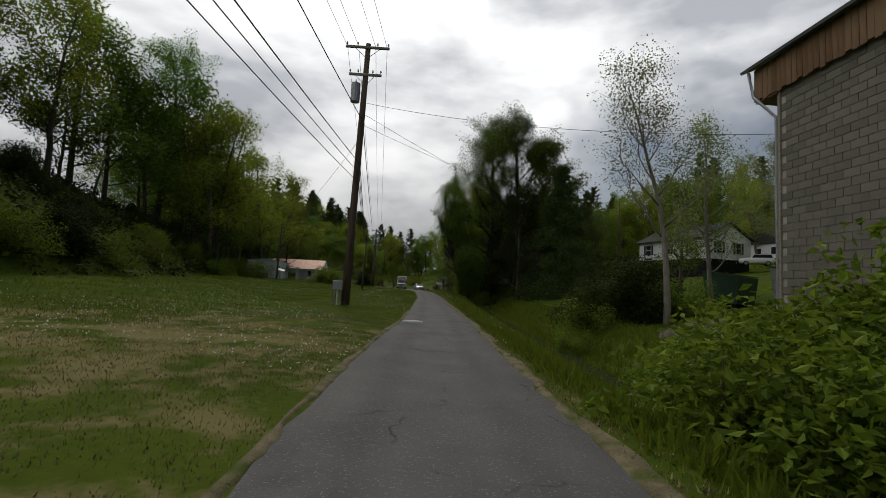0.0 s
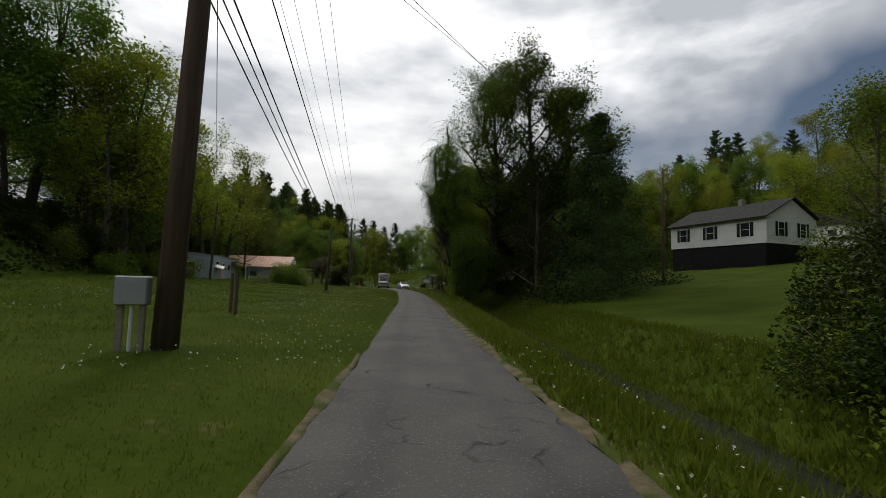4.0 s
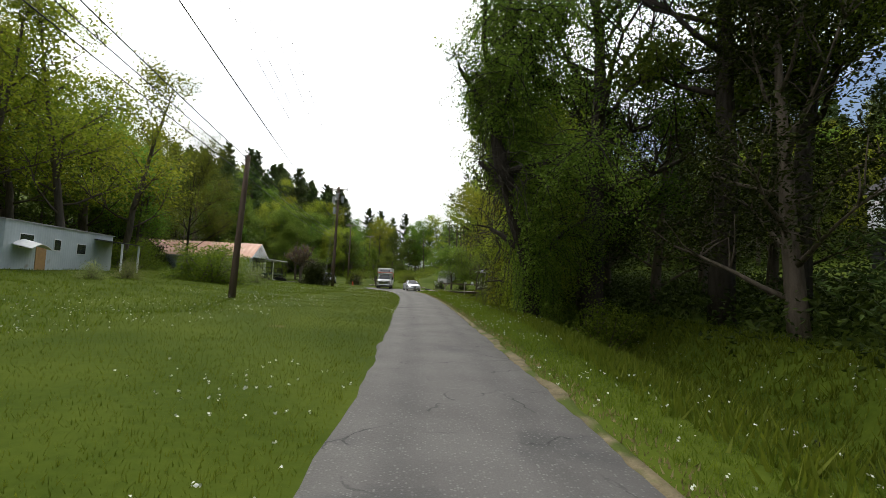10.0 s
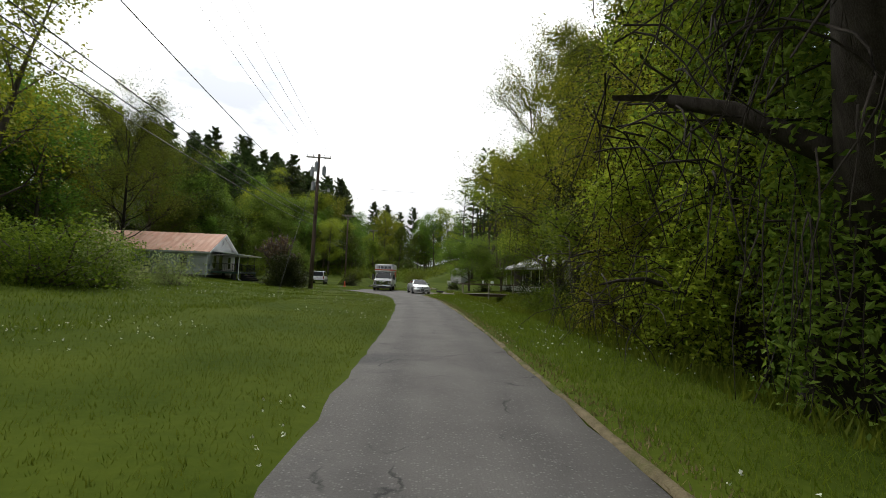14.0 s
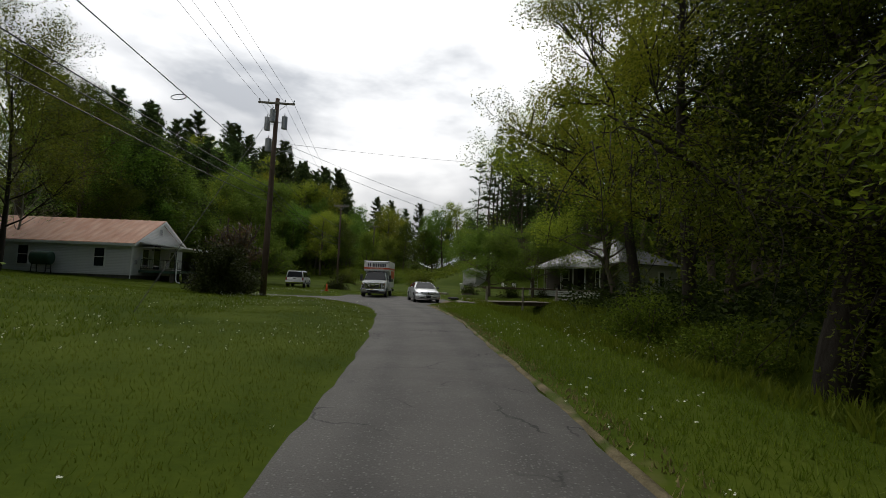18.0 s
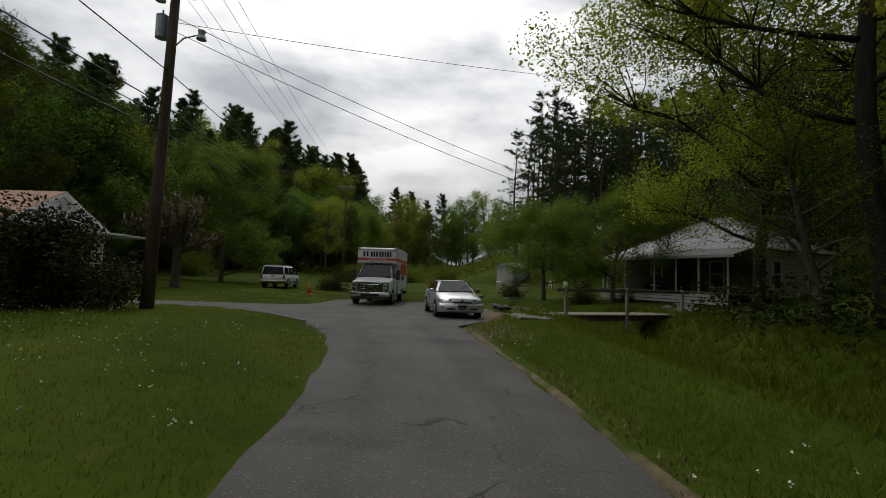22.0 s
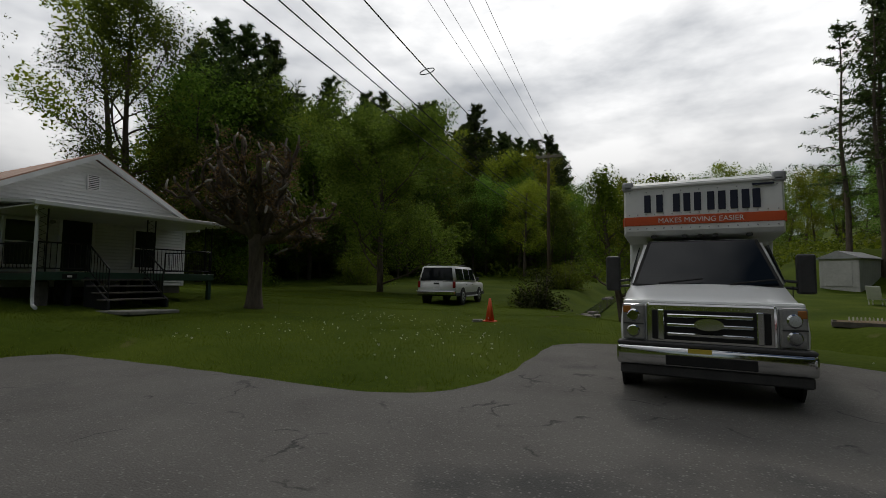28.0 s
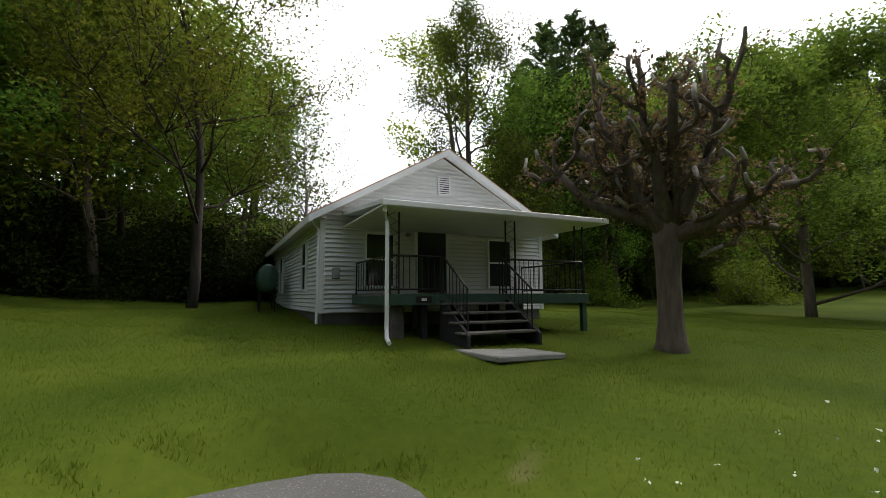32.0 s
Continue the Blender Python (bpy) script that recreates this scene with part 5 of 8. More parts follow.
    for s in (-1, 0, 1):
        part("air_intake", box(s * 0.42 - 0.15, 2.315, 0.32, s * 0.42 + 0.15, 2.345, 0.385, 0.012), M_dark, car)
    part("number_plate", box(-0.17, 2.34, 0.40, 0.17, 2.352, 0.49, 0.005), M_navy, car, "dark front plate")
    part("rear_bumper", box(-0.80, -2.38, 0.30, 0.80, -2.2, 0.56, 0.05, 2), M_silver, car)
    for s in (-1, 1):
        part("wiper", tubes([tube([(s * 0.1 + 0.28, 1.09, 0.94), (s * 0.28 - 0.3, 0.98, 0.965)], [0.012, 0.008], 4)]), M_dark, car)
    return car


def suv():
    car = thing("suv", pose(-16.3, 120.8, ground_z(-16.3, 120.8) + 0.02, 0, 0, 7), "white boxy full-size SUV parked on the lawn", "suv")
    secs = [(2.55, 0.86, 0.50, 0.92), (2.4, 0.93, 0.40, 1.02), (1.2, 0.96, 0.36, 1.08), (-1.0, 0.965, 0.36, 1.10), (-2.4, 0.96, 0.40, 1.10), (-2.52, 0.93, 0.48, 1.08)]
    part("body", loft([ring_body(*s, crown=0.03) for s in secs]), M_carwhite, car, smooth=True)
    part("lower_trim", box(-0.972, -2.5, 0.40, 0.972, 2.4, 0.56, 0.02), M_plastic, car)
    b = [(-0.92, 1.15, 1.06), (0.92, 1.15, 1.06), (0.92, -2.50, 1.06), (-0.92, -2.50, 1.06)]
    t = [(-0.78, 0.45, 1.80), (0.78, 0.45, 1.80), (0.78, -2.30, 1.80), (-0.78, -2.30, 1.80)]
    cab = loft([b, t])
    bmesh.ops.bevel(cab, geom=list(cab.edges), offset=0.05, segments=2, affect='EDGES')
    part("roof", cab, M_carwhite, car, smooth=True)
    part("windscreen", pane_on(b[1], b[0], t[0], t[1], 0.12, 0.02), M_carglass, car)
    part("rear_window", quad([(-0.80, -2.49, 1.12), (0.80, -2.49, 1.12), (0.70, -2.335, 1.72), (-0.70, -2.335, 1.72)], 0.012), M_carglass, car, "dark tinted tailgate glass")
    for s in (-1, 1):
        for y0, y1 in ((0.75, -0.12), (-0.22, -1.05), (-1.2, -2.25)):
            k = 0.25 if y0 > 0.5 else 0
            p = [(s * 0.925, y0, 1.14), (s * 0.925, y1, 1.14), (s * 0.815, y1, 1.68), (s * 0.815, y0 - k, 1.68)]
            if s < 0:
                p = [p[1], p[0], p[3], p[2]]
            part("side_window", quad(p, 0.012), M_carglass, car)
        for y in (1.45, -1.45):
            wheel_arch(car, s * 0.966, y, 0.37, s)
            wheel(car, s * 0.87, y, 0.37, 0.24, s)
        part("tail_light", box(s * 0.80, -2.545, 0.78, s * 0.93, -2.47, 1.08, 0.015), M_red, car)
        part("mirror", box(s * 1.0 - 0.06, 0.78, 1.12, s * 1.0 + 0.1, 0.9, 1.3, 0.02), M_plastic, car)
        part("running_board", box(s * 0.94, -0.95, 0.34, s * 1.03, 0.95, 0.40, 0.01), M_galv, car)
        for y in (0.1, -0.9):
            part("door_handle", box(s * 0.96, y - 0.08, 0.92, s * 0.985, y + 0.08, 0.96, 0.01), M_plastic, car)
        part("roof_rack", tubes([tube([(s * 0.62, 0.2, 1.82), (s * 0.62, 0.1, 1.87), (s * 0.62, -2.0, 1.87), (s * 0.62, -2.1, 1.82)], [0.015] * 4, 5)]), M_plastic, car)
    part("rear_bumper", box(-0.95, -2.66, 0.46, 0.95, -2.46, 0.64, 0.03, 2), M_chrome, car, "chrome step bumper")
    part("number_plate", box(-0.16, -2.535, 0.70, 0.16, -2.52, 0.82), M_plwhite, car)
    part("tailgate_handle", box(-0.13, -2.54, 0.94, 0.13, -2.515, 1.02, 0.01), M_plastic, car)
    part("tailgate_seam", box(-0.86, -2.53, 1.085, 0.86, -2.505, 1.10), M_dark, car)
    return car


def box_truck():
    tr = thing("moving_truck", pose(-5.72, 105.5, 0.016, 0, 0, 180), "white rental moving truck with an orange stripe", "truck")
    # y = 0 at the front bumper, the truck reaches back to y = -6
    # cab
    secs = [(-0.12, 0.90, 0.62, 1.12), (-0.2, 0.97, 0.55, 1.17), (-0.5, 1.0, 0.50, 1.22), (-0.95, 1.0, 0.48, 1.34), (-1.1, 1.0, 0.48, 1.38), (-2.6, 1.0, 0.48, 1.40)]
    part("cab_body", loft([ring_body(*s, crown=0.04) for s in secs]), M_cabpaint, tr, "white van cab", smooth=True)
    b = [(-0.93, -1.0, 1.34), (0.93, -1.0, 1.34), (0.95, -2.6, 1.36), (-0.95, -2.6, 1.36)]
    t = [(-0.74, -1.62, 2.04), (0.74, -1.62, 2.04), (0.80, -2.6, 2.10), (-0.80, -2.6, 2.10)]
    cab = loft([b, t])
    bmesh.ops.bevel(cab, geom=list(cab.edges), offset=0.06, segments=2, affect='EDGES')
    part("cab_roof", cab, M_cabpaint, tr, smooth=True)
    part("windscreen", pane_on(b[1], b[0], t[0], t[1], 0.10, 0.02), M_carglass, tr)
    part("windscreen_rubber", pane_on(b[1], b[0], t[0], t[1], 0.05, 0.012), M_rubber, tr)
    for s in (-1, 1):
        p = [(s * 0.955, -1.28, 1.42), (s * 0.965, -2.2, 1.42), (s * 0.845, -2.2, 1.95), (s * 0.83, -1.62, 1.95)]
        if s < 0:
            p = [p[1], p[0], p[3], p[2]]
        part("side_window", quad(p, 0.01), M_carglass, tr)
        part("door_seam", box(s * 0.995, -1.15, 0.6, s * 1.005, -1.14, 1.38), M_dark, tr)
        part("door_seam", box(s * 0.995, -2.30, 0.6, s * 1.005, -2.29, 1.38), M_dark, tr)
        part("door_handle", box(s * 0.99, -2.2, 1.12, s * 1.02, -2.02, 1.17, 0.01), M_plastic, tr)
        lamp = part("headlight", moved(box(-0.13, -0.06, -0.22, 0.13, 0.06, 0.22, 0.025, 2), pose(s * 0.80, -0.13, 0.93, 0, 0, -s * 10)), M_lamp, tr, "clear rectangular headlight")
        for dz in (-0.11, 0.08):
            part("reflector", moved(cyl(0.085, 0.06, 0.02, 14, pose(0, 0.055, dz, -90)), pose(s * 0.80, -0.13, 0.93, 0, 0, -s * 10)), M_chrome, lamp)
        part("lamp_divider", moved(box(-0.12, 0.05, -0.03, 0.12, 0.068, -0.012), pose(s * 0.80, -0.13, 0.93, 0, 0, -s * 10)), M_plastic, lamp)
        part("indicator", moved(box(-0.05, -0.063, -0.05, 0.05, 0.063, 0.05, 0.015), pose(s * 0.87, -0.137, 1.08, 0, 0, -s * 10)), M_amber, tr)
        arm = part("mirror", box(s * 1.18 - 0.10, -1.42, 1.28, s * 1.18 + 0.10, -1.28, 1.80, 0.03, 2), M_plastic, tr, "large black door mirror")
        part("mirror_arm", tubes([tube([(s * 0.95, -1.3, 1.45), (s * 1.18, -1.34, 1.42)], [0.02, 0.02], 5), tube([(s * 0.95, -1.3, 1.36), (s * 1.18, -1.34, 1.34)], [0.02, 0.02], 5)]), M_plastic, arm)
        for y in (-1.05, -4.55):
            wheel_arch(tr, s * 1.0, y, 0.39, s)
            wheel(tr, s * 0.90, y, 0.385, 0.24, s)
        part("wiper", tubes([tube([(0.42 * s + 0.12, -0.97, 1.40), (0.42 * s - 0.42, -1.02, 1.47)], [0.014, 0.009], 4)]), M_dark, tr)
    part("hood_front", box(-0.93, -0.35, 1.10, 0.93, -0.14, 1.20, 0.03, 2), M_cabpaint, tr)
    gr = part("grille", box(-0.66, -0.16, 0.68, 0.66, -0.075, 1.17, 0.03, 2), M_chrome, tr, "chrome grille surround")
    part("grille_opening", box(-0.60, -0.09, 0.735, 0.60, -0.062, 1.085, 0.01), M_dark, gr)
    for z in (0.80, 0.91, 1.02):
        part("grille_bar", box(-0.44, -0.075, z - 0.022, 0.44, -0.045, z + 0.022, 0.01), M_chrome, gr)
    for s in (-1, 1):
        part("grille_bar", box(s * 0.50 - 0.035, -0.08, 0.73, s * 0.50 + 0.035, -0.045, 1.09, 0.01), M_chrome, gr)
    oval = cyl(1, 1, 0.02, 20, Matrix.Translation((0, -0.045, 0.93)) @ Matrix.Rotation(-math.pi / 2, 4, 'X') @ Matrix.Diagonal((0.15, 0.07, 1, 1)))
    part("badge", oval, M_chrome, gr)
    bumper = part("front_bumper", box(-1.0, -0.2, 0.42, 1.0, 0.02, 0.66, 0.05, 3), M_chrome, tr, "chrome front bumper", smooth=True)
    part("bumper_opening", box(-0.46, 0.0, 0.45, 0.46, 0.026, 0.57, 0.01), M_dark, bumper)
    part("air_dam", box(-0.96, -0.18, 0.30, 0.96, -0.02, 0.43, 0.02), M_plastic, bumper, "black lower valance")
    part("bumper_pad", box(-0.99, -0.19, 0.655, 0.99, 0.0, 0.70, 0.012), M_plastic, bumper)
    part("number_plate", box(-0.02, 0.01, 0.60, 0.22, 0.03, 0.65), M_yellow, bumper, "small yellow tag")
    # cargo box with a nose over the cab
    part("chassis", box(-0.45, -6.2, 0.45, 0.45, -2.4, 0.72), M_iron, tr)
    cargo = part("cargo_box", box(-1.06, -6.3, 0.74, 1.06, -2.75, 2.98, 0.035, 2), M_boxpaint, tr, "white fibreglass cargo box")
    nose = loft([[(-1.05, y, z0), (1.05, y, z0), (1.05, y, z1), (-1.05, y, z1)] for y, z0, z1 in ((-2.76, 2.08, 2.97), (-1.72, 2.14, 2.97))] + [[(-1.01, -1.60, 2.20), (1.01, -1.60, 2.20), (1.01, -1.64, 2.92), (-1.01, -1.64, 2.92)]])
    part("attic_nose", nose, M_boxpaint, cargo)
    part("corner_cap", box(-1.065, -1.86, 2.84, -0.90, -1.60, 2.985, 0.03, 2), M_galv, cargo)
    part("corner_cap", box(0.90, -1.86, 2.84, 1.065, -1.60, 2.985, 0.03, 2), M_galv, cargo)
    part("top_rail", box(-1.03, -1.66, 2.865, 1.03, -1.60, 2.90, 0.008), M_plwhite, cargo)
    part("stripe", box(-1.035, -1.66, 2.285, 1.035, -1.588, 2.42, 0.006), M_orange, cargo, "orange-red stripe")
    for s in (-1, 1):
        part("stripe", box(s * 1.048, -6.28, 2.285, s * 1.068, -1.70, 2.42, 0.004), M_orange, cargo, "orange-red stripe")
        part("side_panel", box(s * 1.058, -5.9, 1.55, s * 1.072, -3.2, 2.20, 0.003), M_orange, cargo, "orange side graphic")
        part("side_panel", box(s * 1.058, -4.9, 1.25, s * 1.070, -3.6, 1.5, 0.003), M_navy, cargo)
    # the maker's name as plain dark bars
    for x in (0.70, 0.53, 0.30, 0.16, 0.02, -0.15, -0.29, -0.44, -0.58, -0.71):
        part("sign_bar", box(x - 0.046, -1.625, 2.485, x + 0.046, -1.597, 2.755, 0.004), M_navy, cargo)
    part("unit_number", box(-0.92, -1.625, 2.805, -0.66, -1.598, 2.83), M_navy, cargo)
    for i in range(17):
        for z in (2.455, 2.235):
            part("rivet", cyl(0.011, 0.008, 0.012, 6, pose(-0.96 + 0.12 * i, -1.60, z, -90)), M_galv, cargo)
    txt = bpy.data.curves.new("slogan", 'FONT')
    txt.body, txt.size, txt.align_x, txt.extrude = "MAKES MOVING EASIER", 0.105, 'CENTER', 0.002
    txt.materials.append(M_plwhite)
    slogan = new("slogan", txt)
    slogan.parent = cargo
    slogan.matrix_basis = Matrix.Translation((0.0, -1.584, 2.315)) @ Matrix.Rotation(math.pi, 4, 'Z') @ Matrix.Rotation(math.pi / 2, 4, 'X')
    tagged(slogan, "white lettering on the stripe")
    for x in (-0.62, -0.2, 0.0, 0.2, 0.62):
        part("marker_lamp", moved(box(-0.04, -0.04, 0, 0.04, 0.04, 0.05, 0.015), Matrix.Translation((x, -1.68, 2.085))), M_plastic, tr)
    for i in range(9):
        for z in (2.24, 2.80):
            part("rivet", cyl(0.012, 0.010, 0.01, 6, pose(-0.95 + i * 0.2375, -1.604, z, -90)), M_galv, cargo)
    part("step_skirt", box(-1.03, -3.9, 0.5, 1.03, -2.8, 0.74, 0.02), M_boxpaint, tr)
    part("rear_bumper", box(-1.05, -6.45, 0.42, 1.05, -6.3, 0.6, 0.02), M_iron, tr)
    return tr


sedan()
suv()
box_truck()

small_car = thing("car", pose(46.5, 60.5, ground_z(46.5, 60.5) + 0.9, 0, 0, 60), "small white SUV parked by the white bungalow", "car")
secs = [(2.1, 0.75, 0.45, 0.85), (1.9, 0.88, 0.35, 1.0), (1.0, 0.92, 0.32, 1.08), (-1.6, 0.92, 0.32, 1.1), (-2.0, 0.88, 0.4, 1.05)]
part("body", loft([ring_body(*s) for s in secs]), M_carwhite, small_car, smooth=True)
cabin = loft([[(-0.86, 0.9, 1.05), (0.86, 0.9, 1.05), (0.86, -1.95, 1.05), (-0.86, -1.95, 1.05)], [(-0.66, 0.3, 1.65), (0.66, 0.3, 1.65), (0.66, -1.75, 1.65), (-0.66, -1.75, 1.65)]])
part("roof", cabin, M_carwhite, small_car)
for s in (-1, 1):
    p = [(s * 0.86, 0.6, 1.12), (s * 0.86, -1.8, 1.12), (s * 0.70, -1.68, 1.58), (s * 0.70, 0.25, 1.58)]
    part("side_window", quad(p if s > 0 else [p[1], p[0], p[3], p[2]], 0.01), M_carglass, small_car)
    for y in (1.3, -1.3):
        wheel(small_car, s * 0.82, y, 0.34, 0.2, s)


# ---- the white house ----
def plank_wall(parent, name, length, z0, z1, step, material, m, gable=None, label=""):
    """A wall of lapped boards: backing, and each board a piece of its own. It stands along x, facing -y."""
    wall = part(name, box(0, 0.02, z0, length, 0.16, z1), material, parent, label, m=m)
    board = mesh_of("board", *lap_board(length, step), material)
    n = int(round((z1 - z0) / step))
    for i in range(n):
        part("board", board, material, wall, m=pose(0, 0, z0 + i * step))
    return wall


def lap_board(length, step):
    g = 0.03
    v = [(0, -0.035, g), (length, -0.035, g), (length, 0.008, step), (0, 0.008, step), (0, 0.022, g), (length, 0.022, g), (length, 0.022, step), (0, 0.022, step)]
    f = [(0, 1, 2, 3), (5, 4, 7, 6), (4, 5, 1, 0), (3, 2, 6, 7), (0, 3, 7, 4), (1, 5, 6, 2)]
    return v, f


def sash_window(parent, w, h, m, frame_mat=None, shutters=False, grid=True, depth=0.085):
    """A window set in a wall: x across, z up, facing -y, its foot at z = 0."""
    frame_mat = frame_mat or M_trim
    win = part("window", join(box(-w / 2 - 0.07, -depth, -0.07, -w / 2, 0.04, h + 0.07, 0.008), box(w / 2, -depth, -0.07, w / 2 + 0.07, 0.04, h + 0.07, 0.008),
                              box(-w / 2, -depth, h, w / 2, 0.04, h + 0.07, 0.008)), frame_mat, parent, m=m)
    part("window_sill", box(-w / 2 - 0.1, -depth - 0.03, -0.11, w / 2 + 0.1, 0.03, -0.04, 0.008), frame_mat, win)
    part("pane", box(-w / 2, -0.058, h / 2, w / 2, -0.04, h), M_glass, win)
    part("pane", box(-w / 2, -0.050, -0.04, w / 2, -0.038, h / 2), M_glass, win)
    part("sash_rail", box(-w / 2, -0.07, h / 2 - 0.025, w / 2, -0.03, h / 2 + 0.025), frame_mat, win)
    if shutters:
        for s in (-1, 1):
            part("shutter", box(s * (w / 2 + 0.3) - 0.2, -0.08, -0.05, s * (w / 2 + 0.3) + 0.2, -0.03, h + 0.05, 0.01), M_iron, win, "black louvred shutter")
    return win


HZ = 0.70
house = thing("house", pose(-24.4, 104.6, HZ, 0, 0, -89), "small white clapboard house with rusty tin roof and porch", "house")
W, LEN, Z0, ZT, ZA = 7.0, 15.4, 0.36, 3.02, 5.0
# local axes: front wall on y = 0 from x = 0 (south corner) to x = -W, facing +y
F = Matrix.Rotation(math.pi, 4, 'Z')
front = plank_wall(house, "front_wall", W, Z0, ZT, 0.121, M_white, F, label="white vinyl siding")
side = plank_wall(house, "side_wall", LEN, Z0, ZT, 0.121, M_white, Matrix.Translation((0, -LEN, 0)) @ Matrix.Rotation(math.pi / 2, 4, 'Z'), label="white vinyl siding")
part("side_wall", box(-W, -LEN, Z0, -W + 0.15, 0, ZT), M_white, house)
part("back_wall", box(-W, -LEN, Z0, 0, -LEN + 0.15, ZT), M_white, house)
gable = part("gable", poly([(0, ZT), (-W, ZT), (-W / 2, ZA - 0.12)], -0.14), M_white, house)
for i in range(15):
    z = ZT + 0.121 * i
    half = (W / 2) * (1 - (z + 0.121 - ZT) / (ZA - 0.12 - ZT))
    if half > 0.15:
        v, f = lap_board(2 * half, 0.121)
        part("board", (v, f), M_white, gable, m=Matrix.Translation((-W / 2 + half, 0, z)) @ F)
vent = part("gable_vent", box(-W / 2 - 0.18, 0.03, 3.78, -W / 2 + 0.18, 0.07, 4.28, 0.01), M_dark, house, "slatted attic vent")
part("vent_frame", join(box(-W / 2 - 0.21, 0.03, 3.75, -W / 2 - 0.16, 0.09, 4.31, 0.008), box(-W / 2 + 0.16, 0.03, 3.75, -W / 2 + 0.21, 0.09, 4.31, 0.008), box(-W / 2 - 0.16, 0.03, 4.27, -W / 2 + 0.16, 0.09, 4.31, 0.008), box(-W / 2 - 0.16, 0.03, 3.75, -W / 2 + 0.16, 0.09, 3.79, 0.008)), M_trim, vent)
for i in range(7):
    part("slat", box(-W / 2 - 0.16, 0.062, 3.81 + 0.066 * i, -W / 2 + 0.16, 0.085, 3.845 + 0.066 * i), M_trim, vent)
for s in (0, -W):
    part("corner_board", box(s - 0.07, -0.07, Z0, s + 0.07, 0.03, ZT, 0.008), M_trim, house)
part("foundation", box(-W + 0.05, -LEN + 0.05, -0.6, -0.05, -0.05, Z0), M_darkstone, house, "field stone foundation")
OV = 0.42
slope = (ZA - ZT) / (W / 2)


def roof_half(s):
    x0, z0 = -W / 2, ZA + 0.06
    x1, z1 = -W / 2 + s * (W / 2 + OV), ZA + 0.06 - slope * (W / 2 + OV)
    pts = []
    n = 46
    rows = []
    for i in range(n + 1):
        y = 0.38 - (LEN + 0.7) * i / n
        k = 0.03 if i % 2 == 0 else 0.0
        rows.append([(x0, y, z0 + k), (x1, y, z1 + k), (x1, y, z1 - 0.05), (x0, y, z0 - 0.05)])
    return loft(rows)


for s in (-1, 1):
    part("roof", roof_half(s), M_rust, house, "rust-streaked ribbed tin roof")
    e = -W / 2 + s * (W / 2 + OV)
    ze = ZA + 0.06 - slope * (W / 2 + OV)
    part("fascia", box(e - 0.02, -LEN - 0.3, ze - 0.2, e + 0.02, 0.40, ze - 0.02, 0.005), M_trim, house)
    part("barge_board", quad([(-W / 2, 0.40, ZA - 0.13), (e, 0.40, ze - 0.19), (e, 0.40, ze - 0.01), (-W / 2, 0.40, ZA + 0.04)], -0.03), M_trim, house)
    part("gable_soffit", quad([(-W / 2, 0.0, ZA - 0.035), (e, 0.0, ze - 0.035), (e, 0.39, ze - 0.035), (-W / 2, 0.39, ZA - 0.035)], 0.012), M_trim, house)
    part("soffit", box(min(e, -W / 2 + s * W / 2), -LEN - 0.3, ze - 0.06, max(e, -W / 2 + s * W / 2), 0.38, ze - 0.045), M_trim, house)
for y in (-2.5, -8.3, -13.2):
    sash_window(house, 0.75, 1.35, Matrix.Translation((0, y, 1.05)) @ Matrix.Rotation(math.pi / 2, 4, 'Z'))
for x in (-1.55, -5.4):
    sash_window(house, 0.75, 1.35, Matrix.Translation((x, 0, 1.12)) @ F)
door = part("door", box(-3.55, -0.02, 0.9, -2.65, 0.06, 2.86, 0.01), M_glass, house, "dark front door with storm glass")
part("door_frame", join(box(-3.63, -0.02, 0.86, -3.55, 0.085, 2.94, 0.005), box(-2.65, -0.02, 0.86, -2.57, 0.085, 2.94, 0.005), box(-3.55, -0.02, 2.86, -2.65, 0.085, 2.94, 0.005)), M_trim, door)
part("door_handle", cyl(0.025, 0.025, 0.06, 8, pose(-2.75, 0.05, 1.85, -90)), M_chrome, door)
# porch
PD, PZ, PX, PR = 2.9, 0.84, -0.8, -6.25
part("porch_floor", box(PR, 0.04, PZ - 0.05, PX, PD, PZ, 0.008), M_oldwood, house, "grey board porch floor")
part("porch_beam", box(PR, PD - 0.01, PZ - 0.24, PX, PD + 0.04, PZ + 0.0, 0.008), M_green, house, "dark green porch beam")
part("porch_beam", box(PX - 0.04, 0.04, PZ - 0.24, PX, PD - 0.01, PZ - 0.05, 0.008), M_green, house)
part("porch_beam", box(PR, 0.0, PZ - 0.24, PR + 0.04, PD - 0.01, PZ - 0.05, 0.008), M_green, house)
part("house_number", box(-1.78, PD + 0.04, PZ - 0.19, -1.42, PD + 0.052, PZ - 0.05), M_iron, house, "black number board")
part("number_bar", box(-1.66, PD + 0.052, PZ - 0.15, -1.54, PD + 0.056, PZ - 0.09), M_trim, house)
for x, y in ((PX - 0.35, PD - 0.25), (PR + 0.5, 0.6), (-2.4, 0.9), (-4.6, 1.1)):
    part("stone_pier", box(x - 0.14, y - 0.3, -0.5, x + 0.14, y - 0.02, PZ - 0.24, 0.05), M_darkstone, house)
part("porch_leg", box(PR + 0.05, PD - 0.14, -0.5, PR + 0.19, PD - 0.01, PZ - 0.2, 0.01), M_green, house)
for i in range(3):
    part("porch_leg", box(-1.75 - 0.75 * i, PD - 0.25, -0.5, -1.63 - 0.75 * i, PD - 0.12, PZ - 0.2), M_dark, house)
rz0, rz1 = ZT - 0.02, ZT - 0.30
rows = []
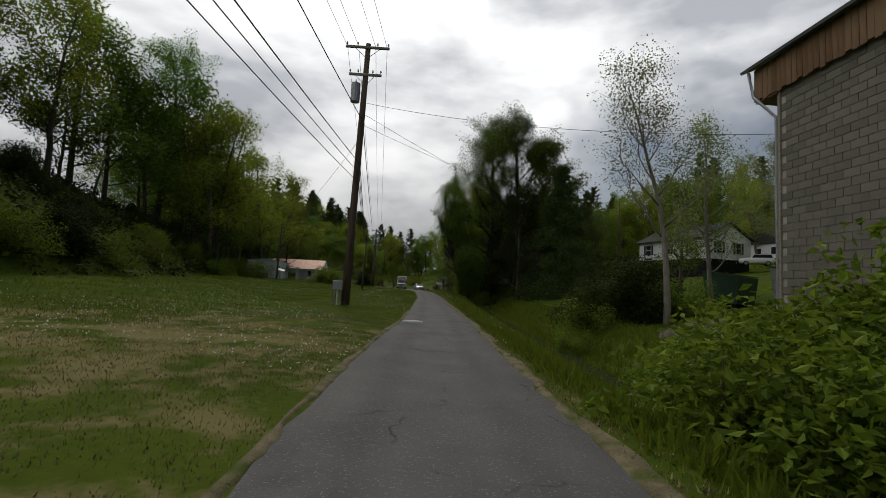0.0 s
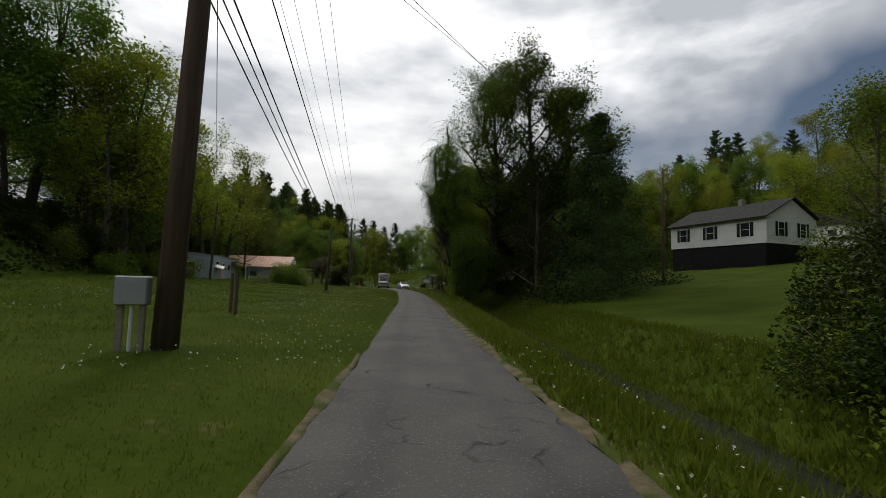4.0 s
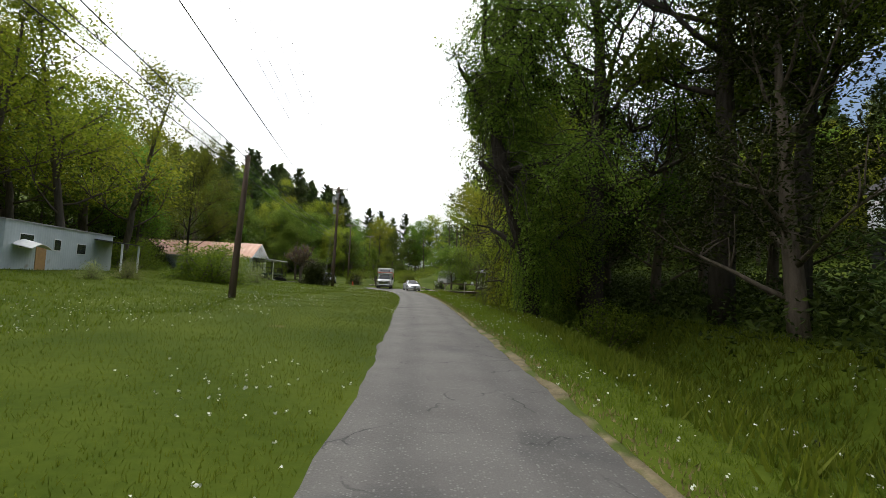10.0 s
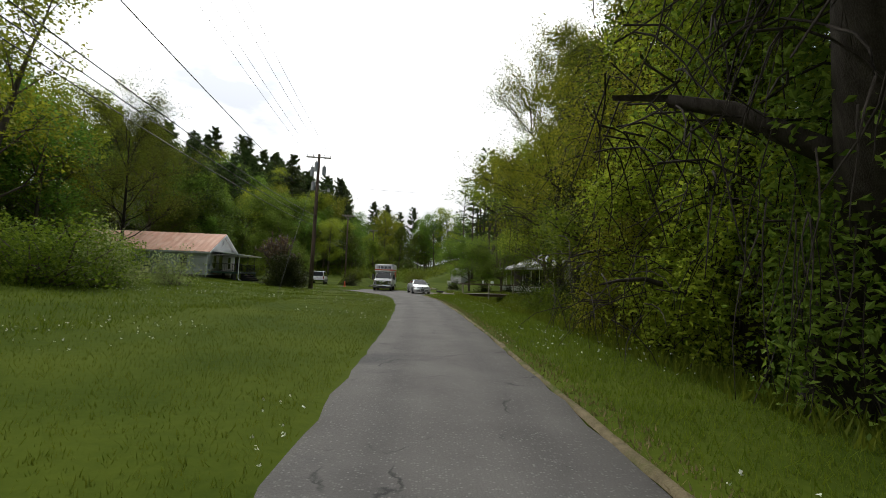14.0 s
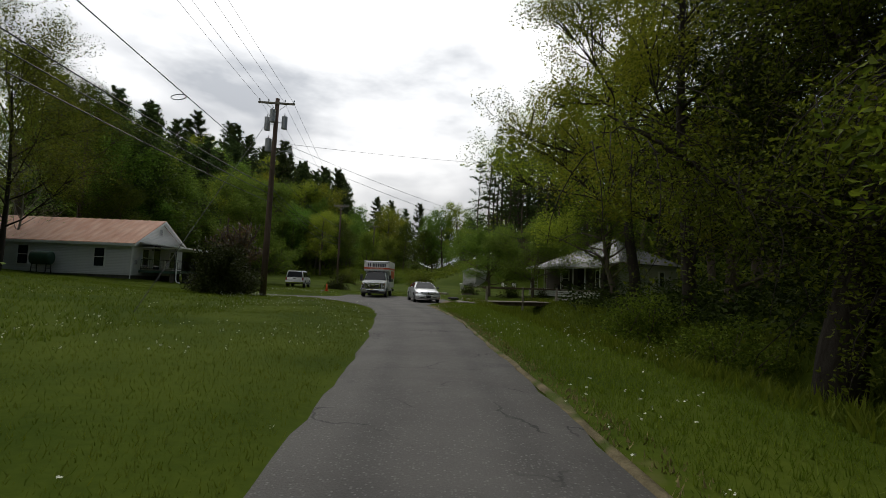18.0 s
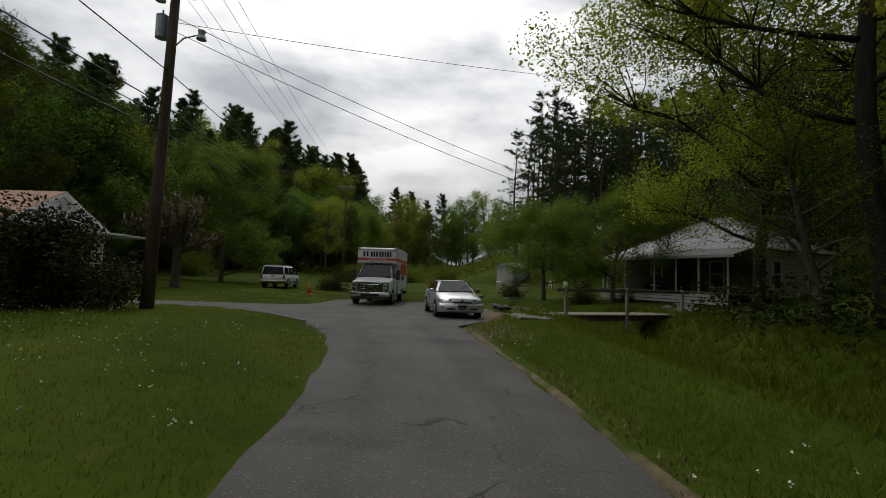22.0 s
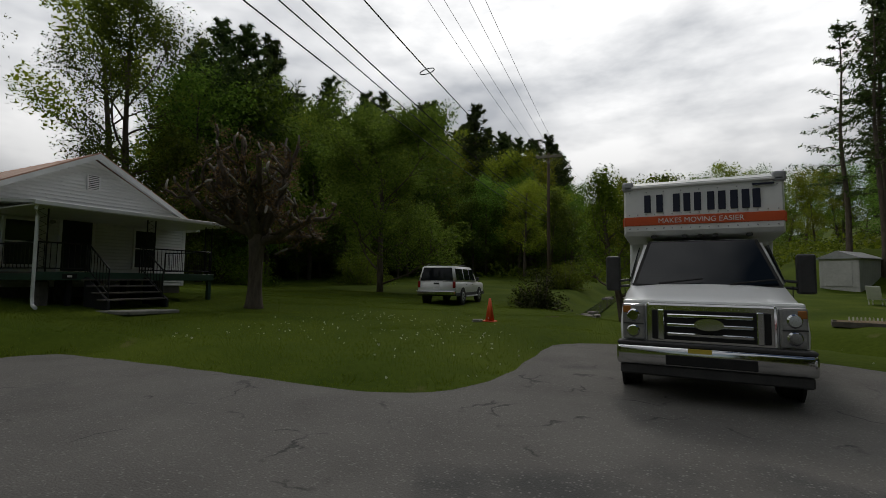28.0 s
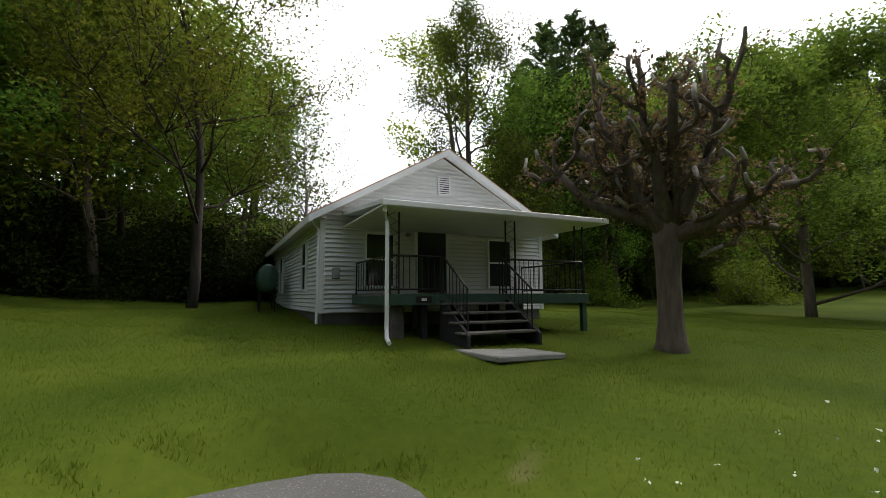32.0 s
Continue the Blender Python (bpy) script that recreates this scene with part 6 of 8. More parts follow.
for i in range(41):
    x = PX + 0.3 - (PX + 0.6 - PR) * i / 40
    k = 0.018 if i % 2 == 0 else 0
    rows.append([(x, 0.06, rz0 + k), (x, PD + 0.45, rz1 + k), (x, PD + 0.45, rz1 - 0.07), (x, 0.06, rz0 - 0.07)])
part("porch_roof", loft(rows), M_trim, house, "white sheet-metal porch roof")
part("porch_gutter", box(PR - 0.3, PD + 0.43, rz1 - 0.11, PX + 0.3, PD + 0.52, rz1 + 0.015, 0.012), M_trim, house)
part("porch_ceiling", box(PR - 0.28, 0.1, rz1 - 0.115, PX + 0.28, PD + 0.42, rz1 - 0.085), M_trim, house)
part("downspout", tubes([tube([(PX + 0.22, PD + 0.46, rz1 - 0.05), (PX + 0.22, PD + 0.40, rz1 - 0.2), (PX + 0.07, PD + 0.14, rz1 - 0.38), (PX + 0.07, PD + 0.14, 0.15), (PX + 0.10, PD + 0.25, -0.05), (PX + 0.14, PD + 0.52, -0.12)], [0.045] * 6, 8)]), M_trim, house, "white downspout with a flared foot")
part("downspout", tubes([tube([(0.3, -0.1, ZT - 0.22), (0.1, -0.02, ZT - 0.5), (0.1, -0.02, 0.1)], [0.04] * 3, 8)]), M_trim, house)


def iron_post(x, y):
    post = part("porch_post", join(box(x - 0.15, y - 0.02, PZ, x - 0.12, y + 0.01, rz1 - 0.1), box(x + 0.12, y - 0.02, PZ, x + 0.15, y + 0.01, rz1 - 0.1)), M_iron, house, "black wrought-iron post")
    zig = [(x - 0.11 + 0.22 * (i % 2), y - 0.005, PZ + 0.12 + i * 0.12) for i in range(15)]
    part("scroll", tubes([tube(zig, [0.012] * len(zig), 4)]), M_iron, post)


for x in (PX - 0.15, -3.95, PR + 0.15):
    iron_post(x, PD - 0.12)


def railing(x0, y0, z0, x1, y1, z1, n, h=0.82):
    rail = part("railing", tubes([tube([(x0, y0, z0 + h), (x1, y1, z1 + h)], [0.024] * 2, 5)]), M_iron, house, "black iron railing")
    part("bottom_rail", tubes([tube([(x0, y0, z0 + 0.1), (x1, y1, z1 + 0.1)], [0.018] * 2, 5)]), M_iron, rail)
    for i in range(n + 1):
        s = i / n
        x, y, z = x0 + (x1 - x0) * s, y0 + (y1 - y0) * s, z0 + (z1 - z0) * s
        r = 0.022 if i in (0, n) else 0.011
        part("baluster", tubes([tube([(x, y, z + (0 if i in (0, n) else 0.1)), (x, y, z + h)], [r, r], 4)]), M_iron, rail)


railing(PX - 0.08, 0.15, PZ, PX - 0.08, PD - 0.1, PZ, 12)
railing(PX - 0.08, PD - 0.08, PZ, -2.05, PD - 0.08, PZ, 8)
railing(-3.6, PD - 0.08, PZ, PR + 0.1, PD - 0.08, PZ, 18)
railing(PR + 0.1, PD - 0.1, PZ, PR + 0.1, 0.15, PZ, 12)
railing(-2.05, PD + 0.05, PZ, -2.05, PD + 1.15, PZ - 0.72, 7)
railing(-3.6, PD + 0.05, PZ, -3.6, PD + 1.15, PZ - 0.72, 7)
for i in range(4):
    z = PZ - 0.19 * (i + 1)
    part("step", box(-3.75, PD + 0.03 + 0.28 * i, z - 0.05, -1.9, PD + 0.36 + 0.28 * i, z, 0.01), M_oldwood, house, "worn dark wooden step")
for x in (-1.98, -3.67):
    part("stringer", poly([(0, -0.25), (1.25, -0.25), (1.25, 0.02), (0.1, PZ - 0.14), (0, PZ - 0.14)], 0.06), M_dark, house, m=Matrix.Translation((x, PD + 0.04, 0)) @ Matrix.Rotation(math.pi / 2, 4, 'Z'))
part("porch_light", cyl(0.07, 0.05, 0.14, 10, pose(-2.35, 0.07, 2.5, -90)), M_lamp, house)
part("meter_box", box(-0.45, 0.03, 1.25, -0.25, 0.14, 1.55, 0.02), M_galv, house)
walkway = part("pavement", box(-0.5, -0.8, -0.08, 0.9, 0.8, 0.025, 0.02), M_conc, m=pose(-19.6, 107.3, ground_z(-19.6, 107.3) + 0.0, 1.5, -1, -89))
tagged(walkway, "broken concrete walkway slab at the porch steps", "pavement", kind="structure")

# ---- the porch house across the creek ----
RZ = 0.42
rhouse = thing("house", pose(15.8, 110.2, RZ, 0, 0, 118.5), "old cream house with a hipped tin roof and deep porch", "house")
RW, RD = 9.6, 8.6
# dark front boards: the shade of the deep porch is put into their colour
plank_wall(rhouse, "front_wall", RW, 0.5, 3.3, 0.2, M_oldwood, Matrix.Translation((RW, -0.0, 0)) @ F, label="dark boards deepened for the shade of the porch")
plank_wall(rhouse, "side_wall", RD, 0.5, 3.3, 0.2, M_cream, Matrix.Translation((0.0, 0, 0)) @ Matrix.Rotation(-math.pi / 2, 4, 'Z'), label="weathered cream siding")
part("back_wall", box(0, -RD, 0.5, RW, -RD + 0.15, 3.3), M_cream, rhouse)
part("side_wall", box(RW - 0.15, -RD, 0.5, RW, 0, 3.3), M_cream, rhouse)
# solid block; the shade under the floor is painted on as near black
part("foundation", box(0.15, -RD + 0.1, -0.8, RW - 0.1, -0.1, 0.5), M_dark, rhouse, "near-black block for the shade of the crawl space")
for y in (-2.2, -6.0):
    sash_window(rhouse, 0.7, 1.6, Matrix.Translation((0, y, 1.1)) @ Matrix.Rotation(-math.pi / 2, 4, 'Z'))
for x in (2.2, 6.6):
    sash_window(rhouse, 0.8, 1.5, Matrix.Translation((x, 0, 1.1)) @ F)
part("door", box(4.0, -0.02, 0.75, 4.95, 0.07, 2.8, 0.01), M_dark, rhouse, "dark front door")
hip = [(0 - 0.4, 0.3, 3.35), (RW + 0.4, 0.3, 3.35), (RW + 0.4, -RD - 0.4, 3.35), (-0.4, -RD - 0.4, 3.35)]
pk0, pk1 = (RW / 2 - 0.7, -RD / 2, 6.0), (RW / 2 + 0.7, -RD / 2, 6.0)


def seamed(quad_pts, seams, material, name):
    """A roof slope with raised seams running up it."""
    a, b, c, d = [Vector(p) for p in quad_pts]
    ob = part(name, quad([a, b, c, d], 0.03), material, rhouse, "grey standing-seam tin roof")
    for i in range(seams + 1):
        s = i / seams
        lo, hi = a.lerp(b, s), d.lerp(c, s)
        part("seam", tubes([tube([lo + Vector((0, 0, 0.035)), hi + Vector((0, 0, 0.035))], [0.018, 0.018], 4)]), material, ob)


seamed([hip[1], hip[0], pk0, pk1], 18, M_tin, "roof")
seamed([hip[0], hip[3], pk0, pk0], 14, M_tin, "roof")
seamed([hip[3], hip[2], pk1, pk0], 14, M_tin, "roof")
seamed([hip[2], hip[1], pk1, pk1], 14, M_tin, "roof")
seamed([(RW + 0.3, 2.6, 2.85), (-0.4, 2.6, 2.85), (-0.4, 0.25, 3.4), (RW + 0.3, 0.25, 3.4)], 16, M_tin, "porch_roof")
part("porch_fascia", box(-0.4, 2.56, 2.72, RW + 0.3, 2.62, 2.88), M_trim, rhouse)
part("porch_floor", box(0.0, 0.0, 0.6, RW, 2.4, 0.72, 0.01), M_wood, rhouse)
for i in range(3):
    part("skirt_board", box(0.05, 2.36, 0.02 + 0.2 * i, RW, 2.40, 0.19 + 0.2 * i, 0.008), M_trim, rhouse)
for x in (0.15, 1.9, 3.4, 5.0, 7.4, RW - 0.15):
    part("porch_post", box(x - 0.045, 2.19, 0.72, x + 0.045, 2.28, 2.85, 0.01), M_trim, rhouse, "white turned porch post")
part("porch_bench", join(box(5.5, 0.4, 1.1, 6.9, 0.9, 1.16), box(5.5, 0.35, 1.16, 6.9, 0.42, 1.6), box(5.5, 0.4, 0.72, 5.58, 0.9, 1.1), box(6.82, 0.4, 0.72, 6.9, 0.9, 1.1)), M_plastic, rhouse)
part("ladder", join(*[box(RW - 0.9, 2.0, 0.8 + 0.3 * i, RW - 0.4, 2.04, 0.84 + 0.3 * i) for i in range(5)], box(RW - 0.95, 2.0, 0.72, RW - 0.9, 2.06, 2.3), box(RW - 0.4, 2.0, 0.72, RW - 0.35, 2.06, 2.3)), M_trim, rhouse)

# ---- the white house on the rise ----
hz = 7.2
up_house = thing("house", pose(40.5, 62.5, 0, 0, 0, 105), "white bungalow with black shutters on a dark raised basement", "house")
UL, UD = 13.8, 8.6
# local: x along the road-side wall from the south corner, facing +y (west)
plank_wall(up_house, "front_wall", UL, hz, hz + 3.1, 0.25, M_white, Matrix.Translation((UL, 0, 0)) @ F, label="white siding")
plank_wall(up_house, "side_wall", UD, hz, hz + 3.1, 0.25, M_white, Matrix.Translation((0, 0, 0)) @ Matrix.Rotation(-math.pi / 2, 4, 'Z'), label="white siding")
part("gable", poly([(0, hz + 3.1), (UD, hz + 3.1), (UD / 2, hz + 5.4)], 0.15), M_white, up_house, m=Matrix.Translation((-0.01, 0, 0)) @ Matrix.Rotation(-math.pi / 2, 4, 'Z'))
part("back_wall", box(0, -UD, hz, UL, -UD + 0.15, hz + 3.1), M_white, up_house)
part("side_wall", box(UL - 0.15, -UD, hz, UL, 0, hz + 3.1), M_white, up_house)
part("basement", box(0.15, -UD + 0.15, hz - 4.0, UL - 0.15, -0.12, hz), M_iron, up_house, "dark painted basement wall")
for s in (0, 1):
    y0 = 0.5 if s == 0 else -UD - 0.5
    part("roof", quad([(-0.4, y0, hz + 2.98), (UL + 0.4, y0, hz + 2.98), (UL + 0.4, -UD / 2, hz + 5.55), (-0.4, -UD / 2, hz + 5.55)] if s else [(UL + 0.4, y0, hz + 2.98), (-0.4, y0, hz + 2.98), (-0.4, -UD / 2, hz + 5.55), (UL + 0.4, -UD / 2, hz + 5.55)], 0.12), M_shingle, up_house, "dark shingle roof")
for x in (2.6, 7.4, 11.6):
    sash_window(up_house, 1.1, 1.6, Matrix.Translation((x, 0, hz + 0.95)) @ F, shutters=True)
for y in (-2.4, -6.1):
    sash_window(up_house, 0.95, 1.6, Matrix.Translation((0, y, hz + 0.95)) @ Matrix.Rotation(-math.pi / 2, 4, 'Z'), shutters=True)
part("chimney", box(6, -UD / 2 - 0.3, hz + 5.0, 6.6, -UD / 2 + 0.3, hz + 6.4, 0.02), M_stone, up_house)

far_house = thing("house", pose(60, 72, 8.5, 0, 0, 100), "small white house with a covered porch further up the rise", "house")
part("wall", box(0, -6, -1, 8, 0, 3.0), M_white, far_house)
part("roof", moved(poly([(-0.5, 2.9), (8.5, 2.9), (4, 5.0)], -6.6), Matrix.Translation((0, 0.3, 0))), M_shingle, far_house)
part("window", box(1.2, 0.0, 1.0, 2.4, 0.03, 2.2), M_glass, far_house)
part("door", box(4.4, 0.0, 0.0, 5.4, 0.03, 2.1), M_dark, far_house)

# ---- the trailer ----
trailer = thing("mobile_home", pose(-21.3, 63.1, 0.72, 0, 0, 8.0), "faded blue-white mobile home with small windows, overgrown", "mobile home")
TL, TW, TH = 10.4, 4.0, 2.95


def ribbed(length, h, step):
    v, f = [], []
    n = int(length / step)
    for i in range(n + 1):
        o = -0.012 if i % 2 else 0.0
        v += [(i * step, o, 0), (i * step, o, h)]
        if i:
            a = 2 * (i - 1)
            f.append((a, a + 2, a + 3, a + 1))
    return v, f


part("body", box(-TW + 0.02, 0.02, 0.25, -0.02, TL - 0.02, TH - 0.05), M_trailer, trailer)
part("cladding", ribbed(TL, TH - 0.3, 0.1), M_trailer, trailer, m=Matrix.Translation((0.0, 0, 0.25)) @ Matrix.Rotation(math.pi / 2, 4, 'Z'))
part("cladding", ribbed(TW, TH - 0.3, 0.1), M_trailer, trailer, m=Matrix.Translation((-TW, 0, 0.25)))
part("roof", loft([[(-TW - 0.08, y, TH - 0.06), (0.08, y, TH - 0.06), (0.08, y, TH), (-TW / 2, y, TH + 0.22), (-TW - 0.08, y, TH)] for y in (-0.1, TL + 0.1)]), M_galv, trailer, "grey flat metal roof")
part("skirting", box(-TW + 0.05, 0.05, -0.8, -0.05, TL - 0.05, 0.25), M_plastic, trailer)
for y, w, h, z in ((1.6, 1.0, 0.7, 1.55), (4.2, 0.55, 0.6, 1.55), (6.6, 0.9, 0.6, 1.45)):
    win = part("window", box(0.0, y - w / 2 - 0.05, z - 0.05, 0.03, y + w / 2 + 0.05, z + h + 0.05, 0.01), M_trim, trailer)
    part("pane", box(0.02, y - w / 2, z, 0.04, y + w / 2, z + h), M_glass, win)
win = part("window", box(-3.0, -0.03, 1.5, -1.7, 0.0, 2.2, 0.01), M_trim, trailer)
part("pane", box(-2.95, -0.04, 1.55, -1.75, -0.02, 2.15), M_glass, win)
part("door", box(0.0, 2.4, 0.35, 0.035, 3.25, 1.75, 0.01), mat("tan_board", (0.45, 0.26, 0.09), (0.35, 0.2, 0.08)), trailer, "tan plywood door")
part("awning", loft([[(0.0, y, 1.72 + 0.28 * math.sin(math.pi * (y - 0.6) / 1.7)), (0.9, y, 1.5 + 0.26 * math.sin(math.pi * (y - 0.6) / 1.7)), (0.9, y, 1.46 + 0.26 * math.sin(math.pi * (y - 0.6) / 1.7)), (0.0, y, 1.68 + 0.28 * math.sin(math.pi * (y - 0.6) / 1.7))] for y in np.linspace(0.6, 2.3, 9)]), M_plwhite, trailer, "curved white awning")
part("porch_roof", quad([(0.0, 8.0, 2.5), (1.8, 8.0, 2.3), (1.8, 10.8, 2.3), (0.0, 10.8, 2.5)], 0.06), M_shingle, trailer)
for y in (8.2, 10.6):
    part("porch_post", box(1.6, y - 0.05, -0.2, 1.7, y + 0.05, 2.3), M_trim, trailer)

# ---- the shed ----
shed = thing("garden_shed", pose(3.4, 142.4, ground_z(4.7, 142.4), 0, 0, -35) @ Matrix.Diagonal((1.12, 1.12, 1.05, 1)), "pale steel garden shed with a low gable roof", "shed")
part("body", box(0, 0, -0.3, 2.1, 3.4, 1.95), M_shed, shed)
part("cladding", ribbed(2.1, 1.9, 0.12), M_shed, shed, m=Matrix.Translation((0, -0.012, 0.03)))
part("cladding", ribbed(3.4, 1.9, 0.12), M_shed, shed, m=Matrix.Translation((2.112, 0, 0.03)) @ Matrix.Rotation(math.pi / 2, 4, 'Z'))
part("roof", moved(poly([(-0.12, 1.93), (2.22, 1.93), (2.22, 1.99), (1.05, 2.5), (-0.12, 1.99)], 3.7), Matrix.Translation((0, -0.15, 0))), M_galv, shed)
part("door", box(0.35, -0.05, 0.05, 1.75, -0.02, 1.8, 0.01), M_shed, shed, "pale double door")

# ---- the block barn ----
barn = thing("barn", pose(11.3, 12.2, -0.4), "old concrete-block barn with a weathered plank eave", "barn")
BH, BC, BL = 9.1, 0.26, 0.52
wall = part("wall", box(0.03, -16, -0.6, 0.3, 0, BH), M_mortar, barn, "pale mortar between grey blocks")
block = mesh_of("block", *(lambda v, f: (v, f))([(0, 0.008, 0.008), (0, BL - 0.010, 0.008), (0, BL - 0.010, BC - 0.010), (0, 0.008, BC - 0.010), (0.06, 0.008, 0.008), (0.06, BL - 0.010, 0.008), (0.06, BL - 0.010, BC - 0.010), (0.06, 0.008, BC - 0.010)],
                                              [(3, 2, 1, 0), (4, 5, 6, 7), (0, 1, 5, 4), (1, 2, 6, 5), (2, 3, 7, 6), (3, 0, 4, 7)]), M_block)
rest_v, rest_f, near_n = [], [], 0
bv = np.array([v.co[:] for v in block.vertices])
bf = [tuple(p.vertices) for p in block.polygons]
for c in range(int((BH + 0.5) / BC)):
    z = BH - (c + 1) * BC
    for j in range(31):
        y = -(j + 1) * BL + (BL / 2 if c % 2 else 0)
        if y + BL > 0.02:
            continue
        if z > 4.4 and y > -9.2 and near_n < 300:
            near_n += 1
            part("block", block, M_block, wall, m=pose(0, y, z))
        else:
            rest_f += [tuple(k + len(rest_v) for k in q) for q in bf]
            rest_v += [tuple(p + np.array([0, y, z])) for p in bv]
rest = part("blocks", (rest_v, rest_f), M_block, wall)
tagged(rest, kind="stuff")
part("end_wall", box(0.3, -0.28, -0.6, 9, 0.0, BH), M_block, barn)
part("corner_post", box(-0.04, -0.06, -0.6, 0.06, 0.06, BH, 0.01), M_wood, barn)
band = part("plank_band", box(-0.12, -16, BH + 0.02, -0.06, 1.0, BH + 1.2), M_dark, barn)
pl_mesh = mesh_of("plank", *(lambda w, h, d: ([(0, 0, 0), (0, w, 0), (0, w, h), (0, 0, h), (d, 0, 0), (d, w, 0), (d, w, h), (d, 0, h)], [(3, 2, 1, 0), (4, 5, 6, 7), (0, 1, 5, 4), (1, 2, 6, 5), (2, 3, 7, 6), (3, 0, 4, 7)]))(0.2, 1.2, 0.03), M_plank)
for j in range(78):
    part("plank", pl_mesh, M_plank, band, m=pose(-0.155 + 0.01 * math.sin(j * 5.1), 0.8 - j * 0.215, BH - 0.04 + 0.04 * math.sin(j * 2.3)))
part("soffit", box(-0.1, 0.0, BH - 0.1, 3.0, 1.0, BH + 0.0), M_plank, barn)
part("roof", quad([(-0.45, 1.35, BH + 1.22), (-0.45, -16.5, BH + 1.22), (6, -16.5, BH + 4.2), (6, 1.35, BH + 4.2)], -0.1), M_tin, barn, "rusted tin roof edge")
part("gable_planks", poly([(0, BH), (9, BH), (5.8, BH + 3.9), (0, BH + 1.2)], 0.06), M_plank, barn, m=Matrix.Translation((0, 0.02, 0)))
part("downspout", tubes([tube([(-0.3, 1.1, BH + 1.1), (-0.25, 0.9, BH + 0.1), (0.0, 0.15, BH - 0.9), (0.0, 0.12, 0.0)], [0.06] * 4, 7)]), M_galv, barn, "crooked dark downspout")
part("window_unit", box(0.4, 0.0, 4.2, 1.2, 0.45, 4.9, 0.02), M_galv, barn, "grey window air unit")


# ---- poles and wires ----
def utility_pole(x, y, top, arms=(), cans=(), lamp=None, girth=0.17, label="dark wooden utility pole", group="utility poles"):
    z0 = ground_z(x, y)
    ob = thing("utility_pole", pose(x, y, z0), label, "utility pole", group)
    tip = Vector(top) - Vector((x, y, z0))
    part("pole", tubes([tube([(0, 0, -0.4), tuple(tip * 0.33), tuple(tip * 0.66), tuple(tip)], [girth * 1.1, girth * 0.95, girth * 0.82, girth * 0.68], 12)]), M_pole, ob, smooth=True)
    for drop, width, turn, shift in arms:
        p = tip - tip.normalized() * drop
        am = pose(p.x, p.y, p.z, 0, 0, turn)
        arm = part("crossarm", moved(box(-width / 2 + shift, -0.19, -0.06, width / 2 + shift, -0.08, 0.06, 0.01), am), M_wood, ob, "grey wooden crossarm")
        for s in (-0.94, -0.45, 0.45, 0.94):
            part("insulator", moved(join(cyl(0.02, 0.02, 0.12, 6), moved(cyl(0.05, 0.035, 0.1, 8), Matrix.Translation((0, 0, 0.1)))), am @ Matrix.Translation((s * width / 2 + shift, -0.13, 0.06))), M_galv, arm)
        part("brace", tubes([tube([tuple(am @ Vector((s * width * 0.3 + shift, -0.14, -0.03))), tuple(am @ Vector((0, -0.12, -0.6)))], [0.015, 0.015], 4) for s in (-1, 1)]), M_galv, arm)
    for drop, dx, dy, r, h in cans:
        p = tip - tip.normalized() * drop
        can = part("transformer", moved(cyl(r, r, h, 14), Matrix.Translation((p.x + dx, p.y + dy, p.z - h / 2))), M_galv, ob, "grey transformer can", smooth=False)
        part("bushing", moved(cyl(0.035, 0.025, 0.22, 7), Matrix.Translation((p.x + dx, p.y + dy, p.z + h / 2))), M_wood, can)
        part("bracket", tubes([tube([(p.x, p.y, p.z), (p.x + dx, p.y + dy, p.z)], [0.03, 0.03], 5)]), M_galv, can)
    if lamp:
        drop, dx, dy = lamp
        p = tip - tip.normalized() * drop
        arm = part("lamp_arm", tubes([tube([(p.x, p.y, p.z - 0.5), (p.x + dx * 0.4, p.y + dy * 0.4, p.z - 0.12), (p.x + dx, p.y + dy, p.z)], [0.025] * 3, 6)]), M_galv, ob)
        part("lamp_head", moved(join(cyl(0.10, 0.13, 0.16, 10), moved(cyl(0.17, 0.12, 0.14, 10), Matrix.Translation((0, 0, -0.14)))), Matrix.Translation((p.x + dx, p.y + dy, p.z - 0.05))), M_galv, arm, "round grey lamp head")
    return ob


utility_pole(-4.55, 20.9, (-4.2, 21.0, 14.0), arms=((0.25, 2.3, 0, 0.0), (1.75, 1.7, 0, 0.0)), cans=((2.7, -0.45, 0.0, 0.24, 1.0),), girth=0.2, label="tall leaning utility pole with a transformer")
utility_pole(-8.9, 60.5, (-8.68, 60.7, 6.9), girth=0.15, label="short bare wooden pole in the meadow")
utility_pole(-11.42, 97.45, (-11.38, 97.8, 12.9), arms=((0.35, 2.3, 5, 0.0),), cans=((1.6, 0.55, 0.0, 0.18, 0.8), (1.7, -0.55, 0.0, 0.18, 0.85), (1.3, -0.1, -0.4, 0.18, 0.8), (3.1, -0.38, 0.0, 0.2, 0.8)), lamp=(3.4, 1.1, -0.1), girth=0.19, label="utility pole with transformers and a street lamp")
utility_pole(-16.4, 141.0, (-16.4, 141.1, 13.2), arms=((0.3, 2.3, 5, 0.0), (0.42, 2.3, 5, 0.12)), girth=0.17)
utility_pole(-20.6, 60.8, (-20.4, 61.0, 8.9), girth=0.11, label="thin service pole beside the mobile home")
utility_pole(25.5, 58.0, (25.5, 58.0, 14.0), lamp=(0.3, 0.7, -0.2), girth=0.14, label="yard lamp pole behind the spruce")
utility_pole(-6.5, -32.0, (-6.2, -32.0, 13.5), arms=((0.25, 2.3, 0, 0.0),))
utility_pole(-16.0, 176.0, (-16.0, 176.0, 14.0), arms=((0.25, 2.3, 5, 0.0),))


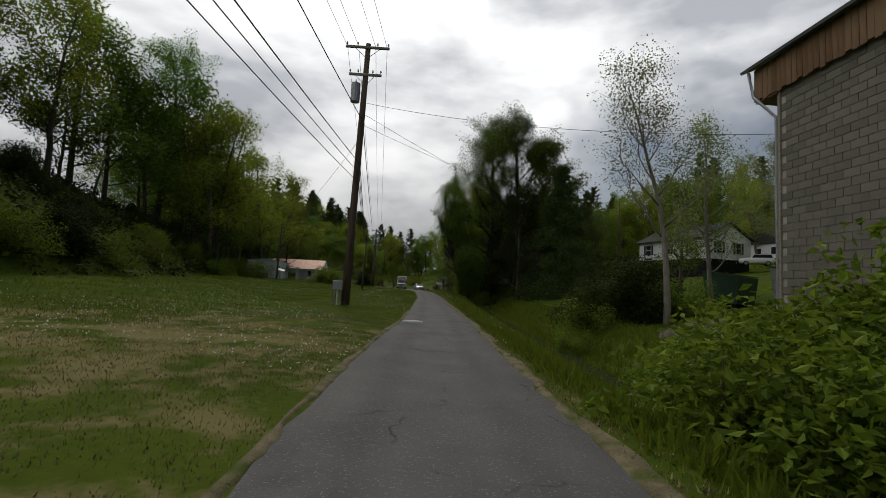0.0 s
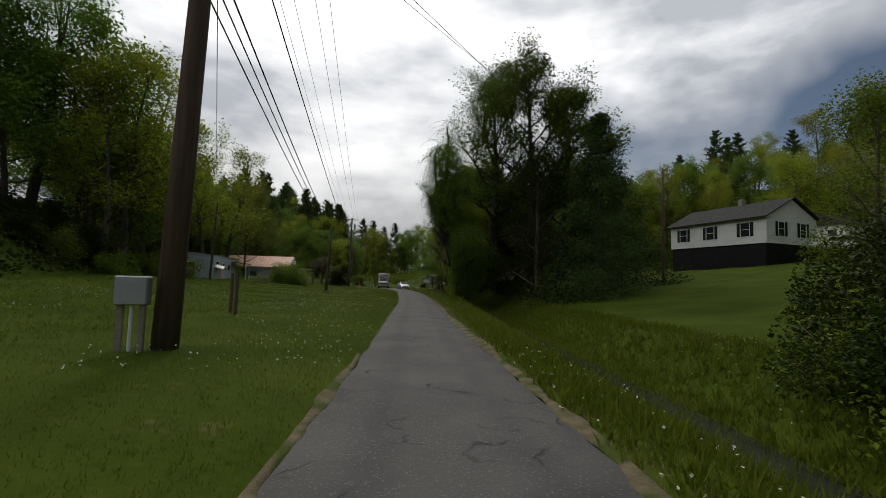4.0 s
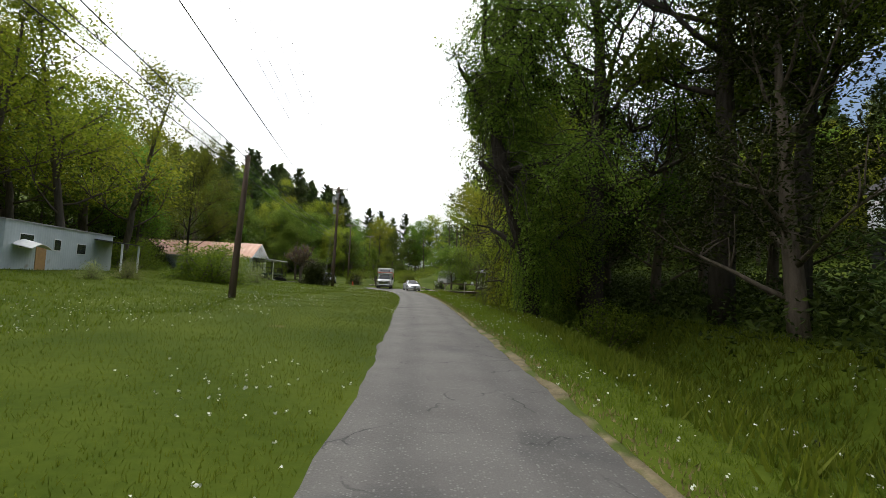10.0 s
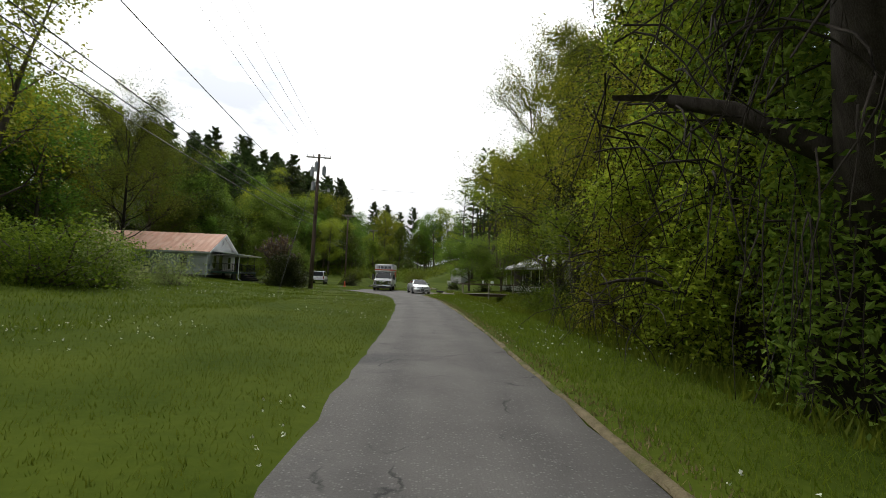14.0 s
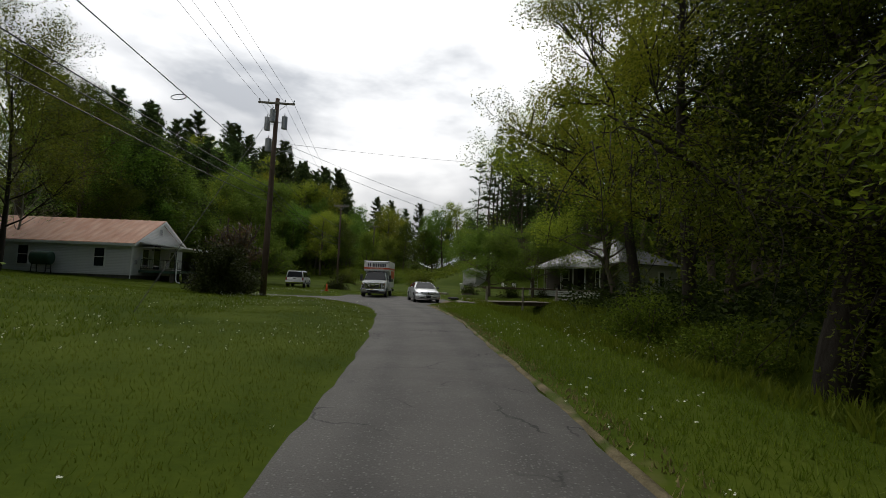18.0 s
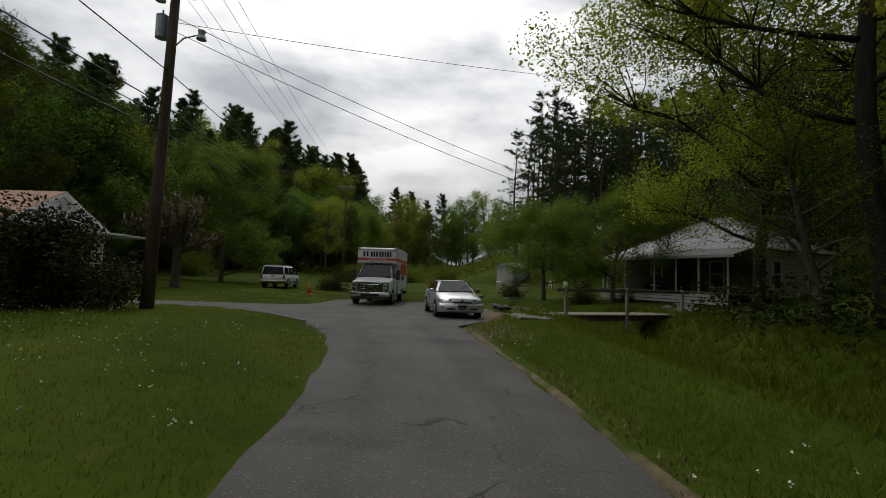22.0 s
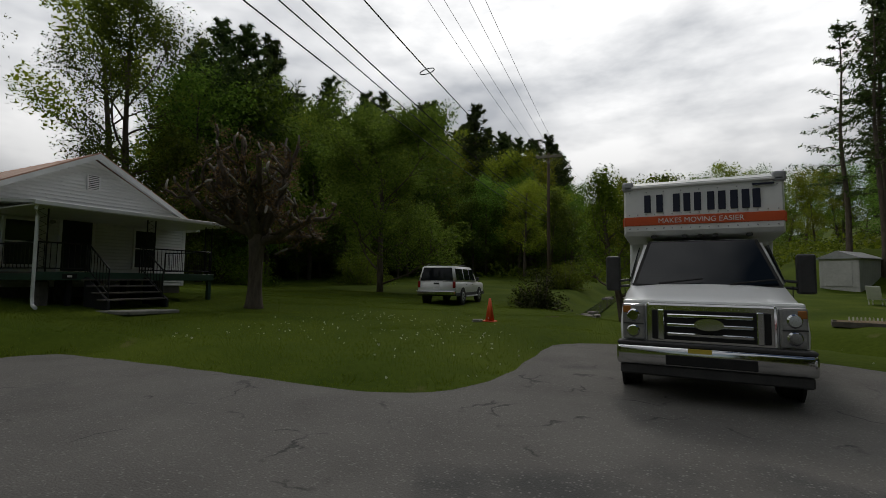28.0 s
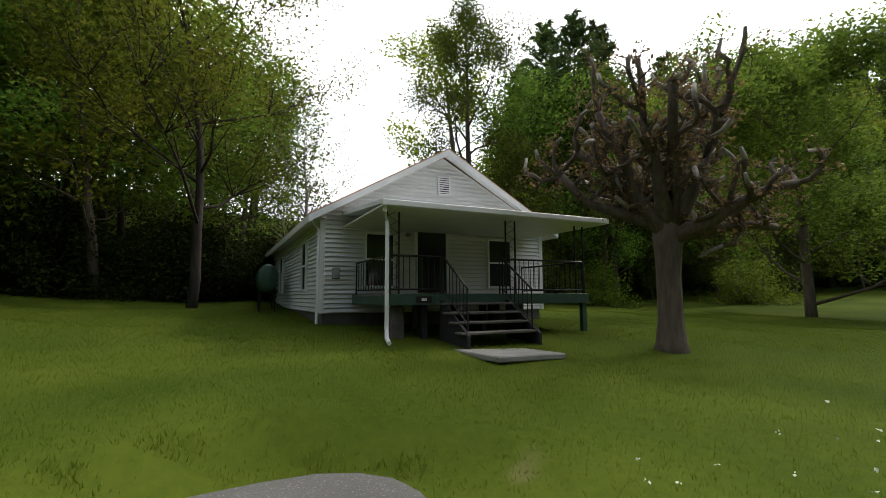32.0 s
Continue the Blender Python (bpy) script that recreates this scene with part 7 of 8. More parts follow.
def wire(a, b, sag, r=0.012, label="black cable strung between the poles", group="overhead wires"):
    a, b = Vector(a), Vector(b)
    pts = [tuple(a.lerp(b, s) - Vector((0, 0, 4 * sag * s * (1 - s)))) for s in np.linspace(0, 1, 22)]
    ob = part("overhead_wire", tubes([tube(pts, [r] * 22, 4)]), M_cable)
    tagged(ob, label, "cable", group)


# wires: fastenings on the poles, from south to north
A0, A1, A2, A3, A4, A5 = (-6.2, -32.0), (-4.25, 21.0), (-8.7, 60.6), (-11.4, 97.75), (-16.4, 141.1), (-16.0, 176.0)
for dx in (-1.05, -0.45, 0.45, 1.05):
    for (pa, za), (pb, zb), sag in (((A0, 13.4), (A1, 13.85), 0.9), ((A1, 13.85), (A3, 12.7), 1.1), ((A3, 12.7), (A4, 13.0), 0.7), ((A4, 13.0), (A5, 13.9), 0.8)):
        wire((pa[0] + dx, pa[1], za), (pb[0] + dx, pb[1], zb), sag, 0.010, "thin overhead power line between poles")
for z1, z2, z3, r in ((7.5, 6.75, 7.0, 0.022), (7.0, 6.35, 6.6, 0.018), (6.5, 5.95, 6.1, 0.018)):
    wire((*A0, z1), (*A1, z1), 0.6, r)
    wire((*A1, z1), (*A2, z2), 0.4, r)
    wire((*A2, z2), (*A3, z3), 0.4, r)
    wire((*A3, z3), (*A4, z3 + 0.6), 0.6, r)
wire((*A0, 9.6), (*A1, 9.8), 0.6, 0.022)
wire((*A1, 9.8), (*A3, 8.2), 0.7, 0.022)
wire((*A3, 8.2), (*A4, 9.6), 0.6, 0.022)
wire((*A1, 10.2), (34, 66, 9.0), 1.6, 0.012)
wire((*A1, 9.6), (25.5, 58.0, 12.8), 1.3, 0.010)
wire((*A1, 9.0), (-20.4, 61.0, 8.6), 0.8, 0.012)
wire((*A1, 10.8), (11.4, 12.3, 7.2), 0.5, 0.010)
wire((*A3, 10.2), (17.0, 116.0, 5.2), 0.9, 0.012)
wire((*A3, 9.7), (14.5, 111.6, 4.2), 0.8, 0.012)
wire((*A3, 10.0), (30.0, 112.0, 14.0), 1.0, 0.010)
wire((*A3, 12.2), (-9.4, 82.3, 0.25), 0.0, 0.014, "thin pale steel guy wire")
# coils of spare cable on the line
for cx, cy, cz in ((-9.9, 84.5, 7.6), (-13.1, 112.0, 8.15)):
    coil = part("cable_coil", tubes([tube([(cx + 0.26 * math.cos(a), cy + 0.26 * math.sin(a) * 0.4, cz + 0.14 * math.sin(a)) for a in np.linspace(0, 12.5, 40)], [0.016] * 40, 4)]), M_cable)
    tagged(coil, "coil of spare black cable on the line", "cable")


# ---- yard things ----
def at_ground(x, y, rz=0.0, dz=0.0):
    return pose(x, y, ground_z(x, y) + dz, 0, 0, rz)


meter = thing("meter_pedestal", at_ground(-4.9, 20.5, 10), "grey electric meter box on two legs by the pole", "meter box")
part("box", box(-0.24, -0.12, 0.75, 0.24, 0.12, 1.22, 0.02), M_galv, meter)
part("leg", box(-0.2, -0.05, -0.3, -0.12, 0.05, 0.76), M_wood, meter)
part("leg", box(0.12, -0.05, -0.3, 0.2, 0.05, 0.76), M_wood, meter)
part("conduit", cyl(0.035, 0.035, 1.0, 8, pose(0, 0.0, -0.2)), M_trim, meter)

for x, y in ((-5.9, 27.75), (-6.5, 28.95)):
    st = part("fence_post", tubes([tube([(x, y, ground_z(x, y) - 0.3), (x + 0.02, y, ground_z(x, y) + 1.35)], [0.06, 0.055], 7)]), M_pole)
    tagged(st, "dark short wooden post in the meadow", "post", "meadow posts")

stub = part("post_stub", box(-0.09, -0.09, -0.2, 0.09, 0.09, 0.42, 0.02), M_conc, m=at_ground(-7.3, 4.6, 12))
tagged(stub, "short grey concrete post stub in the worn grass", "post")

gate_pipe = thing("pipe_rail", at_ground(-22.0, 35.6, 8), "white pipe rail with one upright on the bank", "rail")
part("rail", tubes([tube([(-3.6, 0, 0.55), (0, 0, 0.35)], [0.07, 0.07], 7)]), M_trim, gate_pipe)
part("upright", tubes([tube([(0, 0, -0.3), (0.05, 0, 1.3)], [0.05, 0.05], 7)]), M_trim, gate_pipe)

manhole = thing("manhole_cover", pose(-0.97, 14.37, -0.004), "round iron manhole cover in the lane", "manhole cover")
part("plate", cyl(0.33, 0.33, 0.048, 28), M_iron, manhole)
part("rim", tubes([tube([(0.36 * math.cos(k * math.pi / 14), 0.36 * math.sin(k * math.pi / 14), 0.044) for k in range(29)], [0.022] * 29, 5)]), M_galv, manhole, "worn steel rim")
for i in range(5):
    for j in range(5):
        if abs(i - 2) + abs(j - 2) < 4:
            part("stud", box(-0.24 + 0.11 * i, -0.24 + 0.11 * j, 0.046, -0.20 + 0.11 * i, -0.20 + 0.11 * j, 0.058), M_galv, manhole)

cone = thing("traffic_cone", at_ground(-11.1, 112.5, 5, 0.02), "faded orange traffic cone on the lawn", "traffic cone")
part("base", box(-0.19, -0.19, 0, 0.19, 0.19, 0.035, 0.01), M_cone, cone)
part("cone", cyl(0.14, 0.03, 0.68, 16, Matrix.Translation((0, 0, 0.03)), True), M_cone, cone, smooth=True)
paver = part("concrete_block", box(-0.15, -0.1, -0.02, 0.15, 0.1, 0.09, 0.015), M_conc, m=at_ground(-11.42, 112.3, 20))
tagged(paver, "pale concrete block beside the traffic cone", "concrete block")
board = part("board", box(-0.22, -0.05, -0.02, 0.22, 0.05, 0.06, 0.01), M_pole, m=at_ground(-9.9, 115.4, 15))
tagged(board, "short dark board lying on the lawn", "board")

tank = thing("oil_tank", at_ground(-30.6, 103.7, 0), "dark green oil tank on a steel stand by the house", "oil tank")
part("drum", loft([[(x, 0.36 * k * math.cos(a), 1.15 + 0.52 * k * math.sin(a)) for a in np.linspace(0, 2 * math.pi, 19)[:-1]] for x, k in ((-0.78, 0.75), (-0.72, 0.96), (-0.6, 1), (0.6, 1), (0.72, 0.96), (0.78, 0.75))]), M_green, tank, smooth=True)
for x in (-0.55, 0.55):
    for y in (-0.25, 0.25):
        part("leg", tubes([tube([(x, y * 1.15, -0.3), (x, y * 0.8, 0.8)], [0.03, 0.03], 5)]), M_iron, tank)
    part("stretcher", tubes([tube([(x, -0.26, 0.35), (x, 0.26, 0.35)], [0.02, 0.02], 5)]), M_iron, tank)

# footbridge over the creek
B0, B1 = Vector((2.19, 101.43)), Vector((8.6, 104.0))
along = (B1 - B0).normalized()
bridge = thing("footbridge", pose(B0.x, B0.y, 0.2, 0, 0, math.degrees(math.atan2(along.y, along.x))), "grey wooden footbridge with post-and-rail sides", "footbridge")
BLEN = (B1 - B0).length
for y in (-0.5, 0.5):
    part("beam", box(-0.2, y - 0.06, -0.28, BLEN + 0.2, y + 0.06, -0.04, 0.01), M_pole, bridge)
dk = mesh_of("deck_board", *(lambda: ([(x, y, z) for x in (0, 0.135) for y in (-0.68, 0.68) for z in (-0.04, 0.0)], [(0, 1, 3, 2), (4, 6, 7, 5), (0, 4, 5, 1), (2, 3, 7, 6), (0, 2, 6, 4), (1, 5, 7, 3)]))(), M_wood)
for i in range(int(BLEN / 0.145)):
    part("deck_board", dk, M_wood, bridge, m=pose(i * 0.145, 0, 0.004 * math.sin(i * 3.7)))
for y in (-0.66,):
    for x in (0.5, BLEN * 0.5, BLEN - 0.5):
        part("post", box(x - 0.06, y - 0.06, -0.6, x + 0.06, y + 0.06, 1.08, 0.012), M_wood, bridge)
    part("rail", box(0.1, y - 0.03, 0.90, BLEN - 0.1, y + 0.03, 1.02, 0.012), M_pole, bridge)
path_v, path_f = [], []
for i in range(9):
    s = i / 8
    px, py = 8.6 + 3.3 * s, 104.1 + 3.2 * s * s + 3.4 * s
    for k in (-0.45, 0.45):
        path_v.append((px + k * 0.9, py - k * 0.5, ground_z(px + k * 0.9, py - k * 0.5) + 0.07))
    if i:
        a = 2 * (i - 1)
        path_f.append((a, a + 1, a + 3, a + 2))
gp = part("path", (path_v, path_f), M_conc)
tagged(gp, "pale concrete garden path to the porch", "path", kind="structure")

# stones along the creek bank and by the bridge
rngs = np.random.default_rng(5)


def stone_mesh(seed):
    r = np.random.default_rng(seed)
    bm = bmesh.new()
    bmesh.ops.create_icosphere(bm, subdivisions=1, radius=1)
    for v in bm.verts:
        v.co *= r.uniform(0.75, 1.2)
        v.co.z *= 0.6
    me = bpy.data.meshes.new("stone")
    bm.to_mesh(me)
    bm.free()
    me.materials.append(M_stone)
    return me


STONES = [stone_mesh(i) for i in range(5)]
for i in range(90):
    s = rngs.uniform(0, 1)
    bank = [(2.6, 102.2), (1.4, 106.5), (-0.2, 110.6), (-2.8, 113.2), (-5.6, 115.4)]
    k = s * 4
    (x0, y0), (x1, y1) = bank[int(k)], bank[min(int(k) + 1, 4)]
    x, y = x0 + (x1 - x0) * (k % 1) + rngs.normal(0, 0.3), y0 + (y1 - y0) * (k % 1) + rngs.normal(0, 0.3)
    if hit_road(np.array(x), np.array(y)):
        continue
    sc = rngs.uniform(0.10, 0.26)
    ob = part("stone", STONES[i % 5], M_stone, m=pose(x, y, ground_z(x, y) + sc * 0.2, 0, 0, rngs.uniform(0, 360)) @ Matrix.Diagonal((sc, sc, sc, 1)))
    tagged(ob, "rough grey field stone on the creek bank", "stone", "creek bank stones")
for x, y, sx, sy in ((1.3, 100.0, 0.75, 0.5), (1.9, 99.6, 0.5, 0.4), (0.95, 100.7, 0.4, 0.35), (9.2, 106.4, 0.4, 0.3), (9.7, 107.6, 0.3, 0.3), (10.1, 105.6, 0.35, 0.25)):
    ob = part("flat_rock", STONES[int(x * 7) % 5], M_conc, m=pose(x, y, ground_z(x, y) + 0.03, 0, 0, x * 70) @ Matrix.Diagonal((sx, sy, 0.2, 1)))
    tagged(ob, "pale flat rock at the end of the bridge", "rock", "bridge rocks")
for i in range(18):
    x, y = (-10.7 + rngs.normal(0, 0.4), 126.0 + 14.0 * (i % 2) + rngs.normal(0, 1.2))
    ob = part("stone", STONES[i % 5], M_conc, m=pose(x, y, ground_z(x, y) + 0.05, 0, 0, i * 40) @ Matrix.Diagonal((0.35, 0.25, 0.2, 1)))
    tagged(ob, "pale boulder in the creek", "stone", "creek boulders")


def plastic_chair(m, label):
    ch = thing("garden_chair", m, label, "chair", "garden chairs")
    part("seat", box(-0.24, -0.22, 0.40, 0.24, 0.24, 0.44, 0.015), M_plwhite, ch)
    back = box(-0.24, 0.20, 0.44, 0.24, 0.24, 0.86, 0.015)
    part("backrest", moved(back, Matrix.Identity(4)), M_plwhite, ch)
    for s in (-1, 1):
        part("armrest", box(s * 0.24 - 0.03, -0.2, 0.62, s * 0.24 + 0.03, 0.24, 0.65, 0.01), M_plwhite, ch)
        part("arm_post", box(s * 0.24 - 0.02, -0.2, 0.42, s * 0.24 + 0.02, -0.15, 0.63, 0.008), M_plwhite, ch)
        for y in (-0.2, 0.2):
            part("leg", tubes([tube([(s * 0.26, y * 1.15, 0), (s * 0.21, y, 0.41)], [0.025, 0.03], 6)]), M_plwhite, ch)
    return ch


plastic_chair(at_ground(10.2, 133.6, 160), "white plastic garden chair on the lawn")
plastic_chair(at_ground(8.9, 134.6, 120), "white plastic garden chair on the lawn")
lounger = thing("deck_chair", at_ground(2.8, 129.6, 150), "white reclining deck chair by the shrub", "deck chair")
part("seat", box(-0.28, -0.5, 0.25, 0.28, 0.2, 0.30, 0.01), M_plwhite, lounger)
part("backrest", moved(box(-0.28, 0, 0, 0.28, 0.05, 0.75, 0.01), pose(0, 0.2, 0.27, -25)), M_plwhite, lounger)
for s in (-1, 1):
    for y in (-0.45, 0.15):
        part("leg", box(s * 0.25 - 0.02, y - 0.02, 0, s * 0.25 + 0.02, y + 0.02, 0.26), M_plwhite, lounger)
table = thing("picnic_table", at_ground(5.2, 128.9, 30), "small dark picnic table with things on top", "table")
part("tabletop", box(-0.7, -0.4, 0.68, 0.7, 0.4, 0.73, 0.01), M_wood, table)
for s in (-1, 1):
    part("leg", tubes([tube([(s * 0.55, -0.5, 0), (s * 0.5, 0.3, 0.69)], [0.035, 0.035], 5), tube([(s * 0.55, 0.5, 0), (s * 0.5, -0.3, 0.69)], [0.035, 0.035], 5)]), M_wood, table)
    part("bench", box(-0.7, s * 0.62 - 0.12, 0.40, 0.7, s * 0.62 + 0.12, 0.44, 0.01), M_wood, table)
for i, (x, y) in enumerate(((0.9, 112.6), (1.6, 113.6), (2.4, 114.4), (1.0, 114.2))):
    ob = part("timber", box(-1.0, -0.09, 0, 1.0, 0.09, 0.12, 0.01), M_wood, m=at_ground(x, y, 10 + 23 * i, 0.05 + 0.03 * i))
    tagged(ob, "weathered timber on the junk pile", "timber", "junk pile")
for x, y in ((0.75, 103.6), (0.6, 104.3), (1.7, 113.0)):
    rings = []
    for a in np.linspace(0, 2 * math.pi, 21):
        rings.append([((0.24 + 0.09 * math.cos(b)) * math.cos(a), (0.24 + 0.09 * math.cos(b)) * math.sin(a), 0.10 + 0.09 * math.sin(b)) for b in np.linspace(0, 2 * math.pi, 9)[:-1]])
    ob = part("old_tyre", loft(rings, closed=False), M_rubber, m=at_ground(x, y, 0, 0.02), smooth=True)
    tagged(ob, "old black tyre lying on the ground", "tyre", "old tyres")

# skips and a ball near the barn
for x, y, rz, material, label in ((17.4, 23.6, 35, M_green, "dark green steel rubbish skip"), (19.6, 21.2, 35, M_galv, "grey steel rubbish skip")):
    sk = thing("rubbish_skip", at_ground(x, y, rz), label, "skip")
    part("body", loft([[(-1.3, -0.8, 0.15), (1.3, -0.8, 0.15), (1.3, 0.8, 0.15), (-1.3, 0.8, 0.15)], [(-1.45, -0.95, 1.7), (1.45, -0.95, 1.7), (1.45, 0.95, 1.9), (-1.45, 0.95, 1.9)]]), material, sk)
    part("lid", quad([(-1.48, -0.98, 1.72), (1.48, -0.98, 1.72), (1.48, 0.98, 1.93), (-1.48, 0.98, 1.93)], 0.05), M_plastic, sk)
    for s in (-1, 1):
        part("foot", box(s * 1.1 - 0.1, -0.7, -0.15, s * 1.1 + 0.1, 0.7, 0.16), M_iron, sk)
bm = bmesh.new()
bmesh.ops.create_icosphere(bm, subdivisions=3, radius=0.16)
ball = part("ball", bm, M_plwhite, m=at_ground(10.1, 14.5, 0, 0.15), smooth=True)
tagged(ball, "white ball lying in the grass", "ball")
mound_v = []
for r in np.linspace(0, 1, 12):
    for a in np.linspace(0, 2 * math.pi, 49)[:-1]:
        hx, hy = 9.6 + 2.7 * r * math.cos(a), 12.6 + 2.2 * r * math.sin(a)
        lump = 0.22 * noise.noise((hx * 1.1, hy * 1.1, 3.0)) + 0.08 * noise.noise((hx * 4, hy * 4, 5.0))
        mound_v.append((hx, hy, float(ground_z(hx, hy)) - 0.2 + 0.95 * (1 - r * r) ** 1.3 + 1.5 * lump * (1 - r)))
mound_f = [(i * 48 + j, i * 48 + (j + 1) % 48, (i + 1) * 48 + (j + 1) % 48, (i + 1) * 48 + j) for i in range(11) for j in range(48)]
mound = part("earth_heap", (mound_v, mound_f), M_heap, smooth=True)
tagged(mound, "low heap of grey-brown earth beside the barn", "earth heap")

# gravel patch under and beside the car
gr_v, gr_f = [], []
rg = np.random.default_rng(9)
GP = [(-0.5, 97.3), (0.3, 97.6), (1.4, 99.2), (1.9, 101.0), (0.9, 103.2), (0.1, 104.0), (-0.2, 100.5)]
bm = bmesh.new()
gv = []
for (x0, y0), (x1, y1) in zip(GP, GP[1:] + GP[:1]):
    for s in (0, 0.25, 0.5, 0.75):
        x, y = x0 + (x1 - x0) * s + 0.1 * math.sin(13 * s + x0), y0 + (y1 - y0) * s
        gv.append(bm.verts.new((x, y, 0.028)))
bm.faces.new(gv)
bmesh.ops.triangulate(bm, faces=list(bm.faces))
patch = part("gravel_patch", bm, M_dirt)
tagged(patch, "patch of bare dirt and gravel beside the asphalt", "gravel", kind="structure")
cen = np.stack([rg.uniform(-1.6, 2.0, 2200), rg.uniform(94.6, 104.0, 2200)], 1)
ok = [(x, y) for x, y in cen if abs(x - np.interp(y, [92, 94, 96, 99, 101, 104], [-0.5, -0.3, -0.1, 0.7, 1.1, 0.4])) < np.interp(y, [93, 95, 99, 104], [0.15, 0.5, 0.85, 0.4])]
tet = np.array([(1, 0, -0.4), (-0.5, 0.87, -0.4), (-0.5, -0.87, -0.4), (0, 0, 0.8)])
for x, y in ok:
    r = rg.uniform(0.006, 0.02)
    o = len(gr_v)
    gr_v += [tuple(p) for p in tet * r * rg.uniform(0.7, 1.3, 3) + (x, y, 0.035)]
    gr_f += [(o, o + 2, o + 1), (o, o + 1, o + 3), (o + 1, o + 2, o + 3), (o + 2, o, o + 3)]
pebbles = part("gravel", (gr_v, gr_f), M_gravel)
tagged(pebbles, "loose pale gravel at the road edge", "gravel", kind="stuff")

# a raised garden bed with a row of white pickets
bed = thing("garden_bed", pose(-0.5, 118.5, ground_z(-0.5, 118.5), 0, 0, -12) @ Matrix.Diagonal((0.66, 0.8, 0.62, 1)), "raised garden bed of dark soil edged with boards", "garden bed")
part("soil", loft([[(-1.5, y, -0.1), (1.5, y, -0.1), (1.4, y, 0.12 + h), (0, y, 0.2 + h), (-1.4, y, 0.12 + h)] for y, h in ((-0.55, -0.06), (-0.3, 0.04), (0.0, 0.07), (0.3, 0.03), (0.55, -0.06))]), M_dirt, bed, "dark turned soil")
for y in (-0.6, 0.6):
    part("board", box(-1.6, y - 0.025, -0.1, 1.6, y + 0.025, 0.17, 0.008), M_oldwood, bed)
for x in (-1.58, 1.58):
    part("board", box(x - 0.025, -0.57, -0.1, x + 0.025, 0.57, 0.17, 0.008), M_oldwood, bed)
for i in range(15):
    part("picket", poly([(-0.03, 0.0), (0.03, 0.0), (0.03, 0.30), (0.0, 0.36), (-0.03, 0.30)], 0.015), M_trim, bed, m=Matrix.Translation((-0.9 + 0.15 * i, 0.66, 0.02)))
part("picket_rail", box(-1.0, 0.645, 0.12, 1.3, 0.665, 0.16), M_trim, bed)


# ---- grass, weeds and flowers ----
rgg = np.random.default_rng(21)


def land_v(x, y):
    """The height of the lumpy ground sheet at many places."""
    i, j = np.searchsorted(gx, x) - 1, np.searchsorted(gy, y) - 1
    u, v = (x - gx[i]) / (gx[i + 1] - gx[i]), (y - gy[j]) / (gy[j + 1] - gy[j])
    return (GZ[j, i] * (1 - u) + GZ[j, i + 1] * u) * (1 - v) + (GZ[j + 1, i] * (1 - u) + GZ[j + 1, i + 1] * u) * v


def blades(n, xr, yr, h, keep, spread=0.05, per=3, width=0.010):
    x, y = rgg.uniform(*xr, n), rgg.uniform(*yr, n)
    ok = keep(x, y) & ~hit_road(x, y)
    x, y = np.repeat(x[ok], per), np.repeat(y[ok], per)
    x, y = x + rgg.normal(0, spread, len(x)), y + rgg.normal(0, spread, len(y))
    k = ~hit_road(x, y)
    x, y = x[k], y[k]
    z = land_v(x, y) - 0.03
    H = h * rgg.uniform(0.5, 1.3, len(x))
    a = rgg.uniform(0, 6.28, len(x))
    w = width * rgg.uniform(0.7, 1.4, len(x)) * (1 + H)
    lx, ly = rgg.normal(0, 0.35, len(x)) * H, rgg.normal(0, 0.35, len(x)) * H
    p0 = np.stack([x - w * np.cos(a), y - w * np.sin(a), z], 1)
    p1 = np.stack([x + w * np.cos(a), y + w * np.sin(a), z], 1)
    p2 = np.stack([x + lx, y + ly, z + H], 1)
    v = np.stack([p0, p1, p2], 1).reshape(-1, 3)
    return v, np.arange(len(v)).reshape(-1, 3)


def off_left(x, y):
    return np.interp(y, ROAD_Y, ROAD_L) - x


def off_right(x, y):
    return x - np.interp(y, ROAD_Y, ROAD_R)


g1 = part("meadow_grass", blades(150000, (-9, -1), (-3, 100), 0.075, lambda x, y: (off_left(x, y) > 0.05) & ((y > 15 + 2 * np.sin(x)) | (rgg.uniform(0, 1, len(x)) < 0.22)) & (rgg.uniform(0, 1, len(x)) < np.exp(-off_left(x, y) / 5)), per=3, width=0.006), M_blade)
tagged(g1, "uneven meadow grass along the lane", "grass", kind="stuff")
g2 = part("verge_grass", blades(90000, (-1, 4.6), (-3, 102), 0.12, lambda x, y: (off_right(x, y) > 0.32) & (off_right(x, y) < 3.6), per=3, width=0.007), M_blade)
tagged(g2, "long verge grass between lane and creek", "grass", kind="stuff")
g3 = part("lawn_grass", blades(190000, (-31, -4), (92, 124), 0.06, lambda x, y: (y > 97 - 0.9 * (x + 5.3)) | (x < -9), per=3, width=0.006), M_blade)
tagged(g3, "short lawn grass in front of the house", "grass", kind="stuff")
g4 = part("tall_grass", blades(30000, (-26, -7), (8, 96), 0.14, lambda x, y: off_left(x, y) > 5, per=3, width=0.012), M_blade)
tagged(g4, "tall loose meadow grass", "grass", kind="stuff")
g5 = part("dry_straw", blades(26000, (0.0, 2.6), (-3, 96), 0.075, lambda x, y: (off_right(x, y) > -0.1) & (off_right(x, y) < 0.50), per=3, width=0.014), M_drygrass)
tagged(g5, "dry straw along the lane edge", "straw", kind="stuff")
g6 = part("dry_grass", blades(26000, (-13, -1.8), (-3, 15), 0.055, lambda x, y: np.array([noise.noise((a * 0.5, b * 0.5, 4.0)) > -0.12 + 0.012 * max(0, -a - 8) for a, b in zip(x, y)]), per=3, width=0.012), M_drygrass)
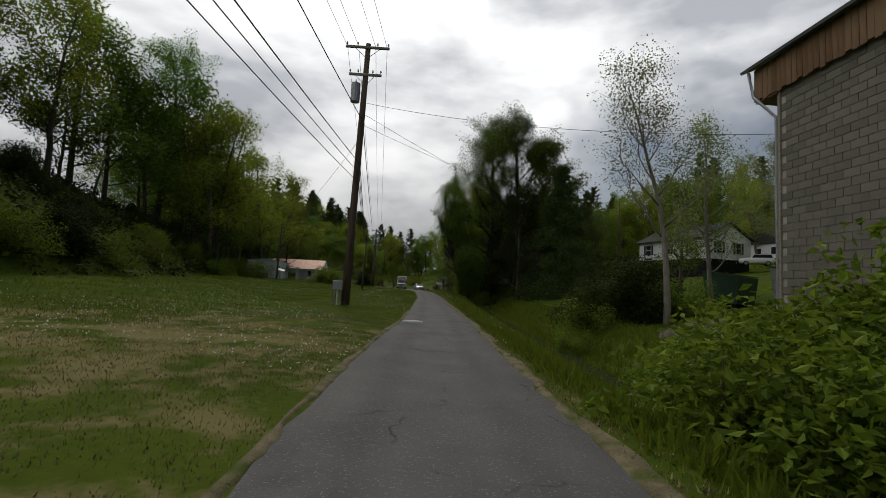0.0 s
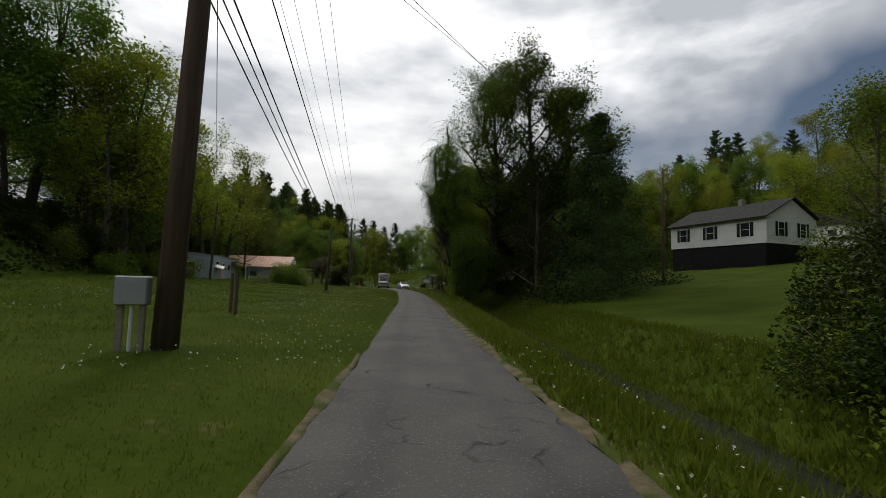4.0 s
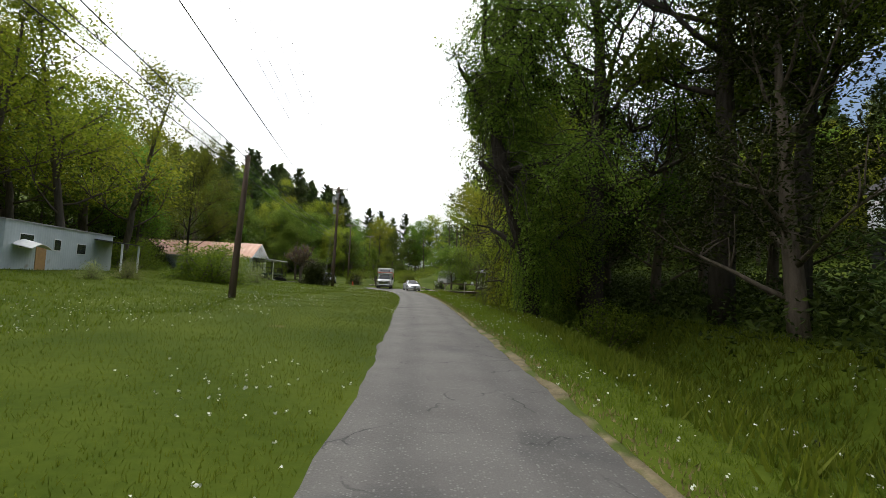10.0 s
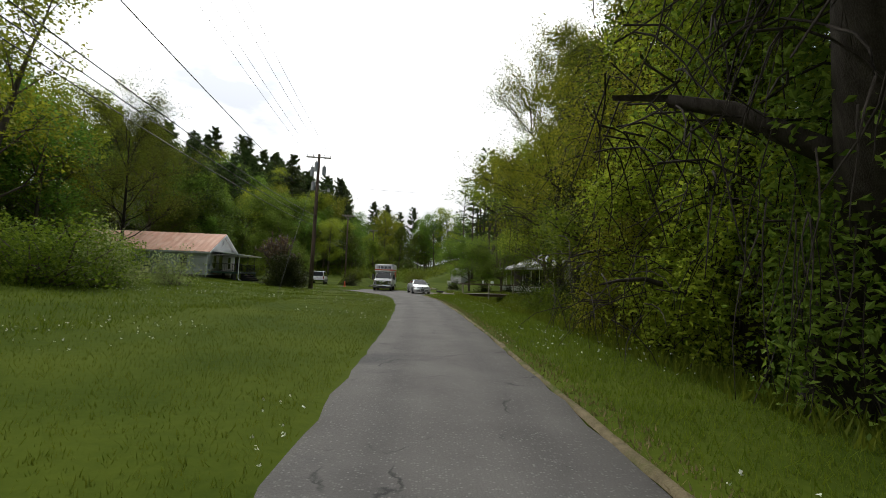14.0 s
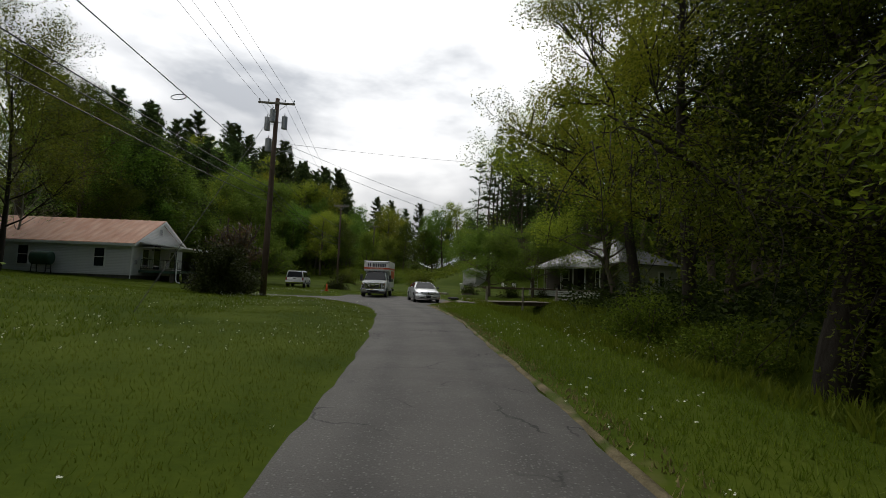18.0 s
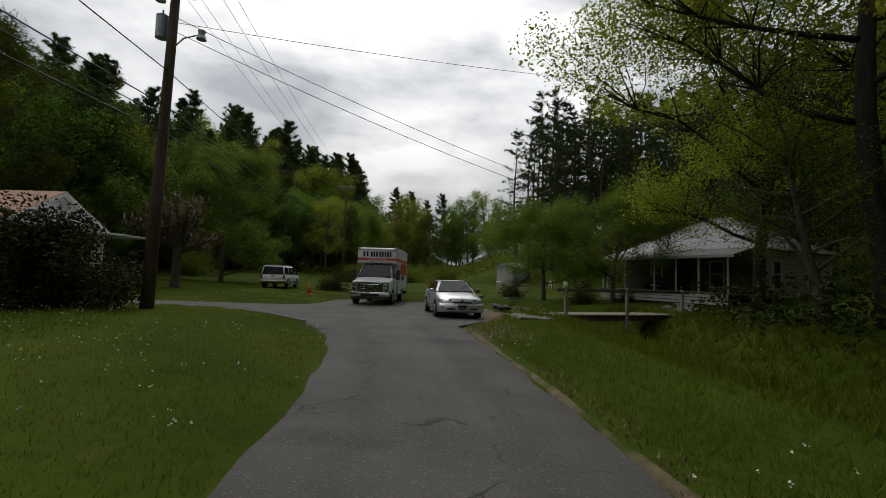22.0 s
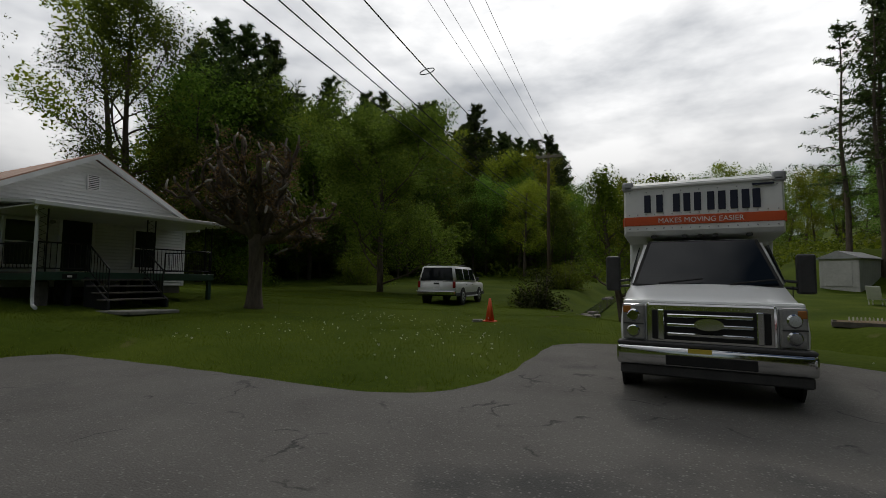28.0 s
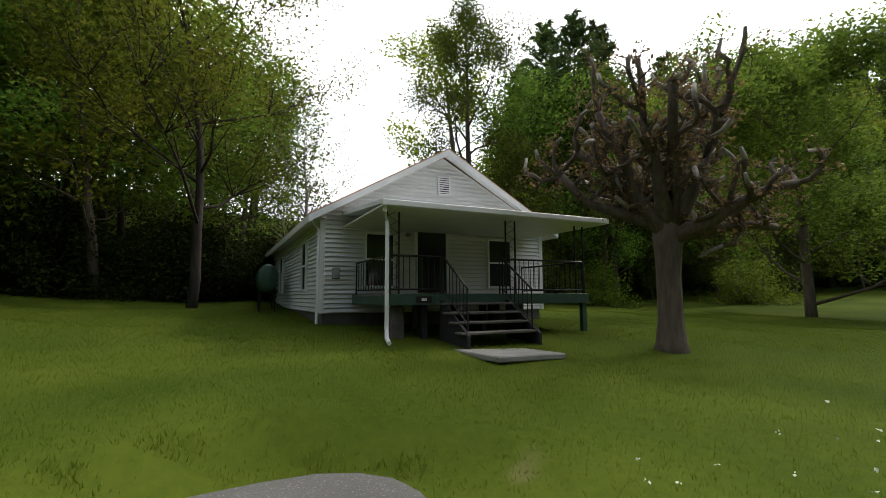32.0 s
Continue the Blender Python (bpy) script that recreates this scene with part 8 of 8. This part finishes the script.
tagged(g6, "patches of dry yellow grass", "grass", kind="stuff")
g7 = part("creek_weeds", blades(48000, (1.5, 10.5), (-2, 107), 0.27, lambda x, y: (creek_at(x, y) > 0.25) & (creek_at(x, y) < 3.6), per=3, width=0.018), M_blade)
tagged(g7, "rank weeds on the creek banks", "weeds", kind="stuff")

# white flowers in the grass
nf = 15000
fx, fy = rgg.uniform(-15, 9, nf), 4 + 108 * rgg.uniform(0, 1, nf) ** 1.5
thick = np.array([noise.noise((a * 0.2, b * 0.2, 9.0)) for a, b in zip(fx, fy)])
ok = ~hit_road(fx, fy) & (thick > 0.02) & (creek_at(fx, fy) > 1.2)
fc = np.stack([fx[ok], fy[ok], land_v(fx[ok], fy[ok]) + rgg.uniform(0.08, 0.24, ok.sum())], 1)
fl = part("clover_flowers", leaves(fc, 3, 0.012, 0.027, rgg, 0.5, 0, 0.9), M_daisy)
tagged(fl, "small white flowers scattered in the grass", "flowers", kind="stuff")

# undergrowth on the wooded slopes
def undergrowth(n, xr, yr, keep, size, name, label, material, lift=0.9):
    x, y = rgg.uniform(*xr, n), rgg.uniform(*yr, n)
    k = keep(x, y)
    x, y = x[k], y[k]
    c = np.stack([x, y, land_v(x, y) + rgg.uniform(0, 1, len(x)) ** 2 * lift], 1)
    ob = part(name, leaves(c, 5, (0.45, 0.45, 0.25), size, rgg, 0.7), material)
    tagged(ob, label, "undergrowth", kind="stuff")


# M_leafdark brings the shade beneath the trees into the undergrowth's own colour
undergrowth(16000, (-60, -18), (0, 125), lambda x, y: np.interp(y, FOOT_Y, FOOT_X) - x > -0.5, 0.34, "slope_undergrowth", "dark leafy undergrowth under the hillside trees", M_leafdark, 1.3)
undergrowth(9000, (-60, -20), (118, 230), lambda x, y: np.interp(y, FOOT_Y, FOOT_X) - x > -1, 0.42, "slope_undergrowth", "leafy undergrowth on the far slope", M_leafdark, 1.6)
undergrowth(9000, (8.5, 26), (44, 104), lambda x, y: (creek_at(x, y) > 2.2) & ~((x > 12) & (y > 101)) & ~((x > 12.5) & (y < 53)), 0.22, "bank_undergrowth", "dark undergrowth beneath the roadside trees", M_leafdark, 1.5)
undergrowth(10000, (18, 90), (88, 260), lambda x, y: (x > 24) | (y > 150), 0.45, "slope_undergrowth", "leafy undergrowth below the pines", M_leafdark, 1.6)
undergrowth(7000, (40, 95), (15, 95), lambda x, y: x > 52, 0.45, "slope_undergrowth", "leafy undergrowth on the rise", M_leaf, 1.6)
undergrowth(5000, (-30, 20), (150, 240), lambda x, y: np.abs(x + 2) < 40, 0.45, "field_scrub", "green scrub along the far field", M_leaf, 1.8)
